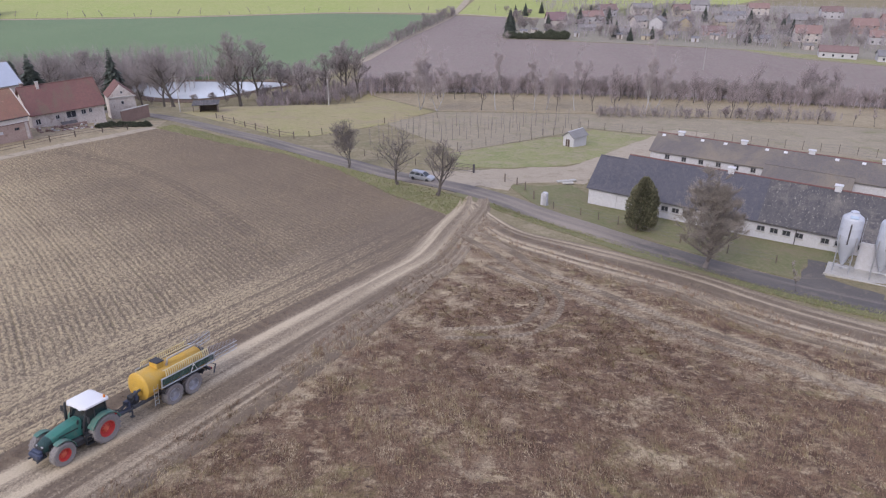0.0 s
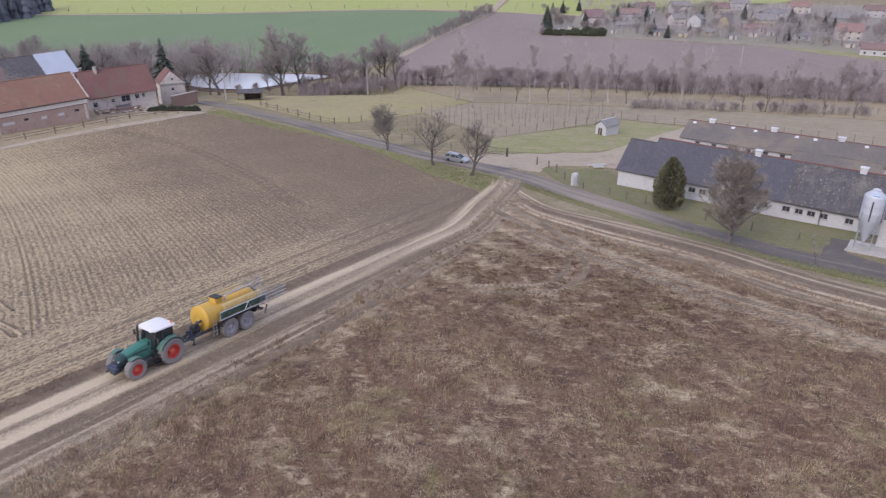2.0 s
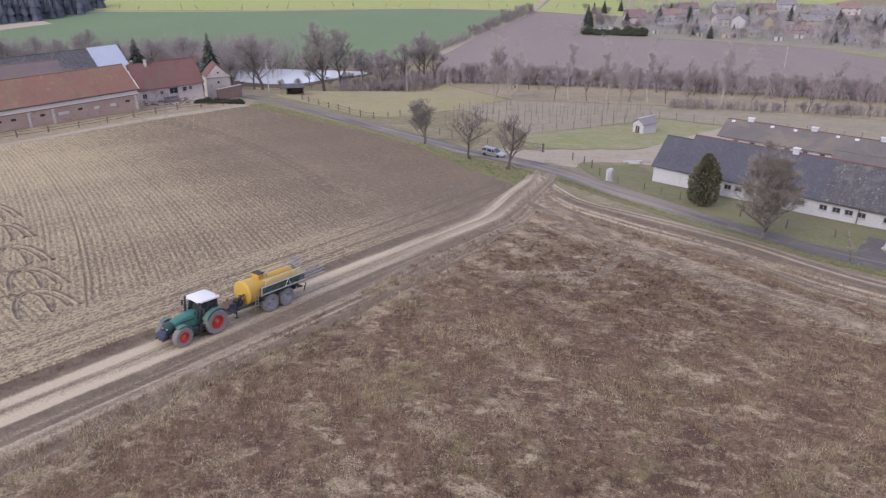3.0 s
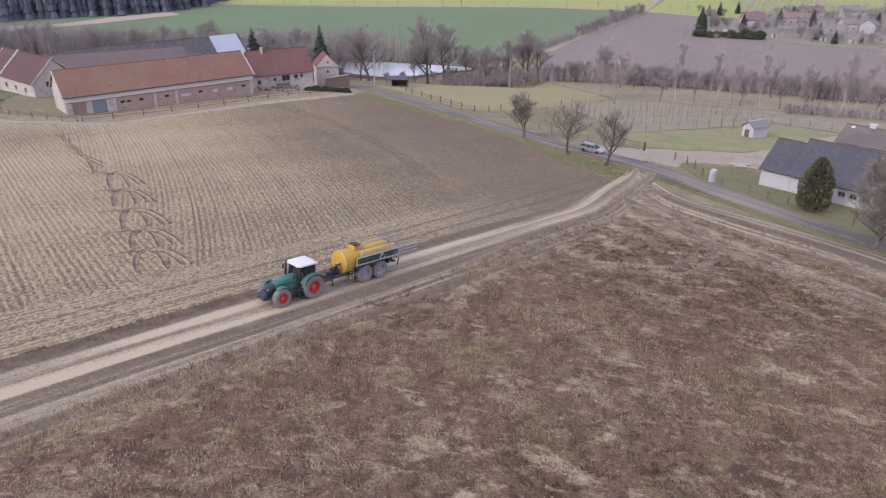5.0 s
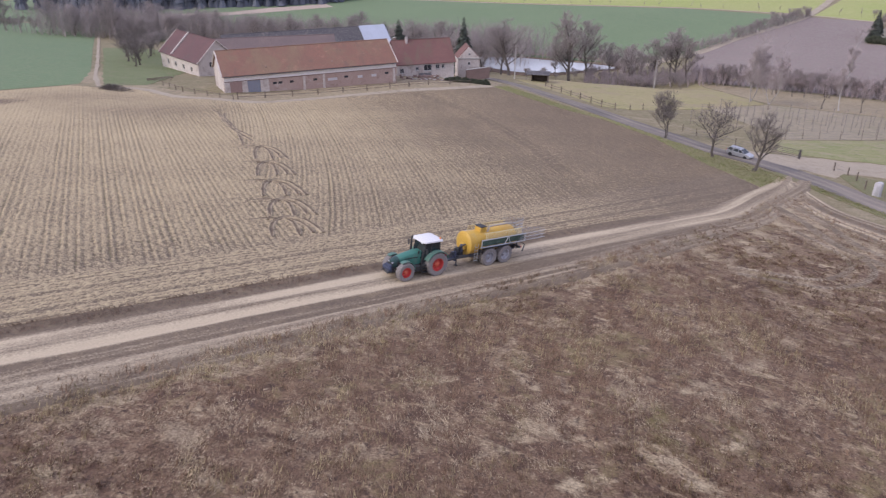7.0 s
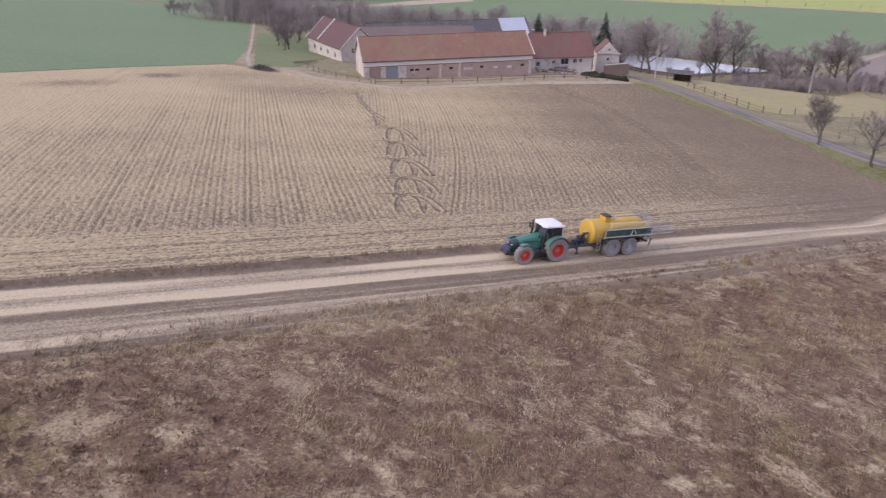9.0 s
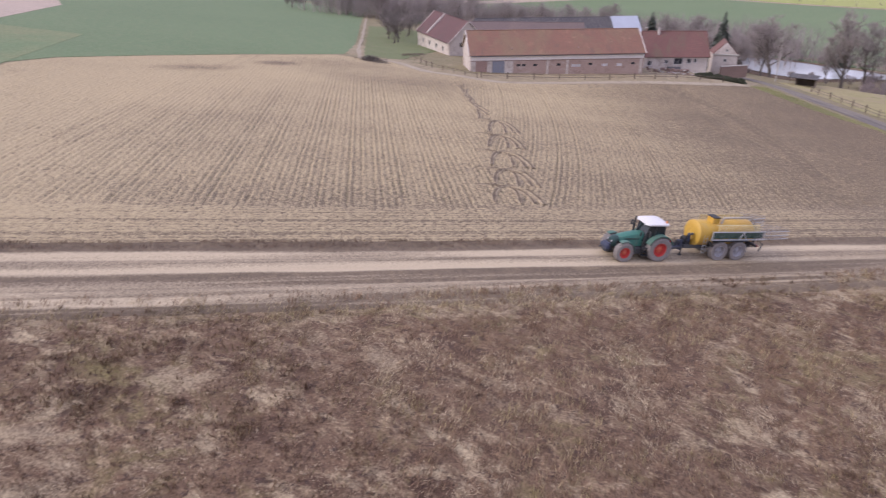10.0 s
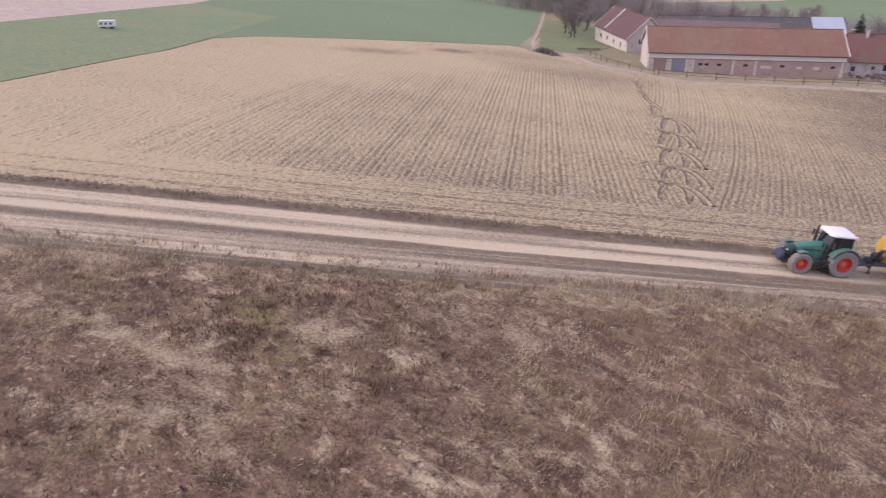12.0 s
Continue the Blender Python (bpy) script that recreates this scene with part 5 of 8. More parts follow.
barn, blen, low = gable_building("barn", BL, BR, 12.0, -2.55, 1.5, m_pinkwall, m_redtile, "long old barn with a red tiled roof and peeling walls", [(o[0], o[1], o[2] + fix, o[3] + fix, *o[4:]) for o in ops], gable_mat=m_plaster, category="barn", verge_mat=m_plaster, thick=0.6)
he = -2.55 - low
m_band = plain("limewashed_band", (0.8, 0.76, 0.72), rough=0.9, vary=0.1)
part("eave_band", Shape().box((blen / 2, -0.03, he - 0.65), (blen, 0.1, 1.26)), m_band, barn, "white plaster band under the eaves")
part("string_course", Shape().box((blen / 2, -0.06, he - 1.35), (blen, 0.16, 0.13)), m_brick, barn)
bay = part("plaster_bay", wall_shape(0.235 * blen, 0.3, he - 1.42, 0.06, [(o[0], o[1], o[2] + fix, o[3] + fix) for o in ops[:2]]), m_plaster, barn, "patchy white plaster round the barn doors")
bay.location = (0, -0.062, 0)
for f in (0.008, 0.11, 0.215, 0.235, 0.44, 0.555, 0.985):
    part("pilaster", Shape().box((f * blen, -0.08, (he - 1.42) / 2), (0.5, 0.16, he - 1.42)), m_plaster, barn)
for f in (0.24, 0.62):
    part("snow_stop", Shape().box((f * blen, 1.2, he + 0.95), (0.25, 0.5, 0.25), rx=35), m_brick, barn)
part("gutter", Shape().tube([(0, -0.5, he - 0.28), (blen, -0.5, he - 0.3)], 0.09, 6), m_pipe, barn)

# farmhouse
HA, HB = (-86.0, 144.7), (-75.6, 155.2)
L = math.hypot(HB[0] - HA[0], HB[1] - HA[1])
base = -5.3
low = min(float(land(HA[0] + (HB[0] - HA[0]) * f + 9 * g * -0.71, HA[1] + (HB[1] - HA[1]) * f + 9 * g * 0.7)) for f in (0, 0.5, 1) for g in (0, 1)) - 0.4
e = -5.3 - low
farmhouse, hlen, low = gable_building("farmhouse", HA, HB, 9.0, -5.3, -0.5, m_plaster, m_darktile, "whitewashed farmhouse with a steep red-brown tiled roof", [(0.04 * L, 0.11 * L, e - 2.4, e - 1.2), (0.31 * L, 0.37 * L, e - 1.9, e - 1.0), (0.46 * L, 0.60 * L, e - 2.1, e - 0.6), (0.67 * L, 0.74 * L, e - 1.8, e - 0.7), (0.78 * L, 0.83 * L, e - 1.7, e - 0.7)], category="house", verge_mat=m_darktile, thick=0.5)
chimney(farmhouse, 0.24 * hlen, 4.0, e + 3.4, 2.2, m_plaster)
chimney(farmhouse, 0.06 * hlen, 5.2, e + 3.6, 1.9, m_brick)
part("cellar_wall", Shape().box((0.42 * hlen, -2.2, e - 3.6), (0.5 * hlen, 0.5, 1.6), bevel=0.1), m_brick, farmhouse, "low old brick wall below the house")
part("porch_roof", Shape().box((0.46 * hlen, -1.3, e - 2.9), (3.2, 2.0, 0.15), rx=18), m_oldroof, farmhouse)

# small gable-fronted outhouse and its yard wall
outhouse = thing("outhouse", pose(-76.2, 166.0, float(land(-75, 167)) - 0.3, 0, 0, 32), "tall narrow whitewashed outhouse with a gabled front", "house")
s = Shape()
s.rings([[(x, y, z) for x, z in ((-2.9, 0), (2.9, 0), (2.9, 5.7), (0, 8.6), (-2.9, 5.7))] for y in (0, 6.5)])
part("wall", s, m_plaster, outhouse)
part("cornice", Shape().box((0, -0.1, 5.75), (6.3, 0.3, 0.25)), m_concrete, outhouse)
w_ = part("window", Shape().box((0, -0.03, 4.4), (0.7, 0.08, 0.8)), m_frame, outhouse)
part("pane", Shape().box((0, -0.06, 4.4), (0.5, 0.06, 0.6)), m_glass, w_)
w_ = part("window", Shape().box((0.1, -0.03, 6.8), (0.5, 0.08, 0.6)), m_frame, outhouse)
part("pane", Shape().box((0.1, -0.06, 6.8), (0.36, 0.06, 0.44)), m_glass, w_)
for sx in (-1, 1):
    part("roof_slope", Shape().box((sx * 1.55, 3.5, 7.2), (4.3, 6.2, 0.15), ry=sx * 45), m_darktile, outhouse)
wall_a, wall_b = (-73.5, 158.5), (-69.8, 164.5)
yard = thing("yard_wall", pose(*ground_at(*wall_a, -0.3), 0, 0, math.degrees(math.atan2(wall_b[1] - wall_a[1], wall_b[0] - wall_a[0]))), "old brown brick yard wall beside the outhouse", "wall")
part("wall", Shape().box((3.5, 0, 1.3), (7.2, 0.4, 2.8)), m_brick, yard)
part("coping", Shape().box((3.5, 0, 2.75), (7.4, 0.55, 0.14)), m_concrete, yard)

# low tumbled wall and stones on the slope below the farmhouse
ra, rb = Vector((-82.6, 139.6)), Vector((-74.2, 148.6))
ruin = thing("ruined_wall", pose(ra.x, ra.y, float(land(ra.x, ra.y)) - 0.2, 0, 0, math.degrees(math.atan2(rb.y - ra.y, rb.x - ra.x))), "low tumbled wall of old brick and stone below the farmhouse", "wall")
rw = random.Random(64)
stone_bits = [Shape().box((0, 0, 0), (0.7, 0.5, 0.4), bevel=0.12).mesh("stone", m_brick), Shape().box((0, 0, 0), (0.5, 0.55, 0.3), bevel=0.1).mesh("stone", m_concrete)]
for k in range(58):
    q = new("stone", stone_bits[k % 3 == 0])
    q.parent = ruin
    lay = rw.random() < 0.55
    wx = rw.uniform(0, 12.0)
    dz = float(land(ra.x + 0.68 * wx, ra.y + 0.73 * wx) - land(ra.x, ra.y))
    q.matrix_local = pose(wx, rw.gauss(0, 0.15) if lay else rw.gauss(-0.9, 0.5), 0.3 + dz + (rw.choice((0, 0.36, 0.7)) if lay else 0), rw.uniform(-12, 12), rw.uniform(-12, 12), rw.uniform(0, 360))

# farm wing with its gable to the field
wing, wl, low = gable_building("farm_wing", (-150.9, 131.6), (-128.9, 122.0), 10.4, -4.75, 0.0, m_plaster, m_winetile, "farm wing with whitewashed gable and dark red roof", [(4, 5.2, 3.0, 4.2), (9, 10.2, 3.0, 4.2), (14, 15.2, 3.0, 4.2), (19, 20.2, 3.0, 4.2)], category="barn", verge_mat=m_plaster)
part("fire_wall", Shape().box((8.0, 2.5, -4.75 - low + 2.55), (0.5, 7.3, 0.4), rx=42.5), m_plaster, wing, "white parapet strip across the roof")
for q in ((8.9, 6.0), (11.9, 6.0)):
    part("gable_window", Shape().box((wl + 0.03, q[0] - 5.5, q[1] - 1.0), (0.08, 0.9, 1.1)), m_glass, wing)

# rear barn with new metal sheets on one end
rear, rl, low = gable_building("rear_barn", (-145, 150.5), (-113.5, 190.5), 13.0, -8.6, -3.9, m_plaster, m_oldroof, "long rear barn with a dark weathered roof", category="barn", thick=0.5)
mr = part("metal_sheet", roof_slope(8.5, 6.5, 4.7, over=0.45, end=0.1), m_metalroof, rear, "pale new sheet metal on the roof end")
mr.location = (rl - 8.6, 0, -8.6 - low + 0.16)
gable_building("side_barn", (-146, 139), (-117, 164), 9.0, -6.6, -3.4, m_plaster, m_brownroof, "low barn with a brown weathered roof behind the long barn", category="barn")

# long livestock shed and the one behind it
SA, SB = (22.6, 104.4), (76.0, 70.3)
L = math.hypot(SB[0] - SA[0], SB[1] - SA[1])
D = Vector((SB[0] - SA[0], SB[1] - SA[1])) / L
A2 = (SA[0] + D.x * 4.6, SA[1] + D.y * 4.6)


def along(k):
    return k - 4.6


low = min(float(land(A2[0] + (SB[0] - A2[0]) * f + 10.4 * g * -D.y, A2[1] + (SB[1] - A2[1]) * f + 10.4 * g * D.x)) for f in (0, 0.5, 1) for g in (0, 1)) - 0.4
e = -6.1 - low
wins = [(along(k) - 0.55, along(k) + 0.55, e - 1.8, e - 0.95) for k in (12, 13.6, 15.2, 22.5, 25.5, 27.2, 28.8, 30.4, 33.6, 35.3, 38, 41, 44, 47, 50, 53)]
shed, sl, low = gable_building("livestock_shed", A2, SB, 10.4, -6.1, -1.9, m_white, m_oldroof, "long white livestock shed with a weathered grey roof", [(*w_, "window", m_greyframe) for w_ in wins], category="shed", ridge_mat=m_redridge)
ob = part("slate_patch", roof_slope(20.5, 5.2, 4.2, over=0.45, end=0.1), m_slate, shed, "newer smooth blue-grey slates on the roof end")
ob.location = (-0.25, 0, e + 0.015)
for k in (8.2, 16.5, 30.0, 44.0):
    part("downpipe", Shape().tube([(along(k), -0.42, e - 0.25), (along(k), -0.12, e - 0.6), (along(k), -0.12, 0.2)], 0.07, 6), m_pipe, shed)
part("gutter", Shape().tube([(0, -0.5, e - 0.3), (sl, -0.5, e - 0.33)], 0.08, 6), m_pipe, shed)
for k in (19.5, 33.5, 47):
    v = Shape().box((along(k), 5.2, e + 4.5), (0.85, 0.8, 0.8)).box((along(k), 5.2, e + 4.95), (1.1, 1.0, 0.12), bevel=0.04)
    part("roof_vent", v, m_vent, shed)
lean, _, _ = gable_building("shed_end_annex", (SA[0], SA[1]), (SA[0] + D.x * 4.55, SA[1] + D.y * 4.55), 10.0, -6.25, -2.7, m_white, m_slate, "low white end annex with slate roof", category="shed")

TA2, TB2 = (38.0, 125.8), (100.0, 88.5)
low = min(float(land(TA2[0] + (TB2[0] - TA2[0]) * f - 10 * g * -0.515, TA2[1] + (TB2[1] - TA2[1]) * f + 10 * g * 0.857)) for f in (0, 0.5, 1) for g in (0, 1)) - 0.4
e = -7.0 - low
wins2 = [(k, k + 0.9, e - 1.35, e - 0.4) for k in (2.6, 5.6, 8.6, 11.6, 14.6, 17.4, 24, 28, 32)]
shed2, _, low = gable_building("rear_shed", TA2, TB2, 10.0, -7.0, -5.0, m_white, m_rearroof, "rear white livestock shed with a low brown-grey roof", [(*w_, "window", m_greyframe) for w_ in wins2], category="shed", ridge_mat=m_redridge)
for k in (4, 15, 26, 37, 48):
    part("roof_vent", Shape().box((k, 5.0, e + 2.4), (1.0, 0.8, 0.6)).box((k, 5.0, e + 2.75), (1.25, 1.0, 0.1)), m_vent, shed2)
for k in (1.0, 8, 12, 19, 22, 30, 34, 41):
    part("skylight", Shape().box((k, 4.3, e + 1.9), (0.6, 0.6, 0.08), rx=21), m_vent, shed2)
gable_building("link_building", (53, 112.2), (64, 105.2), 6.0, -7.6, -6.2, m_white, m_rearroof, "low grey-roofed link building between the sheds", category="shed")

# feed silos
m_silo = plain("white_silo_steel", (0.55, 0.57, 0.63), rough=0.4, metal=0.1, vary=0.06)
m_silo_blue = plain("pale_blue_hatch", (0.45, 0.55, 0.68), rough=0.5)
m_steel = plain("galvanised_steel", (0.52, 0.52, 0.54), rough=0.5, metal=0.5)


def silo(x, y, label):
    t = thing("feed_silo", pose(*ground_at(x, y, 0.25), 0, 0, -32), label, "silo", "feed silos")
    body = part("body", Shape().lathe([(0.22, 1.05), (1.18, 3.9), (1.2, 3.95), (1.2, 4.9), (1.22, 4.92), (1.2, 4.96), (1.2, 5.9), (1.22, 5.92), (1.2, 5.96), (1.2, 6.9), (1.1, 7.15), (0.45, 7.65), (0.4, 7.75)], Matrix(), 28), m_silo, t, smooth=True)
    part("lid", Shape().lathe([(0.45, 7.7), (0.47, 7.8), (0.3, 7.88)], Matrix(), 16), m_silo, body)
    part("sight_strip", Shape().box((0, -1.21, 5.3), (0.16, 0.06, 2.6)), m_pipe, body)
    part("hatch", Shape().box((0.1, -0.86, 7.35), (0.9, 0.2, 0.4), rx=-45, bevel=0.05), m_silo_blue, body)
    part("outlet", Shape().tube([(0, 0, 1.2), (0, 0, 0.8), (0, 0.8, 0.55)], 0.2, 10), m_steel, t)
    for k in range(4):
        a = math.pi / 4 + k * math.pi / 2
        part("leg", Shape().tube([(1.24 * math.cos(a), 1.24 * math.sin(a), -0.1), (1.24 * math.cos(a), 1.24 * math.sin(a), 5.0)], 0.07, 6), m_steel, t)
    br = Shape()
    for k in range(4):
        a, b = math.pi / 4 + k * math.pi / 2, 3 * math.pi / 4 + k * math.pi / 2
        br.tube([(1.24 * math.cos(a), 1.24 * math.sin(a), 1.0), (1.24 * math.cos(b), 1.24 * math.sin(b), 1.0)], 0.035, 5)
        br.tube([(1.24 * math.cos(a), 1.24 * math.sin(a), 1.0), (1.24 * math.cos(b), 1.24 * math.sin(b), 2.9)], 0.025, 5)
    part("brace", br, m_steel, t)
    lad = Shape()
    for sx in (-0.2, 0.2):
        lad.tube([(1.36, sx, 0.4), (1.36, sx, 7.2)], 0.03, 5)
    for i in range(22):
        lad.tube([(1.36, -0.2, 0.6 + i * 0.3), (1.36, 0.2, 0.6 + i * 0.3)], 0.02, 4)
    part("ladder", lad, m_steel, t)
    return t


silo(48.1, 76.9, "white steel feed silo on four legs, hatch on top")
silo(51.4, 74.6, "white steel feed silo beside its twin")
pad = thing("silo_pad", pose(*ground_at(49.9, 75.6, -0.1), 0, 0, -33), "raised pale concrete slab under the feed silos", "slab")
part("slab", Shape().box((1.0, 0, -0.05), (9.5, 4.0, 0.9), bevel=0.05), m_concrete, pad)
part("kerb", Shape().box((1.0, -2.05, 0.2), (9.7, 0.25, 0.8), bevel=0.03), m_concrete, pad)
part("back_panel", Shape().box((2.2, 1.6, 2.0), (6.2, 0.2, 3.8)), m_white, pad, "white sheet wall behind the silos")

# little white hut
m_hutroof = plain("pale_grey_felt_roof", (0.27, 0.262, 0.26), rough=0.9, vary=0.15)
hut = thing("white_hut", pose(28.0, 149.0, float(land(29, 151)) - 0.2, 0, 0, 42) @ Matrix.Scale(0.9, 4), "small white hut with a grey gabled roof and dark door", "hut")
# its gable faces the lane, so the ridge runs away from it
g = Shape()
g.rings([[(0, y, z) for y, z in ((0, 0), (3.2, 0), (3.2, 2.8), (1.6, 4.0), (0, 2.8))], [(5.0, y, z) for y, z in ((0, 0), (3.2, 0), (3.2, 2.8), (1.6, 4.0), (0, 2.8))]])
part("wall", g, m_white, hut)
dr = part("door", Shape().box((-0.03, 1.75, 1.15), (0.08, 1.15, 2.1)), m_darkframe, hut, "dark open double door")
part("door_rail", Shape().box((-0.09, 1.75, 1.2), (0.04, 0.08, 2.0)), m_frame, dr)
for sy in (-1, 1):
    part("roof_slope", Shape().box((2.5, 1.6 + sy * 0.98, 3.42), (5.7, 2.35, 0.12), rx=-sy * 36.9), m_hutroof, hut)
part("ridge_cap", Shape().tube([(-0.35, 1.6, 4.15), (5.35, 1.6, 4.15)], 0.12, 6), m_white, hut, "white ridge strip")

# white meter cabinet by the gate
cab = thing("meter_cabinet", pose(*ground_at(15.4, 102.2, -0.1), 0, 0, -30), "white upright meter cabinet with a rounded top on the grass", "cabinet")
s = Shape()
out = [(-0.46, 0), (0.46, 0), (0.46, 1.95)] + [(0.46 * math.cos(a), 1.95 + 0.3 * math.sin(a)) for a in (0.4, 0.8, 1.2, 1.57, 1.94, 2.34, 2.74)] + [(-0.46, 1.95)]
s.prism(out, Matrix.Translation((0, -0.35, 0)), 0.7)
part("body", s, m_white, cab)
part("door", Shape().box((0.15, -0.37, 1.0), (0.5, 0.05, 1.5)), m_steel, cab)
part("plinth", Shape().box((0, 0, 0.06), (1.3, 0.9, 0.2)), m_concrete, cab)

# open shelter by the pond road
sh = thing("open_shelter", pose(*ground_at(-64.5, 189.5, -0.1), 0, 0, 12), "low dark wooden open-fronted shelter with a flat roof", "shelter")
part("roof", Shape().box((0, 0, 2.5), (7.0, 4.4, 0.18), rx=4, bevel=0.04), m_oldroof, sh)
part("back_wall", Shape().box((0.4, 1.7, 1.2), (5.0, 0.12, 2.5)), m_wood, sh)
part("side_wall", Shape().box((2.9, 0, 1.2), (0.12, 3.4, 2.5)), m_wood, sh)
part("side_wall", Shape().box((-1.6, 0, 1.2), (0.12, 3.4, 2.5)), m_wood, sh)
for x in (-3.2, 3.2):
    part("post", Shape().box((x, -1.9, 1.2), (0.14, 0.14, 2.5)), m_wood, sh)

# concrete pieces lying by the shed
for k, (x, y, a) in enumerate([(20.6, 117.4, 12), (22.2, 118.0, 25), (21.4, 116.2, 5)]):
    c = tagged(new("concrete_panel", Shape().box((0, 0, 0), (1.9, 0.8, 0.25), bevel=0.03).mesh("concrete_panel", m_concrete)), "pale concrete panel lying on the yard gravel", "panel", "yard panels")
    c.matrix_world = pose(*ground_at(x, y, 0.27), 0, 0, a)

# ---- fences, gates, poles ----
def fence(pts, label, height=1.3, post=0.06, rails=(0.5, 1.0), rail_mat=None, name="fence", post_mat=None, wire=True, every=0.0, category="fence", lean=0.03):
    """Posts at the points (or at even steps along them), joined by rails or wires."""
    rg_ = random.Random(len(pts) * 7 + int(pts[0][0]))
    if every:
        out = []
        for (x0, y0), (x1, y1) in zip(pts, pts[1:]):
            n = max(1, int(math.hypot(x1 - x0, y1 - y0) / every))
            out += [(x0 + (x1 - x0) * k / n, y0 + (y1 - y0) * k / n) for k in range(n)]
        pts = out + [pts[-1]]
    f = thing(name, Matrix.Translation(ground_at(*pts[0])), label, category)
    o = ground_at(*pts[0])
    tops = []
    for x, y in pts:
        p = ground_at(x, y) - o
        h = height * rg_.uniform(0.9, 1.08)
        t = p + Vector((rg_.gauss(0, lean), rg_.gauss(0, lean), h))
        part("post", Shape().tube([p - Vector((0, 0, 0.3)), t], [post * 1.1, post], 6), post_mat or m_wood, f)
        tops.append((p, t))
    for r in rails:
        for (p, t), (q, u) in zip(tops, tops[1:]):
            a, b = p.lerp(t, r / height), q.lerp(u, r / height)
            part("wire" if wire else "rail", Shape().tube([a, a.lerp(b, 0.5) - Vector((0, 0, 0.02)), b], 0.012 if wire else 0.045, 4, cap=False), rail_mat or (m_wire if wire else m_wood), f)
    return f


fence([(-57.6, 175.5), (-54.5, 171), (-50.8, 167.4), (-47.2, 163.6), (-43.9, 160.4), (-40.3, 157), (-36.9, 153.7), (-33.4, 152.2)], "wooden post and rail fence along the pond meadow", rails=(0.6, 1.15), wire=False, height=1.6, post=0.12)
fence([(-33.4, 152.2), (-30.6, 155.3), (-28.2, 158.5), (-15.3, 176.3), (-2, 186)], "thin wire fence between meadow and paddock", rails=(0.5, 1.0), height=1.5, post=0.09)
fence([(2.7, 142.9), (9, 149.7), (16.9, 154.4), (25.9, 163.7), (36, 174), (43.4, 169.3), (52.3, 166.4), (70, 157), (95, 143)], "tall wire mesh fence around the yard lawn", every=3.4, height=2.0, post=0.055, rails=(0.15, 0.7, 1.25, 1.8))
rgt = random.Random(12)
stem, tuft = Shape().tube([(0, 0, -0.2), (0.03, 0, 1.8), (0, 0.05, 3.6)], [0.06, 0.045, 0.02], 5), Shape()
for k in range(14):
    p = Vector((0, 0, 1.3 + 0.16 * k))
    a = 2.4 * k
    e = p + Vector((0.3 * math.cos(a), 0.3 * math.sin(a), 0.75))
    tuft.tube([p, e], [0.016, 0.005], 3, cap=False)
staked = stem.mesh("trunk", m_greybark), tuft.mesh("crown", m_twig)
for k in range(72):
    row, col = divmod(k, 18)
    x, y = -16 + col * 3.0 + row * 1.4 + rgt.uniform(-0.3, 0.3), 147 + 1.3 * col + row * 6.5 + rgt.uniform(-0.4, 0.4)
    if inside([(-30, 160), (-12, 140), (2, 143), (26, 165), (36, 175), (30, 192), (-4, 192)], x, y):
        place_tree(staked, x, y, "thin staked sapling in the paddock", scale=rgt.uniform(0.8, 1.1), turn=k, group="paddock saplings", name="sapling")
fence([(-97.3, 99.4), (-94.2, 104), (-91, 108.8), (-87.8, 113.4), (-84.6, 118), (-81.4, 122.6), (-78.3, 127.3), (-76, 132), (-73.6, 137), (-70.5, 142), (-67.5, 147)], "grey wooden fence along the farm track", rails=(0.55, 1.05), wire=False, height=1.35, post=0.1)
fence([(-97.5, 98.3), (-112, 99.5), (-121, 103)], "short wooden fence at the barn end", rails=(0.9,), wire=False, height=1.2, post=0.08, every=3.0)
fence([(10.5, 116.5), (12.4, 114.6), (13.4, 111), (14.2, 105.6)], "dark post and wire fence at the yard mouth", height=1.5, post=0.11, rails=(0.6, 1.2))
fence([(16.6, 100.3), (20.2, 97.4), (22.4, 95.3), (24.8, 93.2), (26.6, 90.2), (31.5, 86.2), (36.5, 82.6), (41.5, 79.6)], "low fence of grey wooden posts along the lane", height=1.3, post=0.07, rails=(0.6, 1.2))
fence([(-2, 126.8), (-5.5, 128.5), (-9, 130.3), (-13, 132.8), (-16, 136)], "thin wire fence beyond the lane", height=1.4, post=0.07, rails=(0.5, 1.0))

gate = thing("yard_gate", pose(*ground_at(5.3, 122.8), 0, 0, 155), "open dark metal tube gate at the yard entrance", "gate")
part("gate_post", Shape().box((0, 0, 0.75), (0.28, 0.28, 1.9)), m_pipe, gate)
fr = Shape().tube([(0.2, 0, 0.3), (5.2, 0, 0.3), (5.2, 0, 1.5), (0.2, 0, 1.5), (0.2, 0, 0.3)], 0.04, 6)
part("gate_frame", fr, m_pipe, gate)
for k in range(1, 4):
    part("bar", Shape().tube([(0.2, 0, 0.3 + 0.3 * k), (5.2, 0, 0.3 + 0.3 * k)], 0.025, 5), m_pipe, gate)
for k in range(1, 5):
    part("upright", Shape().tube([(0.2 + k, 0, 0.3), (0.2 + k, 0, 1.5)], 0.025, 5), m_pipe, gate)


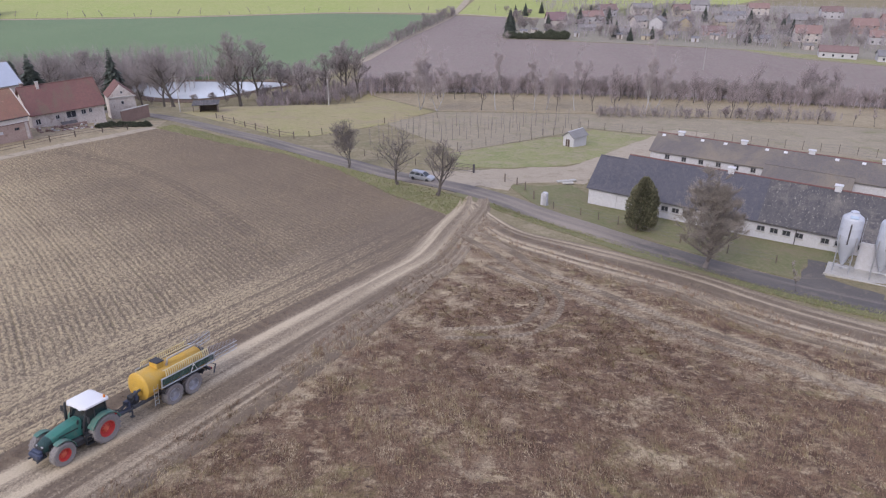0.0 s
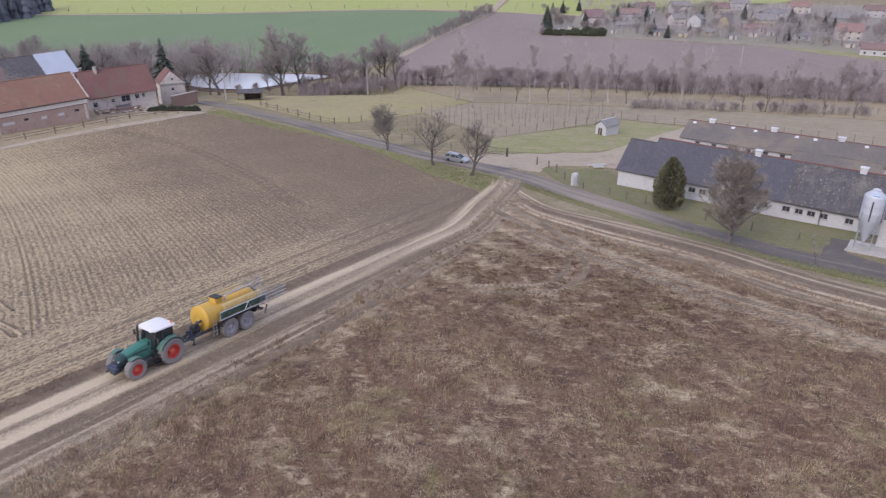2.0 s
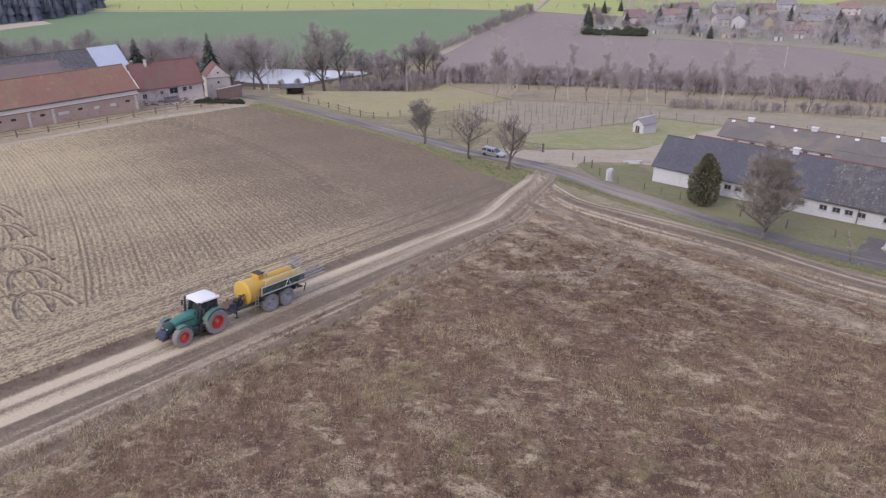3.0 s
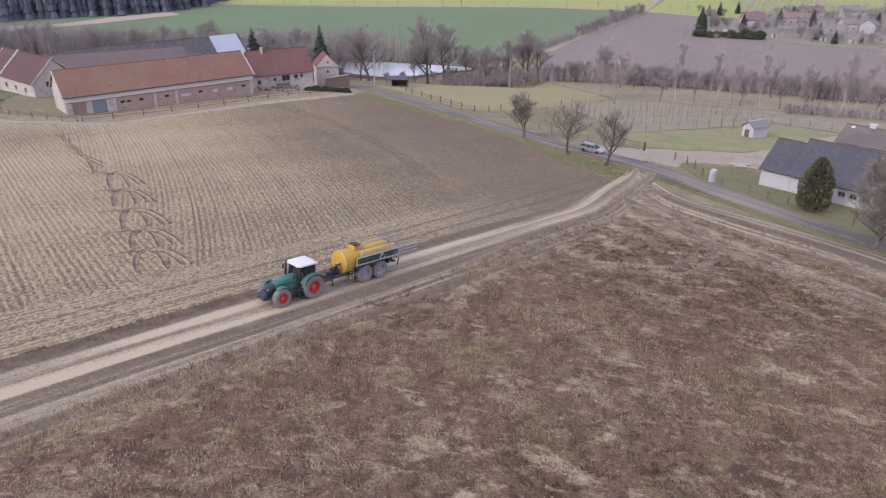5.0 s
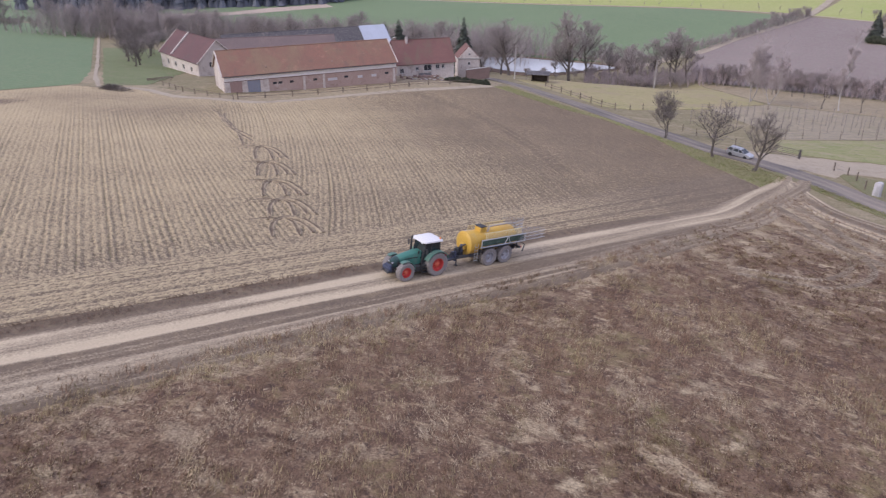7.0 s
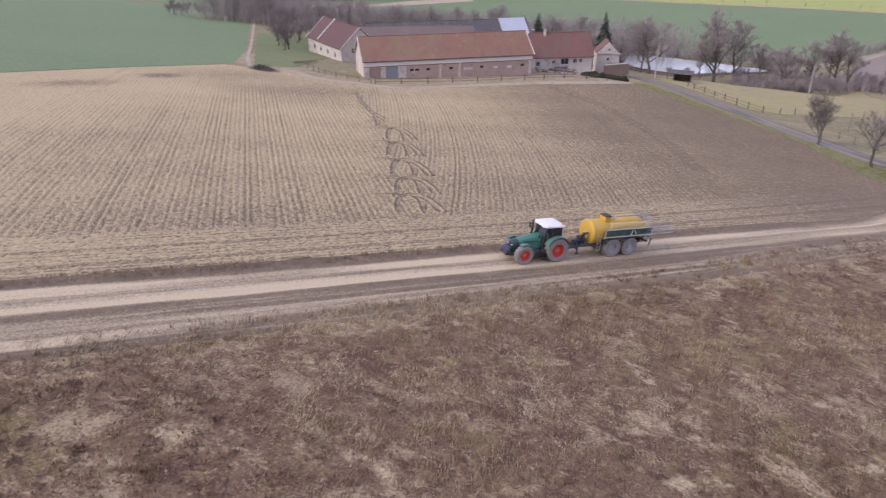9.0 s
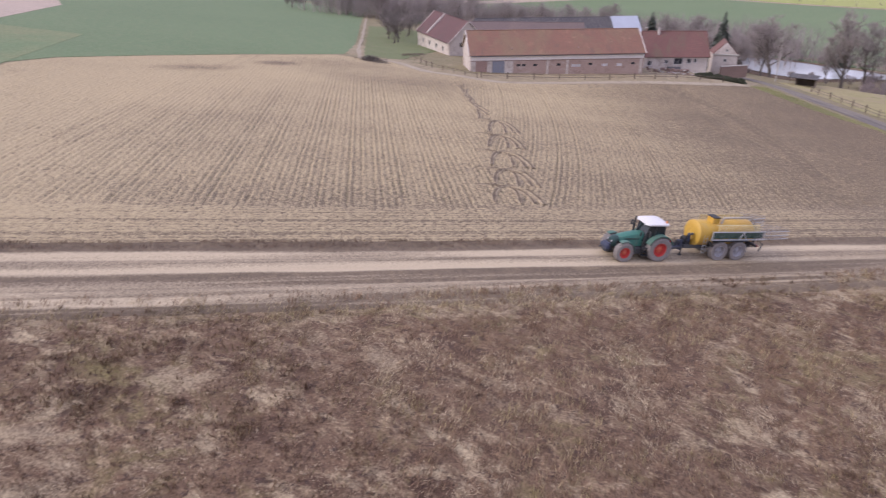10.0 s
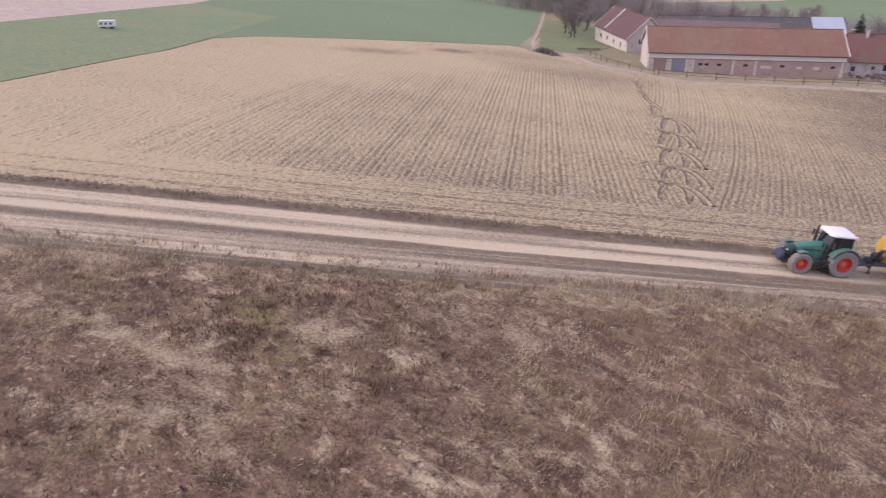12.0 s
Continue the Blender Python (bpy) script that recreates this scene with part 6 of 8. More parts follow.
def pole(x, y, h, label):
    p = thing("utility_pole", Matrix.Translation(ground_at(x, y)), label, "pole", "utility poles")
    part("mast", Shape().tube([(0, 0, -0.4), (0, 0, h)], [0.17, 0.11], 8), m_concrete, p)
    part("cross_arm", Shape().box((0, 0, h - 0.4), (2.0, 0.12, 0.14)), m_wood, p)
    for k in (-0.85, 0, 0.85):
        part("insulator", Shape().lathe([(0.05, 0), (0.07, 0.08), (0.03, 0.22)], Matrix.Translation((k, 0, h - 0.34)), 8), m_frame, p)
    return p


pole(-34.4, 208.5, 8.4, "pale utility pole with a cross arm on the meadow edge")
pole(103.0, 286.0, 9.0, "slim lamp pole standing in the far field")
pole(-71.0, 187.5, 9.5, "pale utility pole where the lane bends by the pond")

# ---- tractor and slurry tanker ----
m_green_paint = material("dark_green_tractor_paint", [(0.048, 0.195, 0.15), (0.04, 0.165, 0.13), (0.055, 0.185, 0.145)], scale=3.0, fine=20, rough=0.42, spec=0.4, patches=[((0.15, 0.19, 0.15), 1.6, 0.52, 0.8, 0.4, (1, 1, 1))])
m_dust_green = material("dusty_green_guard_paint", [(0.09, 0.2, 0.16), (0.07, 0.175, 0.14), (0.11, 0.2, 0.165)], scale=3.0, fine=20, rough=0.6, patches=[((0.22, 0.21, 0.175), 2.0, 0.5, 0.75, 0.4, (1, 1, 1))])
m_black = plain("black_plastic", (0.045, 0.046, 0.05), rough=0.6)
m_grey_metal = plain("grey_cast_metal", (0.10, 0.105, 0.115), rough=0.6, metal=0.2, vary=0.2)
m_tyre = material("dusty_tyre_rubber", [(0.21, 0.195, 0.19), (0.25, 0.23, 0.22), (0.29, 0.265, 0.25)], scale=8, fine=8, rough=0.95, bump=0.2)
m_redrim = plain("red_wheel_rim", (0.6, 0.07, 0.06), rough=0.45, vary=0.15)
m_orange_hub = plain("orange_red_hub", (0.72, 0.17, 0.1), rough=0.5)
m_roofwhite = plain("white_cab_roof", (0.80, 0.79, 0.79), rough=0.4, vary=0.05)
m_cabglass = plain("tinted_cab_glass", (0.02, 0.03, 0.035), rough=0.06, spec=0.7, vary=0.1)
m_nose = plain("dark_nose_paint", (0.03, 0.075, 0.07), rough=0.45, vary=0.3)
m_lamp = plain("clear_lamp_glass", (0.7, 0.72, 0.75), rough=0.15)
m_orange = plain("orange_lamp_glass", (0.8, 0.25, 0.03), rough=0.3)
m_blue_weight = plain("blue_grey_front_weight", (0.07, 0.085, 0.14), rough=0.55, vary=0.2)
m_yellow = material("yellow_tank_paint", [(0.62, 0.38, 0.06), (0.55, 0.325, 0.05), (0.58, 0.36, 0.075)], scale=3.0, fine=20, rough=0.45, spec=0.4, patches=[((0.5, 0.36, 0.14), 1.1, 0.5, 0.78, 0.5, (1, 1, 0.6)), ((0.36, 0.25, 0.1), 2.2, 0.6, 0.78, 0.4, (1.5, 1, 0.4))])
m_yellow_dirty = plain("dusty_yellow_hose", (0.74, 0.63, 0.36), rough=0.6, vary=0.15)
m_greyrim = plain("grey_wheel_rim", (0.46, 0.46, 0.49), rough=0.5, metal=0.3)
m_frame_green = plain("grey_green_boom_steel", (0.19, 0.235, 0.215), rough=0.5, metal=0.3, vary=0.2)
m_panel_green = plain("dark_green_panel_paint", (0.08, 0.155, 0.12), rough=0.5, vary=0.25)
m_galv = plain("galvanised_boom_tube", (0.58, 0.6, 0.61), rough=0.4, metal=0.5)
m_pale_pipe = plain("dusty_beige_pipe", (0.56, 0.5, 0.42), rough=0.6, vary=0.2)
m_red_lamp = plain("red_tail_lamp", (0.45, 0.02, 0.02), rough=0.3)


def wheel(parent, x, y, r, width, rim_mat, hub_mat, lugs=20, deep=0.62):
    """A farm wheel on a cross axle: the tyre with its lugs, and the dished rim and hub as pieces of it. Its outside faces away from y=0."""
    out = 1 if y > 0 else -1
    m = Matrix.Translation((x, y, r)) @ Matrix.Rotation(-out * math.pi / 2, 4, "X")
    ri, w = r * deep, width / 2
    s = Shape().lathe([(ri, -w * 0.85), (r * 0.86, -w), (r * 0.95, -w * 0.82), (r * 0.965, 0), (r * 0.95, w * 0.82), (r * 0.86, w), (ri, w * 0.85), (ri * 0.97, 0)], m, 36, cap=False)
    for k in range(lugs):
        for side in (-1, 1):
            a = 2 * math.pi * (k + 0.25 * side) / lugs
            c = m @ Matrix.Rotation(a, 4, "Z") @ pose(r * 0.965, 0, side * w * 0.47, 0, 0, 0) @ pose(0, 0, 0, side * 38, 0, 0)
            b = Shape().box((0, 0, 0), (r * 0.075, r * 0.07, w * 1.12))
            s.add([c @ Vector(p) for p in b.v], b.f)
    tyre = part("wheel", s, m_tyre, parent)
    d = Shape().lathe([(ri * 1.0, -w * 0.5), (ri * 1.03, w * 0.8), (ri * 0.95, w * 0.86), (ri * 0.88, w * 0.55), (ri * 0.8, w * 0.15), (ri * 0.55, w * 0.05), (ri * 0.34, w * 0.3)], m, 28)
    part("rim", d, rim_mat, tyre)
    h = Shape().lathe([(ri * 0.36, w * 0.2), (ri * 0.34, w * 0.42), (ri * 0.2, w * 0.5), (ri * 0.17, w * 0.68), (ri * 0.05, w * 0.72)], m, 18)
    for k in range(8):
        a = 2 * math.pi * k / 8
        q = m @ Vector((ri * 0.45 * math.cos(a), ri * 0.45 * math.sin(a), w * 0.2))
        h.box(q[:], (0.06, 0.06, 0.06))
    part("hub", h, hub_mat, tyre)
    return tyre


def arch(cx, cz, r, a0, a1, y0, y1, thick=0.05, steps=9):
    """A mudguard: a curved strip round (cx, cz) between two angles in degrees."""
    s = Shape()
    rings = []
    for k in range(steps + 1):
        a = radians(a0 + (a1 - a0) * k / steps)
        c, d = math.cos(a), math.sin(a)
        rings.append([(cx + r * c, y0, cz + r * d), (cx + r * c, y1, cz + r * d), (cx + (r + thick) * c, y1, cz + (r + thick) * d), (cx + (r + thick) * c, y0, cz + (r + thick) * d)])
    return s.rings(rings)


def build_tractor(m):
    """Forward is local +x; the origin lies on the ground under the rear axle."""
    t = thing("tractor", m, "dark green tractor with white cab roof and red wheel rims", "tractor")
    for side in (1, -1):
        wheel(t, 0, side * 1.0, 1.02, 0.64, m_redrim, m_orange_hub, 20, 0.56)
        wheel(t, 3.05, side * 0.98, 0.79, 0.54, m_redrim, m_orange_hub, 18, 0.56)
    ch = Shape().box((1.5, 0, 0.85), (3.6, 0.55, 0.45), bevel=0.06).box((0, 0, 0.97), (0.9, 0.8, 0.6), bevel=0.08).box((3.05, 0, 0.75), (0.5, 1.5, 0.3), bevel=0.05)
    ch.tube([(0, -0.75, 0.97), (0, 0.75, 0.97)], 0.2, 10)
    part("chassis", ch, m_grey_metal, t)
    # bonnet, falling and narrowing to the nose
    rings = []
    for x, zt, hw, zb in ((1.15, 2.12, 0.50, 1.05), (1.7, 2.1, 0.50, 1.05), (2.4, 2.0, 0.48, 1.08), (3.1, 1.84, 0.45, 1.1), (3.6, 1.68, 0.41, 1.08), (3.85, 1.5, 0.34, 1.05)):
        rings.append([(x, -hw, zb), (x, -hw, zt - 0.28), (x, -hw * 0.8, zt - 0.08), (x, -hw * 0.4, zt), (x, hw * 0.4, zt), (x, hw * 0.8, zt - 0.08), (x, hw, zt - 0.28), (x, hw, zb)])
    hood = part("bonnet", Shape().rings(rings), m_green_paint, t, smooth=True)
    nose = []
    for x, zt, hw, zb in ((3.3, 1.79, 0.455, 1.09), (3.36, 1.772, 0.45, 1.09), (3.6, 1.695, 0.42, 1.07), (3.86, 1.515, 0.35, 1.04)):
        nose.append([(x, -hw, zb), (x, -hw, zt - 0.28), (x, -hw * 0.8, zt - 0.08), (x, -hw * 0.4, zt), (x, hw * 0.4, zt), (x, hw * 0.8, zt - 0.08), (x, hw, zt - 0.28), (x, hw, zb)])
    part("nose_cowl", Shape().rings(nose), m_nose, hood, "dark blue-black nose cowl", smooth=True)
    part("grille", Shape().rings([[(3.72, -0.36, 0.82), (3.72, 0.36, 0.82), (3.80, 0.36, 1.42), (3.80, -0.36, 1.42)], [(3.98, -0.28, 0.85), (3.98, 0.28, 0.85), (3.93, 0.28, 1.36), (3.93, -0.28, 1.36)]]), m_black, hood)
    for side in (1, -1):
        part("side_vent", Shape().box((3.0, side * 0.47, 1.33), (1.1, 0.05, 0.32), rz=-side * 3), m_black, hood)
        part("headlight", Shape().box((3.84, side * 0.24, 1.42), (0.08, 0.2, 0.12), ry=-20, bevel=0.03), m_greyrim, hood)
        part("bonnet_stripe", Shape().box((2.2, side * 0.495, 1.66), (1.3, 0.02, 0.07), rz=-side * 1.5), m_black, hood)
    # cab
    cabp = Shape()
    for (x0, y0), (x1, y1) in (((-0.45, 0.80), (-0.32, 0.80)), ((0.55, 0.84), (0.52, 0.82)), ((1.32, 0.66), (1.0, 0.72))):
        for side in (1, -1):
            cabp.tube([(x0, side * y0, 1.15), (x1, side * y1, 2.85)], 0.05, 6)
    cabp.box((0.42, 0, 1.12), (1.7, 1.5, 0.2), bevel=0.05)
    frame_ = part("cab_frame", cabp, m_black, t)
    for side in (1, -1):
        part("side_window", Shape().add([(-0.42, side * 0.80, 1.3), (0.53, side * 0.84, 1.22), (0.51, side * 0.82, 2.82), (-0.31, side * 0.80, 2.82)], [(0, 1, 2, 3)]), m_cabglass, frame_)
        part("door_glass", Shape().add([(0.57, side * 0.84, 1.12), (1.3, side * 0.67, 1.12), (1.0, side * 0.72, 2.82), (0.54, side * 0.82, 2.82)], [(0, 1, 2, 3)]), m_cabglass, frame_)
    part("windscreen", Shape().add([(1.33, -0.64, 1.5), (1.33, 0.64, 1.5), (1.01, 0.7, 2.82), (1.01, -0.7, 2.82)], [(0, 1, 2, 3)]), m_cabglass, frame_)
    part("rear_window", Shape().add([(-0.47, -0.76, 1.5), (-0.47, 0.76, 1.5), (-0.33, 0.78, 2.82), (-0.33, -0.78, 2.82)], [(0, 1, 2, 3)]), m_cabglass, frame_)
    part("seat", Shape().box((0.05, 0, 1.55), (0.5, 0.5, 0.14), bevel=0.04).box((-0.2, 0, 1.95), (0.14, 0.48, 0.75), ry=-8, bevel=0.04), m_black, t)
    part("steering_column", Shape().tube([(0.95, 0, 1.2), (0.7, 0, 1.9)], 0.04, 6).tube([(0.7 + 0.05 * math.cos(a), 0.2 * math.sin(a), 1.92 + 0.19 * math.cos(a)) for a in np.linspace(0, 6.28, 13)], 0.018, 5), m_black, t)
    rf = []
    for z, g in ((2.84, 0.1), (2.9, 0.0), (3.0, 0.02), (3.07, 0.16)):
        x0, x1, y = -0.62 + g, 1.36 - g, 0.98 - g
        rf.append([(x0, -y + 0.18, z), (x0 + 0.15, -y, z), (x1 - 0.2, -y + 0.04, z), (x1, -y + 0.3, z), (x1, y - 0.3, z), (x1 - 0.2, y - 0.04, z), (x0 + 0.15, y, z), (x0, y - 0.18, z)])
    roof = part("cab_roof", Shape().rings(rf), m_roofwhite, t, "white rounded cab roof", smooth=True)
    for side in (1, -1):
        part("work_lamp", Shape().box((1.33, side * 0.55, 2.88), (0.1, 0.24, 0.1), bevel=0.02), m_lamp, roof)
        part("rear_lamp", Shape().box((-0.6, side * 0.6, 2.88), (0.1, 0.2, 0.1), bevel=0.02), m_lamp, roof)
    part("beacon", Shape().lathe([(0.07, 3.05), (0.07, 3.2), (0.03, 3.25)], Matrix.Translation((-0.35, 0.75, 0)), 10), m_orange, roof)
    for side in (1, -1):
        part("mirror", Shape().tube([(1.2, side * 0.7, 2.5), (1.3, side * 1.25, 2.55)], 0.025, 5).box((1.3, side * 1.3, 2.35), (0.08, 0.22, 0.45), bevel=0.03), m_black, t)
        part("rear_mudguard", arch(0, 1.02, 1.1, 22, 158, side * 0.62, side * 1.3, 0.06, 12), m_dust_green, t, "dusty green rear mudguard")
        part("guard_side", Shape().rings([[(1.12 * math.cos(a), side * 0.62, 1.02 + 1.12 * math.sin(a)) for a in np.linspace(0.4, 2.74, 9)], [(1.12 * math.cos(a), side * 0.66, 1.02 + 1.12 * math.sin(a)) for a in np.linspace(0.4, 2.74, 9)]]), m_green_paint, t)
        part("tail_light", Shape().box((-0.75, side * 1.1, 1.75), (0.1, 0.3, 0.14), bevel=0.02), m_red_lamp, t)
        part("front_mudguard", arch(3.05, 0.79, 0.87, 62, 172, side * 0.74, side * 1.16, 0.04, 9), m_dust_green, t)
        part("step_ladder", Shape().box((1.15, side * 0.98, 0.5), (0.5, 0.3, 0.05)).box((1.15, side * 0.95, 0.78), (0.5, 0.3, 0.05)).box((1.12, side * 0.9, 1.06), (0.5, 0.3, 0.05)).box((0.9, side * 0.98, 0.78), (0.04, 0.2, 0.62)).box((1.4, side * 0.98, 0.78), (0.04, 0.2, 0.62)), m_black, t)
        part("fuel_tank", Shape().box((1.72, side * 0.62, 0.78), (0.75, 0.5, 0.55), bevel=0.1), m_black, t)
        part("hand_rail", Shape().tube([(1.36, side * 0.78, 1.25), (1.4, side * 0.8, 1.9), (1.25, side * 0.78, 2.3)], 0.018, 5), m_black, t)
    part("exhaust", Shape().tube([(1.45, -0.72, 1.3), (1.45, -0.74, 2.5), (1.42, -0.76, 2.95), (1.34, -0.78, 3.05)], [0.1, 0.1, 0.07, 0.07], 10), m_black, t)
    part("air_intake", Shape().tube([(1.5, 0.45, 1.9), (1.5, 0.5, 2.2)], [0.06, 0.06], 8), m_black, t)
    fl = Shape().box((4.0, 0, 0.68), (0.5, 0.5, 0.25), bevel=0.04)
    for side in (1, -1):
        fl.tube([(3.7, side * 0.35, 0.75), (4.4, side * 0.42, 0.7)], 0.06, 6)
    part("front_linkage", fl, m_grey_metal, t)
    part("front_weight", Shape().box((4.14, 0, 0.98), (0.36, 1.0, 0.36), bevel=0.08).box((4.05, 0, 1.2), (0.26, 0.8, 0.14), bevel=0.05), m_blue_weight, t, "blue-grey front ballast block")
    hl = Shape()
    for side in (1, -1):
        hl.tube([(-0.5, side * 0.3, 0.8), (-1.35, side * 0.42, 0.55)], 0.05, 6).tube([(-0.55, side * 0.35, 1.45), (-1.0, side * 0.4, 1.25), (-1.1, side * 0.42, 0.6)], 0.045, 6)
    hl.box((-0.75, 0, 0.5), (0.9, 0.16, 0.14), bevel=0.03).tube([(-0.5, 0, 1.45), (-1.3, 0, 1.3)], 0.05, 6)
    part("rear_linkage", hl, m_grey_metal, t)
    return t


def build_tanker(m):
    """Forward is local +x; the origin lies on the ground below the tractor's rear axle."""
    t = thing("slurry_tanker", m, "yellow slurry tanker with twin axles and folded hose boom", "trailer")
    r, cz = 1.02, 1.98
    axis = Matrix.Translation((-8.35, 0, cz)) @ Matrix.Rotation(math.pi / 2, 4, "Y")
    tank = part("tank", Shape().lathe([(0.3, -0.18), (0.7, -0.12), (0.94, -0.02), (r, 0.1), (r, 1.3), (r + 0.02, 1.32), (r + 0.02, 1.4), (r, 1.42), (r, 3.3), (r + 0.02, 3.32), (r + 0.02, 3.4), (r, 3.42), (r, 5.2), (r + 0.03, 5.22), (r + 0.03, 5.3), (0.97, 5.36), (0.7, 5.44), (0.3, 5.48)], axis, 36), m_yellow, t, "yellow cylindrical tank", smooth=True)
    part("front_hatch", Shape().lathe([(0.36, 0), (0.38, 0.05), (0.3, 0.09)], Matrix.Translation((-2.9, 0.1, 1.7)) @ Matrix.Rotation(math.pi / 2, 4, "Y"), 18), m_yellow, tank)
    part("filler_dome", Shape().box((-4.65, 0.1, 3.1), (0.66, 0.8, 0.5), bevel=0.06), m_yellow, tank, "square yellow filler dome on top")
    part("dome_lid", Shape().box((-4.65, 0.1, 3.38), (0.7, 0.85, 0.07), bevel=0.02), m_black, tank)
    ch = Shape()
    for side in (1, -1):
        ch.box((-5.4, side * 0.5, 0.98), (6.6, 0.16, 0.28), bevel=0.03)
        ch.tube([(-2.4, side * 0.5, 0.95), (-1.25, side * 0.06, 0.62)], 0.09, 6)
    for x in (-2.6, -4.2, -6.0, -8.0):
        ch.box((x, 0, 0.95), (0.16, 1.0, 0.2))
    part("chassis", ch, m_grey_metal, t)
    part("drawbar", Shape().box((-1.85, 0, 0.72), (1.4, 0.22, 0.22), ry=12, bevel=0.04).tube([(-1.1, 0, 0.6), (-0.95, 0, 0.6)], 0.1, 8), m_blue_weight, t)
    part("jack_stand", Shape().tube([(-2.1, 0.35, 1.1), (-2.1, 0.35, 0.25)], 0.06, 8).box((-2.1, 0.35, 0.22), (0.25, 0.25, 0.05)), m_grey_metal, t)
    part("pump", Shape().box((-2.55, 0, 1.3), (0.55, 0.7, 0.6), bevel=0.08).tube([(-2.4, 0.3, 1.4), (-2.2, 0.5, 1.9), (-2.75, 0.55, 2.1)], 0.09, 8), m_black, t)
    part("hydraulic_block", Shape().box((-2.25, -0.15, 1.0), (0.35, 0.5, 0.45), bevel=0.05).box((-1.95, 0.3, 1.05), (0.12, 0.12, 0.9)).box((-2.45, 0.42, 1.75), (0.2, 0.25, 0.7), bevel=0.04), m_blue_weight, t)
    part("hose_bundle", Shape().tube([(-0.6, 0.1, 1.3), (-1.3, 0.15, 1.05), (-2.3, 0.2, 1.35)], 0.04, 6).tube([(-0.6, -0.1, 1.3), (-1.4, -0.1, 0.98), (-2.3, -0.1, 1.25)], 0.04, 6).tube([(-0.55, 0.25, 1.2), (-1.5, 0.3, 1.0), (-2.4, 0.35, 1.5)], 0.03, 6), m_black, t)
    for x in (-5.05, -6.85):
        part("axle", Shape().tube([(x, -1.0, 0.83), (x, 1.0, 0.83)], 0.1, 8), m_grey_metal, t)
        for side in (1, -1):
            wheel(t, x, side * 1.05, 0.83, 0.6, m_greyrim, m_greyrim, 16, 0.58)
    for side in (1, -1):
        part("mudguard", Shape().box((-5.95, side * 1.05, 1.7), (3.6, 0.62, 0.06), bevel=0.02).box((-4.08, side * 1.05, 1.45), (0.06, 0.6, 0.4), ry=25).box((-7.8, side * 1.05, 1.45), (0.06, 0.6, 0.4), ry=-25), m_black, t)
        # the folded hose boom along the side
        bf = Shape()
        for z in (1.84, 2.5):
            bf.tube([(-3.95, side * 1.3, z), (-9.1, side * 1.3, z)], 0.055, 6)
        for x in (-3.98, -9.0):
            bf.tube([(x, side * 1.3, 1.84), (x, side * 1.3, 2.5)], 0.055, 6)
        bf.tube([(-3.95, side * 1.18, 1.78), (-9.1, side * 1.18, 1.78)], 0.04, 6)
        boom = part("boom", bf, m_galv, t, "galvanised folded spreading boom")
        bd = Shape()
        for k in range(7):
            x = -4.0 - k * 0.84
            bd.tube([(x, side * 1.3, 1.84), (x, side * 1.3, 2.5)], 0.03, 5)
            if k < 6:
                bd.tube([(x, side * 1.3, 1.84), (x - 0.42, side * 1.3, 2.5), (x - 0.84, side * 1.3, 1.84)], 0.022, 5)
        part("boom_lattice", bd, m_frame_green, boom)
        part("boom_panel", Shape().box((-6.5, side * 1.18, 2.17), (4.9, 0.06, 0.5)), m_panel_green, boom, "dark green boom side panel")
        for k in range(22):
            x = -4.4 - k * 0.19
            part("drop_hose", Shape().tube([(x, side * 1.3, 2.45), (x - 0.03, side * 1.29, 2.7), (x - 0.05, side * 1.22, 2.95), (x - 0.06, side * 1.1, 3.04)], 0.04, 5, cap=False), m_yellow_dirty, boom)
        part("hose_rail", Shape().tube([(-4.3, side * 1.12, 3.02), (-8.55, side * 1.12, 3.02)], 0.04, 6), m_yellow_dirty, boom)
        bt = Shape()
        for z in (1.84, 2.15, 2.48):
            bt.tube([(-9.1, side * 1.25, z), (-10.2, side * (1.25 + 0.1), z + 0.06), (-11.3, side * 1.45, z + 0.14)], 0.03, 5)
        part("boom_tip", bt, m_galv, boom)
        for k in range(20):
            x = -8.4 - k * 0.145
            part("tip_hose", Shape().tube([(x, side * 1.34, 1.85), (x - 0.05, side * 1.34, 2.6), (x - 0.02, side * (1.2 + 0.01 * k), 3.25 - 0.02 * k)], 0.017, 4, cap=False), m_greyrim, boom)
        part("work_triangle", Shape().tube([(-7.25, side * 1.37, 1.86), (-6.9, side * 1.37, 2.5), (-6.55, side * 1.37, 1.86)], 0.03, 5), m_roofwhite, boom)
    lad = Shape()
    for x in (-3.5, -3.85):
        lad.tube([(x, 1.05, 0.55), (x, 1.0, 2.1)], 0.025, 5)
    for k in range(5):
        lad.tube([(-3.5, 1.03, 0.65 + k * 0.3), (-3.85, 1.03, 0.65 + k * 0.3)], 0.02, 5)
    part("ladder", lad, m_galv, t)
    part("top_rail", Shape().tube([(-5.2, 0.45, 2.85), (-5.35, 0.45, 3.36), (-7.9, 0.45, 3.4), (-8.35, 0.5, 3.15), (-8.55, 0.7, 2.4), (-8.6, 0.8, 1.9)], 0.085, 8), m_pale_pipe, t, "pale pipe running over the tank")
    part("top_rail", Shape().tube([(-5.2, -0.35, 2.85), (-5.35, -0.35, 3.12), (-7.9, -0.35, 3.14), (-8.3, -0.4, 2.9)], 0.04, 8), m_yellow_dirty, t)
    part("distributor", Shape().lathe([(0.3, 0), (0.36, 0.1), (0.36, 0.35), (0.2, 0.45)], Matrix.Translation((-8.75, 0, 2.2)), 18), m_grey_metal, t)
    rr = Shape().box((-8.75, 0, 1.15), (0.2, 2.2, 0.2), bevel=0.03).box((-8.75, 0, 1.9), (0.14, 1.5, 0.12))
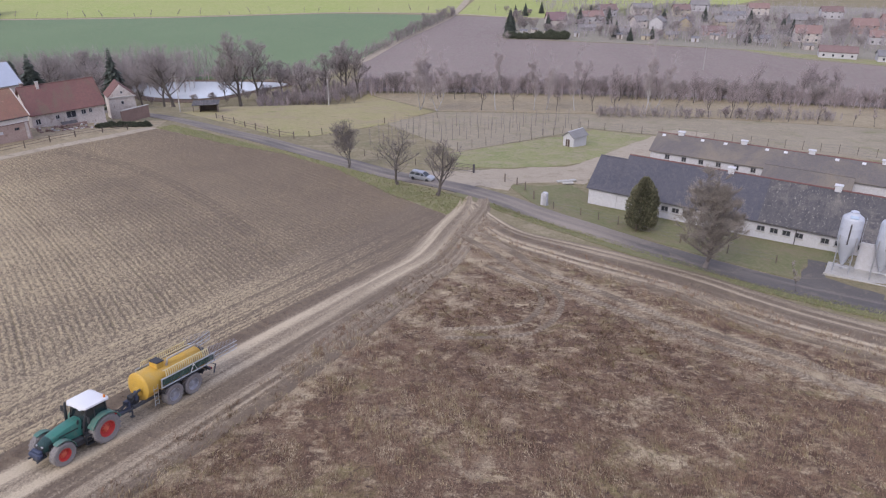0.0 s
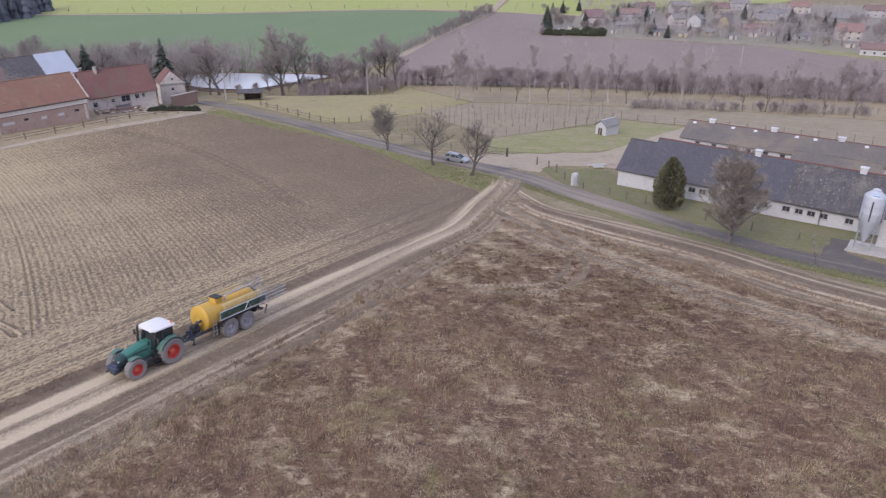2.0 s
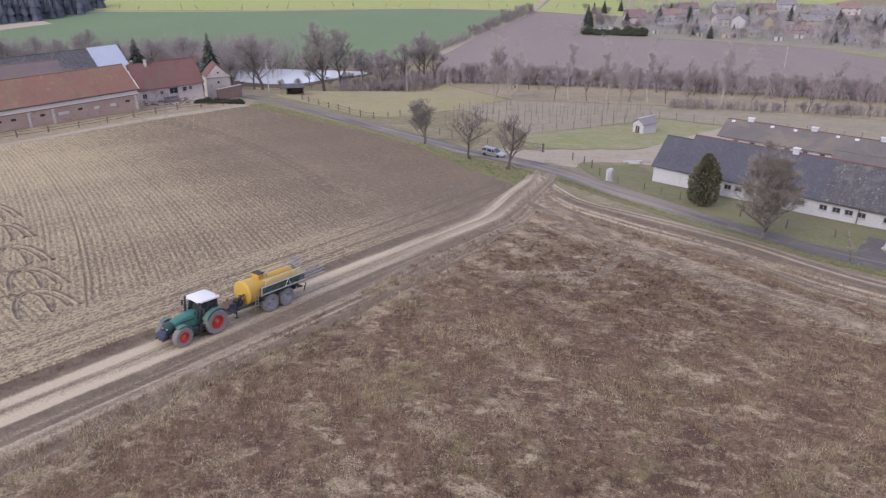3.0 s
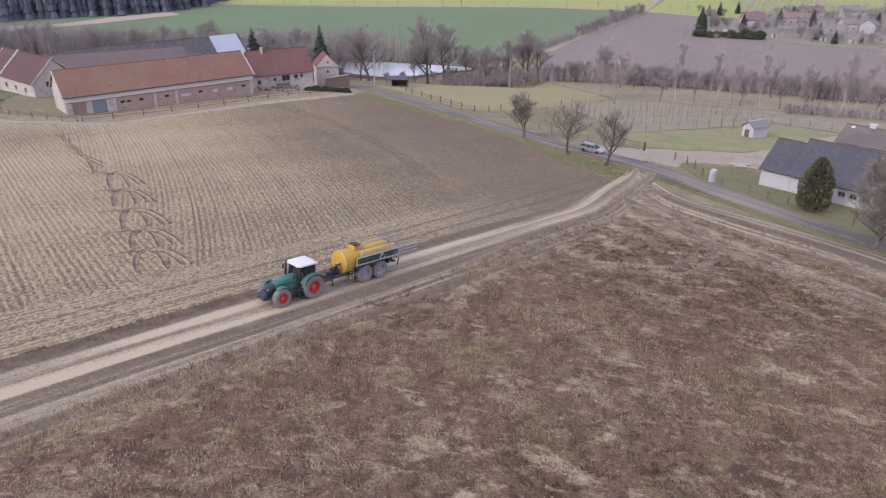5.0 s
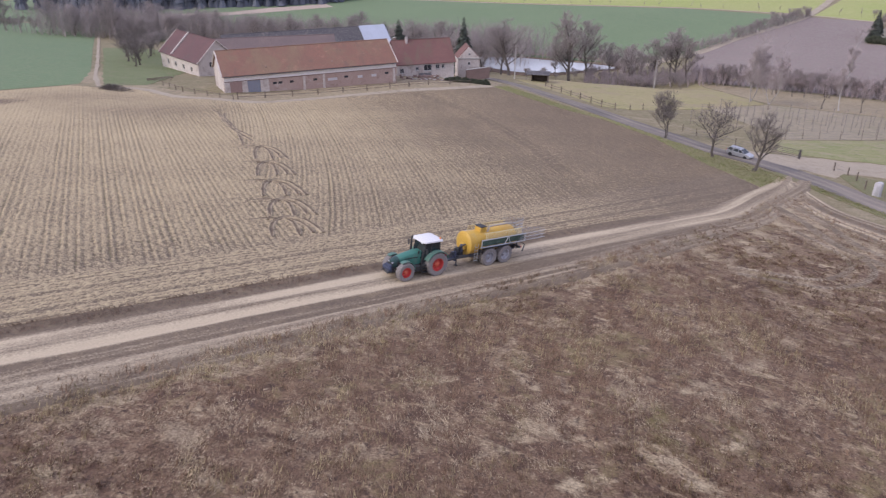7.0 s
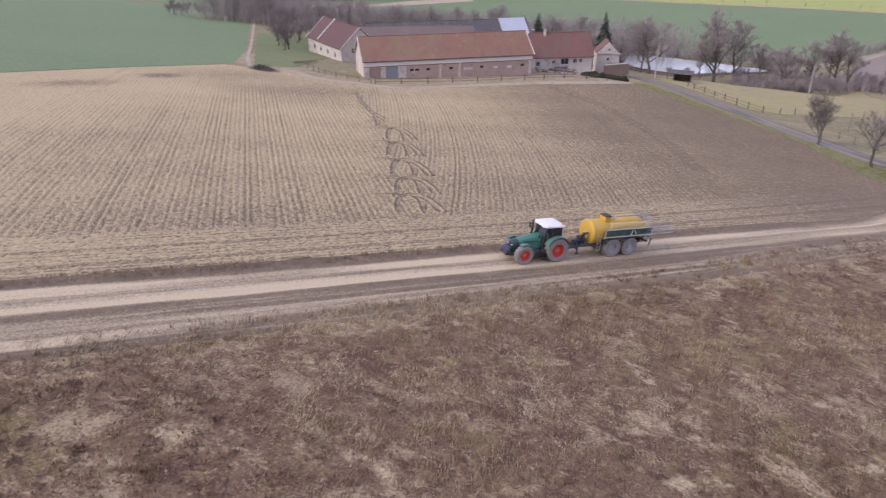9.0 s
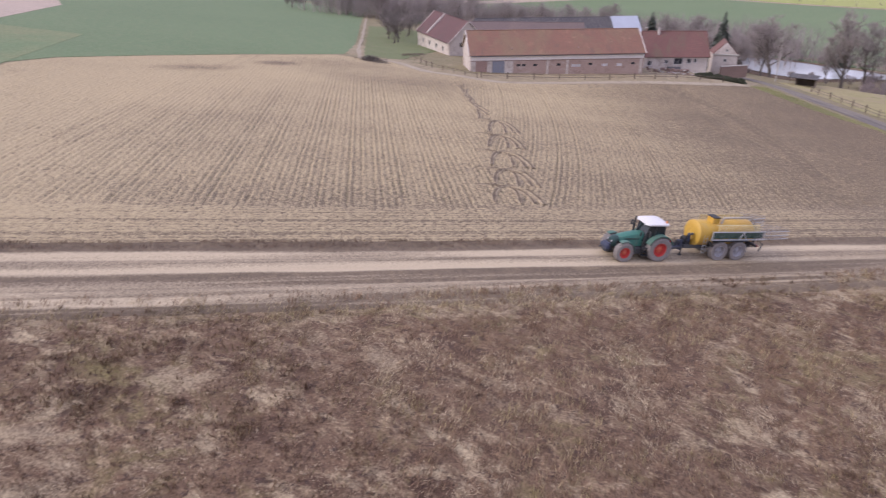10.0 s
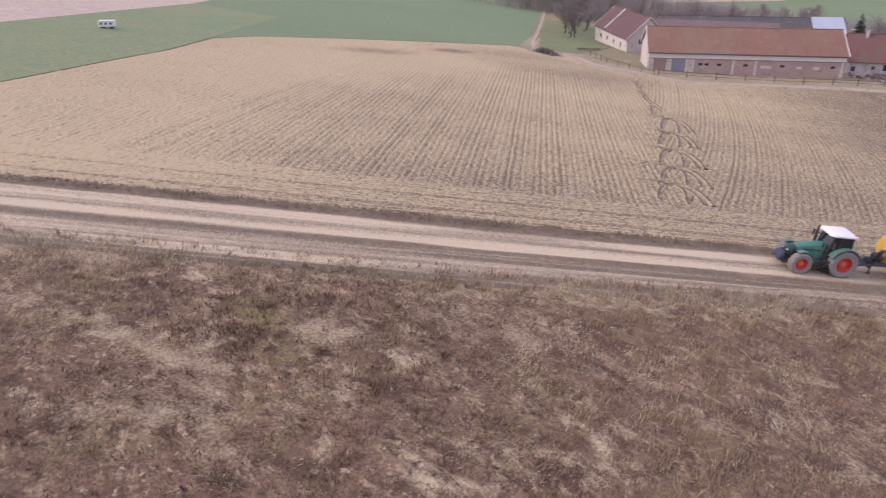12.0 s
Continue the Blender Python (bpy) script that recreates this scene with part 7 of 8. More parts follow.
    for side in (1, -1):
        rr.tube([(-8.7, side * 0.7, 0.9), (-8.75, side * 0.7, 2.2)], 0.06, 6).tube([(-8.7, side * 1.1, 1.7), (-9.2, side * 1.2, 1.4), (-9.0, side * 1.2, 0.75)], 0.06, 6)
    part("rear_frame", rr, m_grey_metal, t)
    for side in (1, -1):
        part("tail_lamp", Shape().box((-8.9, side * 0.95, 1.15), (0.06, 0.3, 0.14)), m_red_lamp, t)
    return t


UNIT_ALONG = 35.2
ux, uy = on_track(UNIT_ALONG, 0.85)
UNIT_TURN = math.degrees(math.atan2(TU[1], TU[0]))
slope = math.degrees(math.atan2(float(land(ux + 3 * TU[0], uy + 3 * TU[1]) - land(ux - 8 * TU[0], uy - 8 * TU[1])), 11.0))
UNIT = Matrix.Translation(ground_at(ux, uy, 0.11)) @ Matrix.Rotation(radians(UNIT_TURN), 4, "Z") @ Matrix.Rotation(radians(-slope), 4, "Y")
build_tractor(UNIT)
build_tanker(UNIT @ pose(-0.55, 0, 0))

# ---- parked estate car ----
m_silver = plain("silver_car_paint", (0.46, 0.47, 0.5), rough=0.3, metal=0.4, vary=0.06)


def build_car(m, paint, label, group=""):
    c = thing("car", m, label, "car", group)
    rings = []
    for x, zb, zt, hw in ((-2.18, 0.5, 0.78, 0.7), (-2.1, 0.32, 0.98, 0.82), (-1.5, 0.25, 0.95, 0.88), (0, 0.24, 0.93, 0.9), (0.9, 0.24, 0.93, 0.89), (1.6, 0.28, 0.86, 0.86), (2.05, 0.32, 0.74, 0.78), (2.2, 0.42, 0.62, 0.62)):
        rings.append([(x, -hw * 0.9, zb), (x, -hw, (zb + zt) / 2), (x, -hw * 0.93, zt), (x, hw * 0.93, zt), (x, hw, (zb + zt) / 2), (x, hw * 0.9, zb)])
    body = part("body", Shape().rings(rings), paint, c, smooth=True)
    top = []
    for z, x0, x1, hw in ((0.92, -2.08, 1.15, 0.82), (1.2, -1.98, 0.7, 0.74), (1.42, -1.75, 0.25, 0.64)):
        top.append([(x0, -hw, z), (x1, -hw * 0.93, z), (x1, hw * 0.93, z), (x0, hw, z)])
    part("window_band", Shape().rings(top), m_cabglass, body)
    part("roof", Shape().rings([[(-1.85, -0.66, 1.40), (0.32, -0.62, 1.40), (0.32, 0.62, 1.40), (-1.85, 0.66, 1.40)], [(-1.7, -0.56, 1.49), (0.05, -0.52, 1.49), (0.05, 0.52, 1.49), (-1.7, 0.56, 1.49)]]), paint, body)
    for side in (1, -1):
        for (x0, z0), (x1, z1) in (((-2.0, 0.93), (-1.78, 1.42)), ((-1.0, 0.93), (-0.95, 1.43)), ((0.05, 0.93), (-0.02, 1.43)), ((1.1, 0.93), (0.28, 1.42))):
            part("pillar", Shape().tube([(x0, side * 0.83, z0), (x1, side * 0.655, z1)], 0.045, 5), paint, body)
        for x in (-1.32, 1.35):
            w_ = Shape().lathe([(0.2, -0.1), (0.3, -0.11), (0.32, -0.06), (0.32, 0.06), (0.3, 0.11), (0.2, 0.1)], Matrix.Translation((x, side * 0.78, 0.32)) @ Matrix.Rotation(-side * math.pi / 2, 4, "X"), 20)
            tyre = part("wheel", w_, m_black, c)
            part("rim", Shape().lathe([(0.2, 0), (0.19, 0.1), (0.06, 0.08)], Matrix.Translation((x, side * 0.78, 0.32)) @ Matrix.Rotation(-side * math.pi / 2, 4, "X"), 14), m_greyrim, tyre)
        part("headlight", Shape().box((2.02, side * 0.6, 0.68), (0.25, 0.3, 0.14), rz=-side * 22, bevel=0.04), m_lamp, c)
        part("tail_light", Shape().box((-2.1, side * 0.68, 0.85), (0.12, 0.22, 0.3), bevel=0.03), m_red_lamp, c)
        part("mirror", Shape().box((0.75, side * 0.98, 0.98), (0.12, 0.2, 0.13), bevel=0.03), paint, c)
        part("roof_rail", Shape().tube([(-1.7, side * 0.58, 1.53), (0.0, side * 0.54, 1.53)], 0.02, 5), m_black, body)
    part("bumper", Shape().box((2.14, 0, 0.38), (0.16, 1.3, 0.18), bevel=0.05), m_black, c)
    part("plate", Shape().box((2.235, 0, 0.5), (0.02, 0.5, 0.11)), m_roofwhite, c)
    return c


build_car(pose(*ground_at(-4.0, 116.6, 0.1), 0, 3, -24), m_silver, "silver estate car parked on the verge by the trees")

# ---- loose things round the field ----
wagon = thing("white_wagon", pose(*ground_at(-125.3, 5.2, 0.05), 0, 0, 62) @ Matrix.Scale(0.74, 4), "small white box wagon standing in the green field", "wagon")
part("body", Shape().box((0, 0, 1.0), (3.2, 1.5, 1.15), bevel=0.06), m_roofwhite, wagon)
part("roof", Shape().box((0, 0, 1.62), (3.4, 1.7, 0.09), bevel=0.03), m_vent, wagon)
for x in (-1.0, 0.0, 1.0):
    w_ = part("window", Shape().box((x, -0.76, 1.1), (0.5, 0.05, 0.45)), m_steel, wagon)
    part("pane", Shape().box((x, -0.79, 1.1), (0.38, 0.03, 0.34)), m_glass, w_)
for x in (-0.9, 0.9):
    for y in (-0.6, 0.6):
        part("wheel", Shape().lathe([(0.12, -0.08), (0.28, -0.08), (0.28, 0.08), (0.12, 0.08)], Matrix.Translation((x, y, 0.28)) @ Matrix.Rotation(math.pi / 2, 4, "X"), 14), m_black, wagon)
part("drawbar", Shape().tube([(1.6, 0, 0.45), (2.9, 0, 0.3)], 0.05, 6), m_steel, wagon)

harrow = thing("farm_harrow", pose(*ground_at(-128.3, 109.0, 0.05), 0, 0, 55), "rusty dark farm harrow standing on the grass", "farm implement")
hf = Shape()
for y in (-0.9, 0, 0.9):
    hf.tube([(-2.8, y, 0.55), (2.8, y, 0.55)], 0.06, 5)
for x in (-2.6, -1.3, 0, 1.3, 2.6):
    hf.tube([(x, -0.95, 0.55), (x, 0.95, 0.55)], 0.05, 5)
part("frame", hf, m_wood, harrow)
for k in range(14):
    part("tine", Shape().tube([(-2.6 + 0.4 * k, 0.9 * ((k % 3) - 1), 0.55), (-2.65 + 0.4 * k, 0.9 * ((k % 3) - 1) - 0.1, 0.0)], 0.03, 4), m_wood, harrow)
heap = thing("brush_heap", Matrix.Translation(ground_at(-122.5, 91.0)), "dark heap of cut brush at the field corner", "brush heap")
rh = random.Random(9)
bs = Shape()
for k in range(620):
    a, q = rh.uniform(0, 6.28), rh.random()
    p = Vector((4.6 * q * math.cos(a), 2.4 * q * math.sin(a), rh.uniform(0, 1.3) * (1 - q)))
    e = p + Vector((rh.gauss(0, 0.9), rh.gauss(0, 0.9), rh.uniform(-0.1, 0.4)))
    bs.tube([p, e], [0.03, 0.012], 3, cap=False)
part("branches", bs, m_bark, heap)

# ---- village on the far slope ----
rv = random.Random(21)
WALLS = [plain("white_house_wall", (0.6, 0.58, 0.59), rough=0.9), m_plaster, plain("cream_house_wall", (0.55, 0.48, 0.36)), plain("yellow_house_wall", (0.5, 0.42, 0.29)), plain("grey_house_wall", (0.36, 0.35, 0.35)), plain("pink_house_wall", (0.5, 0.34, 0.3))]
# roof colours lightened and greyed: distance haze is painted in
HAZY_ROOFS = [plain("brown_red_village_roof", (0.27, 0.185, 0.172), rough=0.85, vary=0.2), plain("faded_red_village_roof", (0.34, 0.225, 0.2), rough=0.85, vary=0.2), plain("grey_village_roof", (0.26, 0.25, 0.26), rough=0.8, vary=0.2), plain("pale_grey_village_roof", (0.3, 0.28, 0.275), rough=0.85, vary=0.2), plain("maroon_roof", (0.25, 0.165, 0.17), rough=0.8)]


def village_house(x, y, w, d, h, rise, turn, wall, roof, label):
    w, d, h, rise = 0.86 * w, 0.86 * d, 0.86 * h, 0.78 * rise
    t = thing("village_house", pose(*ground_at(x, y, -0.3), 0, 0, turn), label, "house", "village houses")
    s = Shape().rings([[(-w / 2, yy, zz) for yy, zz in ((-d / 2, 0), (d / 2, 0), (d / 2, h), (0, h + rise), (-d / 2, h))], [(w / 2, yy, zz) for yy, zz in ((-d / 2, 0), (d / 2, 0), (d / 2, h), (0, h + rise), (-d / 2, h))]])
    part("wall", s, wall, t)
    ang = math.degrees(math.atan2(rise, d / 2))
    ln = math.hypot(rise, d / 2) + 0.5
    for side in (-1, 1):
        part("roof", Shape().box((0, side * (d / 4 + 0.1), h + rise / 2 + 0.02), (w + 0.8, ln, 0.16), rx=-side * ang), roof, t)
    chimney(t, w * 0.22, 0.6, h + rise - 0.6, 1.5, m_brick)
    n = max(2, int(w / 3.0))
    for floor in range(1 if h < 3.5 else 2):
        for i in range(n):
            px = -w / 2 + w * (i + 0.5) / n
            w_ = part("window", Shape().box((px, -d / 2 - 0.03, 1.5 + 2.4 * floor), (1.0, 0.1, 1.1)), m_frame, t)
            part("pane", Shape().box((px, -d / 2 - 0.07, 1.5 + 2.4 * floor), (0.8, 0.06, 0.9)), m_glass, w_)
    return t


HOUSES = [
    (169, 312, 17, 9, 3.4, 2.6, -22, 0, 0), (186, 303, 10, 8, 3.2, 2.4, -20, 0, 2), (60, 399, 12, 9, 4.5, 4.6, 5, 1, 4), (82, 416, 15, 9, 4.0, 3.4, 10, 0, 1), (113, 391, 8, 8, 5.0, 3.0, 60, 0, 3),
    (136, 372, 13, 8, 2.8, 2.6, -8, 5, 0), (167, 428, 14, 8, 3.0, 2.2, -5, 0, 2), (174, 352, 13, 10, 5.2, 4.0, -15, 1, 1), (214, 376, 13, 10, 5.2, 3.8, -12, 5, 1), (104, 395, 8, 7, 4.5, 3.0, 20, 1, 3),
    (126, 386, 9, 8, 5.0, 3.2, 70, 3, 2), (148, 392, 12, 9, 4.8, 3.2, 0, 2, 3), (192, 398, 14, 9, 4.8, 3.4, -10, 4, 3), (205, 344, 11, 9, 4.4, 3.2, -25, 0, 1), (228, 352, 12, 9, 4.6, 3.4, -20, 1, 0),
    (96, 440, 12, 9, 4.6, 3.4, 12, 0, 0), (118, 446, 13, 9, 4.8, 3.2, 5, 1, 3), (140, 440, 11, 8, 4.6, 3.2, -5, 2, 0), (158, 462, 12, 9, 4.6, 3.2, -8, 0, 3), (188, 446, 13, 9, 4.8, 3.2, -12, 1, 1), (224, 430, 13, 9, 4.8, 3.2, -15, 0, 0),
    (240, 395, 13, 9, 4.8, 3.4, -18, 5, 1), (250, 340, 13, 9, 4.4, 3.2, -28, 0, 0), (74, 384, 10, 6, 2.6, 1.6, 8, 4, 3), (200, 320, 8, 6, 2.6, 1.6, -22, 0, 2), (152, 350, 8, 6, 2.6, 1.6, -10, 0, 2), (90, 372, 9, 6, 2.5, 1.5, 5, 4, 3), (112, 362, 7, 5, 2.5, 1.5, 0, 2, 3), (260, 372, 12, 9, 4.6, 3.2, -22, 1, 0), (274, 330, 12, 9, 4.6, 3.2, -30, 0, 1),
]
TONES = ["white", "off-white", "cream", "yellow", "grey", "pink"]
ROOFN = ["brown-red tiled", "red tiled", "slate grey", "weathered grey", "maroon"]
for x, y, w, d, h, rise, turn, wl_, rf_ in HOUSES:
    village_house(x, y, w, d, h, rise, turn, WALLS[wl_], HAZY_ROOFS[rf_], f"{TONES[wl_]} village house with a {ROOFN[rf_]} roof")
for k in range(190):
    x = rv.uniform(34, 265)
    y = 362 - 0.33 * max(0, x - 60) + rv.uniform(0, 95)
    if any(math.hypot(x - q[0], y - q[1]) < 8 for q in HOUSES):
        continue
    kind = rv.choice([scrub[0], scrub[1], young[1], scrub[1], spruce[1], scrub[0]])
    con = kind is spruce[1]
    place_tree(kind, x, y, "dark garden spruce among the village houses" if con else "leafless garden tree among the village houses", scale=rv.uniform(0.45, 0.7) if con else rv.uniform(0.6, 1.1), turn=k, group="village conifers" if con else "village garden trees", name="garden_tree")
place_tree(spruce[1], 33, 372, "tall dark spruce at the village edge", scale=1.0, name="spruce", category="conifer")
place_tree(spruce[1], 55, 392, "dark spruce by the first village house", scale=0.6, name="spruce", category="conifer")
for k in range(18):
    f = 0.6 * k / 17
    place_tree(shrub_green[k % 2], 32 + 44 * f, 361 - 4 * f + rv.uniform(-2, 2), "dark garden hedge bush at the village edge", scale=rv.uniform(0.9, 1.7), turn=k, group="village hedge bushes", name="hedge_bush", category="shrub")
# garden ground lightened for the haze over the slope
m_hazy_garden = material("garden_grass", [(0.23, 0.225, 0.16), (0.28, 0.25, 0.2), (0.31, 0.27, 0.23)], scale=0.6, fine=6)
sheet("village_gardens", [(30, 360), (58, 353), (91, 345), (131, 331), (148, 311), (181, 293), (300, 262), (330, 330), (290, 470), (150, 500), (60, 430), (36, 410)], m_hazy_garden, "patchy green gardens of the village", "gardens", up=0.05)
sheet("village_meadow", [(132, 332), (149, 312), (181, 294), (240, 276), (240, 288), (186, 303), (152, 322)], m_lawn, "green strip below the village houses", "grass", up=0.08)
sheds = [(40, 372), (46, 376), (52, 371), (66, 366), (86, 360), (98, 356), (120, 350), (165, 330), (178, 322), (142, 362), (132, 358), (160, 340)]
for k, (x, y) in enumerate(sheds):
    g = thing("garden_shed", pose(*ground_at(x, y, -0.1), 0, 0, rv.uniform(-30, 30)), "pale little garden shed or glasshouse", "shed", "garden sheds")
    w = rv.uniform(2.4, 4.2)
    part("wall", Shape().box((0, 0, 1.1), (w, 2.6, 2.2)), WALLS[k % 3], g)
    part("roof", Shape().box((0, 0, 2.3), (w + 0.5, 3.1, 0.14), rx=8), HAZY_ROOFS[2 + k % 2], g)
    part("door", Shape().box((0.3, -1.33, 0.95), (0.8, 0.06, 1.8)), m_wood, g)

# ---- forest on the far hill: one mass of dark conifers, haze mixed into their blue ----
m_hazy_forest = material("far_forest", [(0.1, 0.112, 0.14), (0.112, 0.122, 0.15), (0.125, 0.13, 0.155)], scale=0.4, rough=0.95, island=0.3)
fs = Shape()
rf = random.Random(33)
for k in range(2600):
    f = 0.84 * rf.random()
    x, y = -405 + 135 * f + rf.uniform(-30, 30), 292 + 118 * f + rf.uniform(0, 70) - 8
    z, h, r = float(land(x, y)), rf.uniform(12, 18), rf.uniform(1.6, 2.4)
    for q in range(3):
        zb, rr_, hh = z + h * (0.0 + 0.28 * q), r * (1.25 - 0.3 * q), h * 0.46
        n_ = 7
        ring = [(x + rr_ * rf.uniform(0.75, 1.2) * math.cos(6.283 * i / n_ + q), y + rr_ * rf.uniform(0.75, 1.2) * math.sin(6.283 * i / n_ + q), zb + rf.uniform(-0.6, 0.6)) for i in range(n_)]
        fs.add(ring + [(x, y, zb + hh)], [(i, (i + 1) % n_, n_) for i in range(n_)])
    fs.tube([(x, y, z - 0.3), (x, y, z + h * 0.3)], 0.25, 4, cap=False)
tagged(new("conifer_forest", fs.mesh("conifer_forest", m_hazy_forest)), "dark conifer forest on the far hill, with haze in its blue colour", "forest", kind="stuff")


def thicket(name, count, at, low, high, mat, label, category, twigs=46, spread=1.5, thick=0.03):
    """One mass of leafless brush: slim stems with many rising twigs. at() gives each stem's place."""
    ws = Shape()
    for k in range(count):
        x, y = at()
        brush(ws, x, y, rf.uniform(low, high), twigs, spread, thick)
    return tagged(new(name, ws.mesh(name, mat)), label, category, kind="stuff")


def brush(ws, x, y, h, twigs, spread, thick):
    z = float(land(x, y))
    ws.tube([(x, y, z - 0.3), (x + rf.gauss(0, 0.4), y, z + h * 0.6)], [0.11, 0.04], 3, cap=False)
    for q in range(twigs):
        p = Vector((x + rf.gauss(0, 0.2), y + rf.gauss(0, 0.2), z + h * rf.uniform(0.12, 0.72)))
        e = p + Vector((rf.gauss(0, spread), rf.gauss(0, spread), h * rf.uniform(0.1, 0.42)))
        s_ = Vector((rf.gauss(0, 1), rf.gauss(0, 1), 0)).normalized() * thick
        ws.add([p - s_, p + s_, e], [(0, 1, 2)])


def farm_wood():
    f = rf.random()
    return -262 + 165 * f + rf.uniform(-12, 12), 182 + 74 * f + rf.uniform(-14, 26)


def far_hedge():
    f = rf.random()
    return -28 + 260 * f, 243 - 26 * max(0, f * 1.49 - 0.35) * 1.4 + rf.gauss(0, 2.2)


def village_brush():
    x = rf.uniform(60, 330)
    return x, 366 - 0.36 * max(0, x - 60) + 150 * rf.random() ** 1.2


def pond_brush():
    a = rf.uniform(0.3, 3.6)
    return -84 + rf.uniform(32, 46) * math.cos(a), 246 + rf.uniform(17, 26) * math.sin(a)


def meadow_brush():
    f = rf.random()
    return -58 + 34 * f + rf.gauss(0, 3), 222 + 24 * f + rf.gauss(0, 5)


thicket("bare_woodland", 2200, farm_wood, 7, 15, m_twig, "belt of leafless brown woodland behind the farm", "woodland")
thicket("far_hedge", 900, far_hedge, 4, 8.5, m_twig_red, "continuous leafless purplish-brown hedge before the far field", "hedge", spread=0.9)
# twigs of the village brush, with haze in their pale grey
m_hazy_twig = material("pale_grey_twigs", [(0.36, 0.325, 0.33), (0.43, 0.39, 0.395)], scale=3, rough=0.95, island=0.25)
thicket("village_brush", 3000, village_brush, 4, 9, m_hazy_twig, "leafless garden trees and brush all over the village slope", "brush", twigs=26, spread=1.5)
thicket("pond_brush", 320, pond_brush, 2.5, 8, m_twig_red, "leafless brown brush around the pond", "brush", spread=0.9)
thicket("meadow_brush", 260, meadow_brush, 2, 7, m_twig_red, "leafless brush at the meadow end", "brush", spread=0.8)
thicket("lane_hedge", 230, lambda: (lambda f: (-36 + 44 * f + rf.gauss(-2.5, 0.8), 302 + 140 * f))(rf.random()), 2, 6, m_twig, "leafless dark hedge along the far lane", "hedge", spread=0.9)
thicket("valley_thicket", 170, lambda: (62 + rf.uniform(-20, 48), 196 + rf.gauss(0, 1.5) - 0.12 * rf.uniform(0, 20)), 1.8, 4.2, m_twig, "low leafless brush on the valley grass", "brush", spread=0.5, thick=0.04)

# ---- dead weeds and grass, too many to count ----
m_weed = material("dead_weed_stems", [(0.225, 0.147, 0.1), (0.285, 0.196, 0.13), (0.16, 0.102, 0.073)], scale=0.5, rough=0.95, island=0.4)
m_strawblade = material("dead_straw_blades", [(0.44, 0.355, 0.24), (0.5, 0.405, 0.28), (0.37, 0.295, 0.2)], scale=0.5, rough=0.95, island=0.3)
m_olive = material("olive_dead_grass", [(0.27, 0.225, 0.115), (0.36, 0.29, 0.165), (0.43, 0.345, 0.215)], scale=0.4, rough=0.95, island=0.35)
m_edgeweed = material("dark_weed_stems", [(0.16, 0.11, 0.08), (0.2, 0.14, 0.1), (0.13, 0.088, 0.065)], scale=0.5, rough=0.95, island=0.5)
m_greenblade = material("verge_grass_blades", [(0.2, 0.225, 0.09), (0.26, 0.26, 0.12), (0.33, 0.29, 0.17)], scale=0.5, rough=0.95, island=0.35)


def blades(name, count, poly, mat, label, seed, tall, width, flat, accept, per=4, up=0.2, spread=0.12):
    """Tufts of slim blades over a patch of land; flat: how far they lie over. accept: chance by place."""
    rg_ = np.random.default_rng(seed)
    px, py = np.array(poly).T
    x = rg_.uniform(px.min(), px.max(), count)
    y = rg_.uniform(py.min(), py.max(), count)
    ok = inside(poly, x, y) & (rg_.random(count) < accept(x, y))
    x, y = x[ok], y[ok]
    n = len(x)
    x, y = np.repeat(x, per) + rg_.normal(0, spread, n * per), np.repeat(y, per) + rg_.normal(0, spread, n * per)
    # the lie of the blades drifts over the field
    lay = 2.2 + 1.6 * np.sin(x * 0.11 + 0.7) + 1.4 * np.sin(y * 0.13 + x * 0.05) + rg_.normal(0, 0.9, n * per)
    h = tall * rg_.uniform(0.5, 1.3, n * per)
    lean = h * flat * rg_.uniform(0.4, 1.5, n * per)
    z = land(x, y) + up
    w = width * rg_.uniform(0.6, 1.4, n * per)
    side = lay + 1.57 + rg_.normal(0, 0.4, n * per)
    sx, sy = np.cos(side) * w, np.sin(side) * w
    base_a = np.stack([x - sx, y - sy, z - 0.05], 1)
    base_b = np.stack([x + sx, y + sy, z - 0.05], 1)
    tip = np.stack([x + np.cos(lay) * lean, y + np.sin(lay) * lean, z + h], 1)
    verts = np.stack([base_a, base_b, tip], 1).reshape(-1, 3)
    me = bpy.data.meshes.new(name)
    me.vertices.add(len(verts))
    me.vertices.foreach_set("co", verts.astype(np.float32).ravel())
    me.loops.add(len(verts))
    me.loops.foreach_set("vertex_index", np.arange(len(verts), dtype=np.int32))
    me.polygons.add(len(verts) // 3)
    me.polygons.foreach_set("loop_start", np.arange(0, len(verts), 3, dtype=np.int32))
    me.update(calc_edges=True)
    me.materials.append(mat)
    return tagged(new(name, me), label, "weeds", kind="stuff")


def drift(x, y, f, seed):
    """A cheap smooth field between 0 and 1 over the land."""
    v = np.sin(x * f + seed) * np.sin(y * f * 1.3 + 2 * seed) + 0.6 * np.sin(x * f * 2.7 + y * f * 1.9 + seed) + 0.5 * np.sin(y * f * 3.3 - x * f * 2.2 + 3 * seed)
    return np.clip(0.5 + 0.33 * v, 0, 1)


def rows_drift(x, y, f, seed):
    """The same field drawn out along the old drill rows."""
    along_, across_ = 0.62 * x - 0.785 * y, 0.785 * x + 0.62 * y
    return drift(along_ * 0.42, across_ * 1.15, f, seed)


def near(x, y):
    return np.clip(1.3 - np.hypot(x + 5, y - 25) / 70, 0.15, 1)


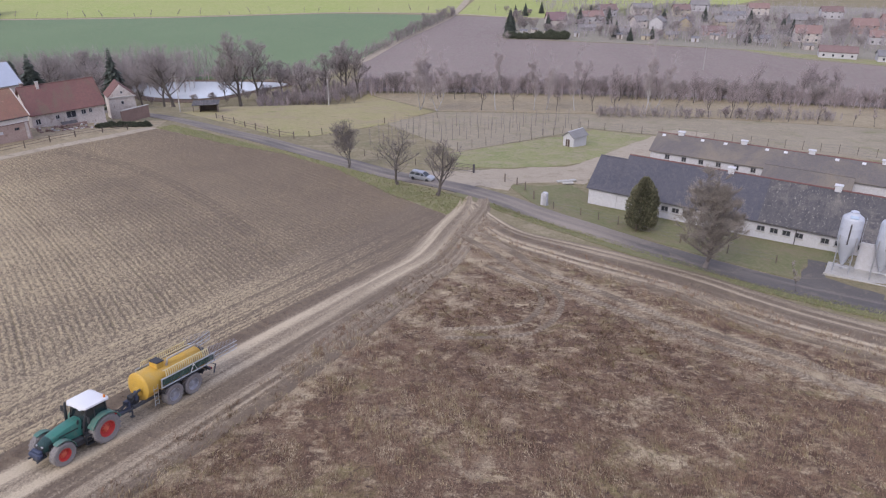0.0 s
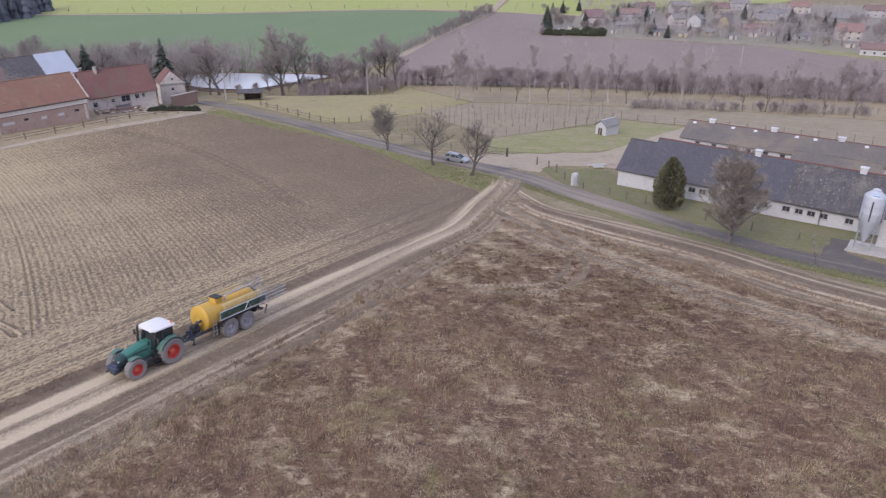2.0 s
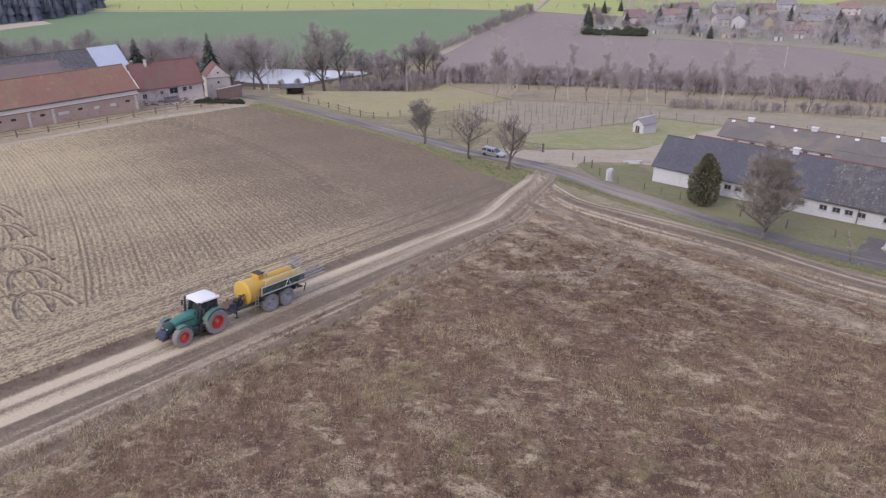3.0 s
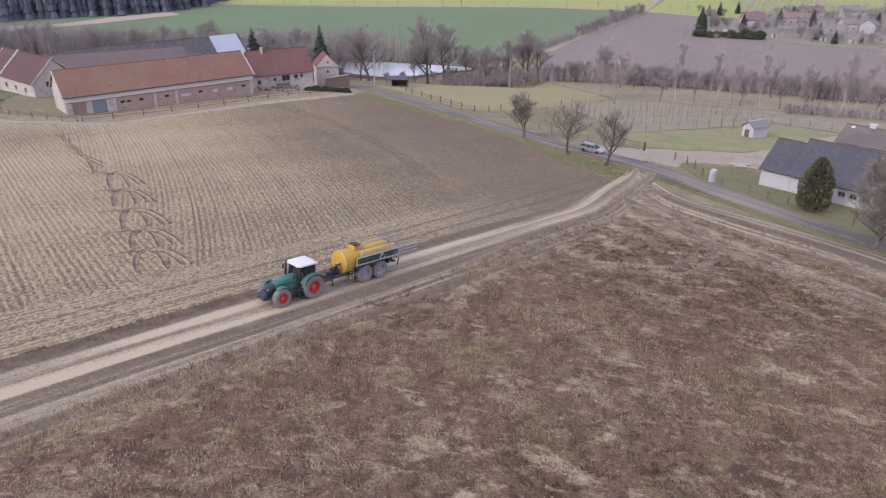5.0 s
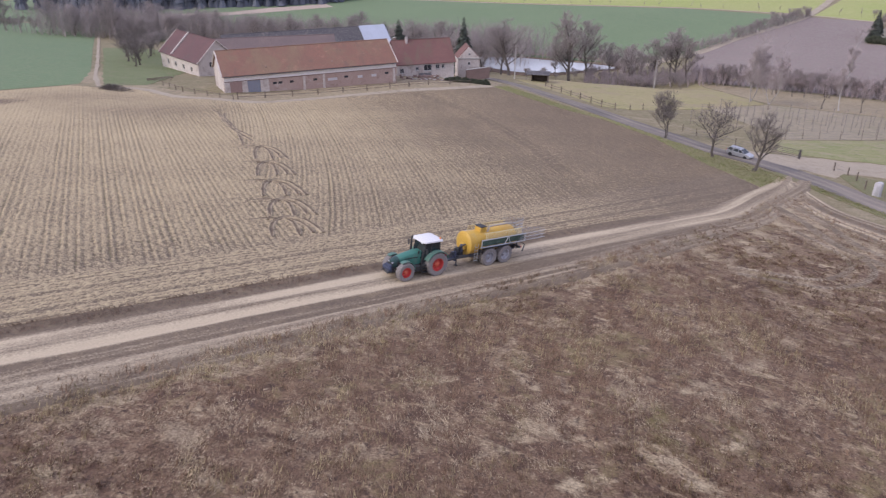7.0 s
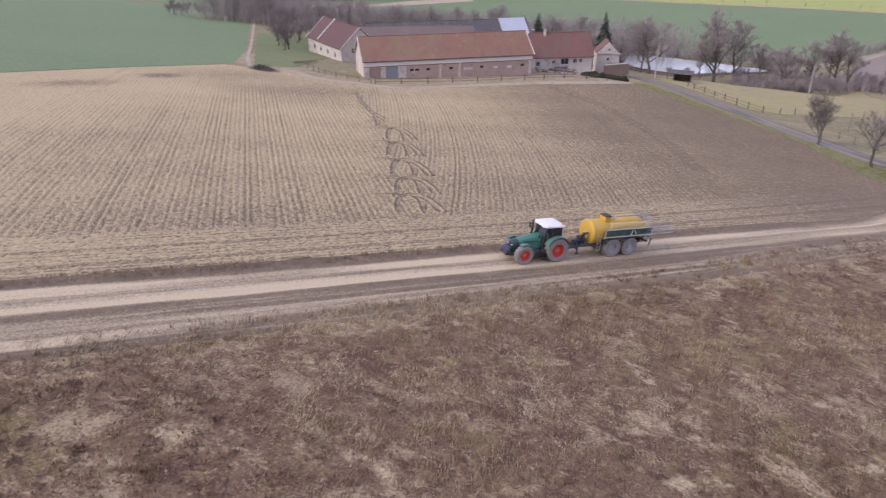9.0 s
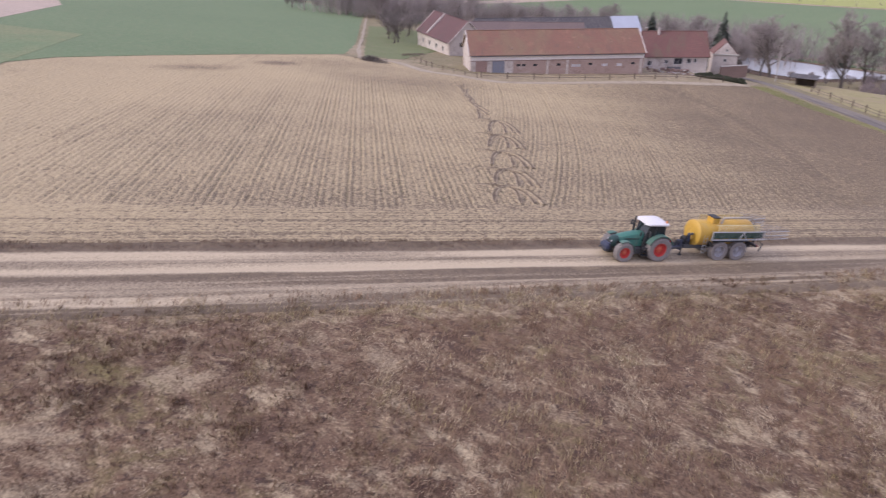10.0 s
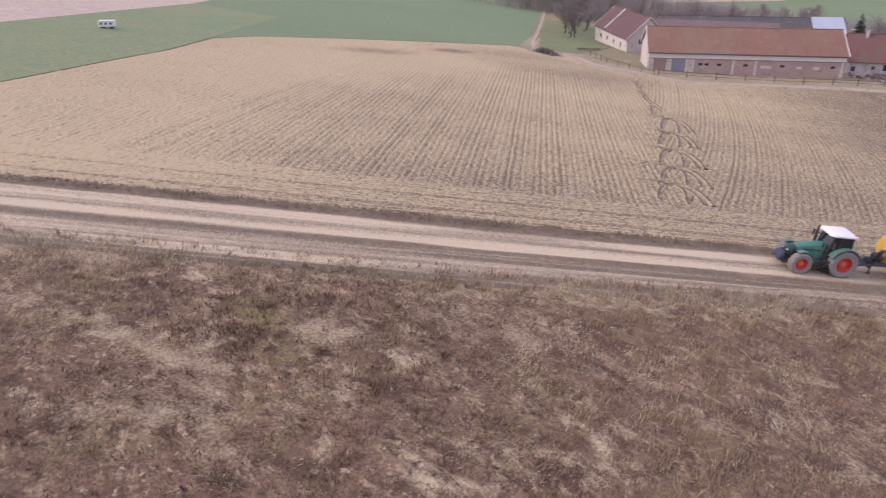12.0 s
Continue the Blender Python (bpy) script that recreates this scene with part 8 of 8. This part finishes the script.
blades("dead_weeds", 640000, FALLOW, m_weed, "brown dead weed stems all over the fallow ground", 1, 0.29, 0.021, 0.75, lambda x, y: near(x, y) * (0.35 + 0.65 * drift(x, y, 0.22, 1.0)) * np.clip(rows_drift(x, y, 1.5, 4.0) * 2.2 - 0.4, 0.25, 1) * (1 - 0.85 * worn(x, y)), per=5)
blades("flattened_straw", 600000, FALLOW, m_strawblade, "pale flattened straw lying in patches on the fallow", 2, 0.09, 0.017, 2.4, lambda x, y: near(x, y) * np.clip(drift(x, y, 0.31, 2.0) * 2.4 - 1.0, 0.05, 1) * np.clip(rows_drift(x, y, 1.25, 5.0) * 2.6 - 0.9, 0.08, 1), per=10, spread=0.28)
blades("dead_grass", 260000, FALLOW, m_olive, "upright olive and straw-coloured dead grass in loose tufts", 6, 0.36, 0.017, 0.45, lambda x, y: near(x, y) * np.clip(drift(x, y, 0.26, 5.0) * 2.6 - 1.1, 0.04, 1) * np.clip(rows_drift(x, y, 2.1, 1.5) * 2.4 - 0.8, 0.1, 1) * (1 - 0.8 * worn(x, y)), per=7, spread=0.2)
BORDER = [on_track(185, -8.2), on_track(100, -8.2), on_track(25, -7.6), on_track(25, -6.0), on_track(100, -5.6), on_track(185, -5.6)]
blades("track_edge_grass", 130000, BORDER, m_olive, "thin dead grass along the edge of the track", 7, 0.22, 0.018, 0.8, lambda x, y: 0.2 + 0.8 * drift(x, y, 0.6, 2.2), per=5, spread=0.2)
VERGES = [(0.5, 95), (4, 104), (-1, 109.5), (-9.5, 116.5), (-20, 126.5), (-32, 138), (-47, 148), (-62, 158), (-63, 151), (-46, 141.5), (-33, 135.5), (-19.6, 122.8), (-8.5, 105)]
blades("verge_grass", 60000, VERGES, m_greenblade, "rough green grass on the roadside verge", 3, 0.28, 0.03, 0.5, lambda x, y: 0 * x + 1.0, per=3, up=0.04)
SHOULDER = [(6, 101), (9, 97), (16.5, 88.3), (23, 82.3), (28.5, 76.6), (33, 70.8), (37, 66), (60, 48.5), (62, 51), (42, 66.5), (34, 72.2), (29.5, 77.8), (23.5, 83.7), (14, 93.8), (7.5, 102)]
blades("shoulder_grass", 50000, SHOULDER, m_greenblade, "thin grass edge between lane and fallow", 4, 0.25, 0.025, 0.5, lambda x, y: 0 * x + 1.0, per=3, up=0.08)
EDGE = [on_track(185, 2.9), on_track(100, 2.9), on_track(0, 2.9), on_track(-8, 2.9), on_track(-8, 4.2), on_track(0, 4.2), on_track(100, 4.2), on_track(185, 4.2)]
blades("field_edge_weeds", 1500000, EDGE, m_edgeweed, "dark strip of dead weeds between track and ploughed field", 5, 0.28, 0.016, 0.6, lambda x, y: 0.6 * step(0, 50, track_frame(x, y)[0]) * (0.35 + 0.65 * drift(x, y, 0.5, 3.0)), per=3, up=0.2)
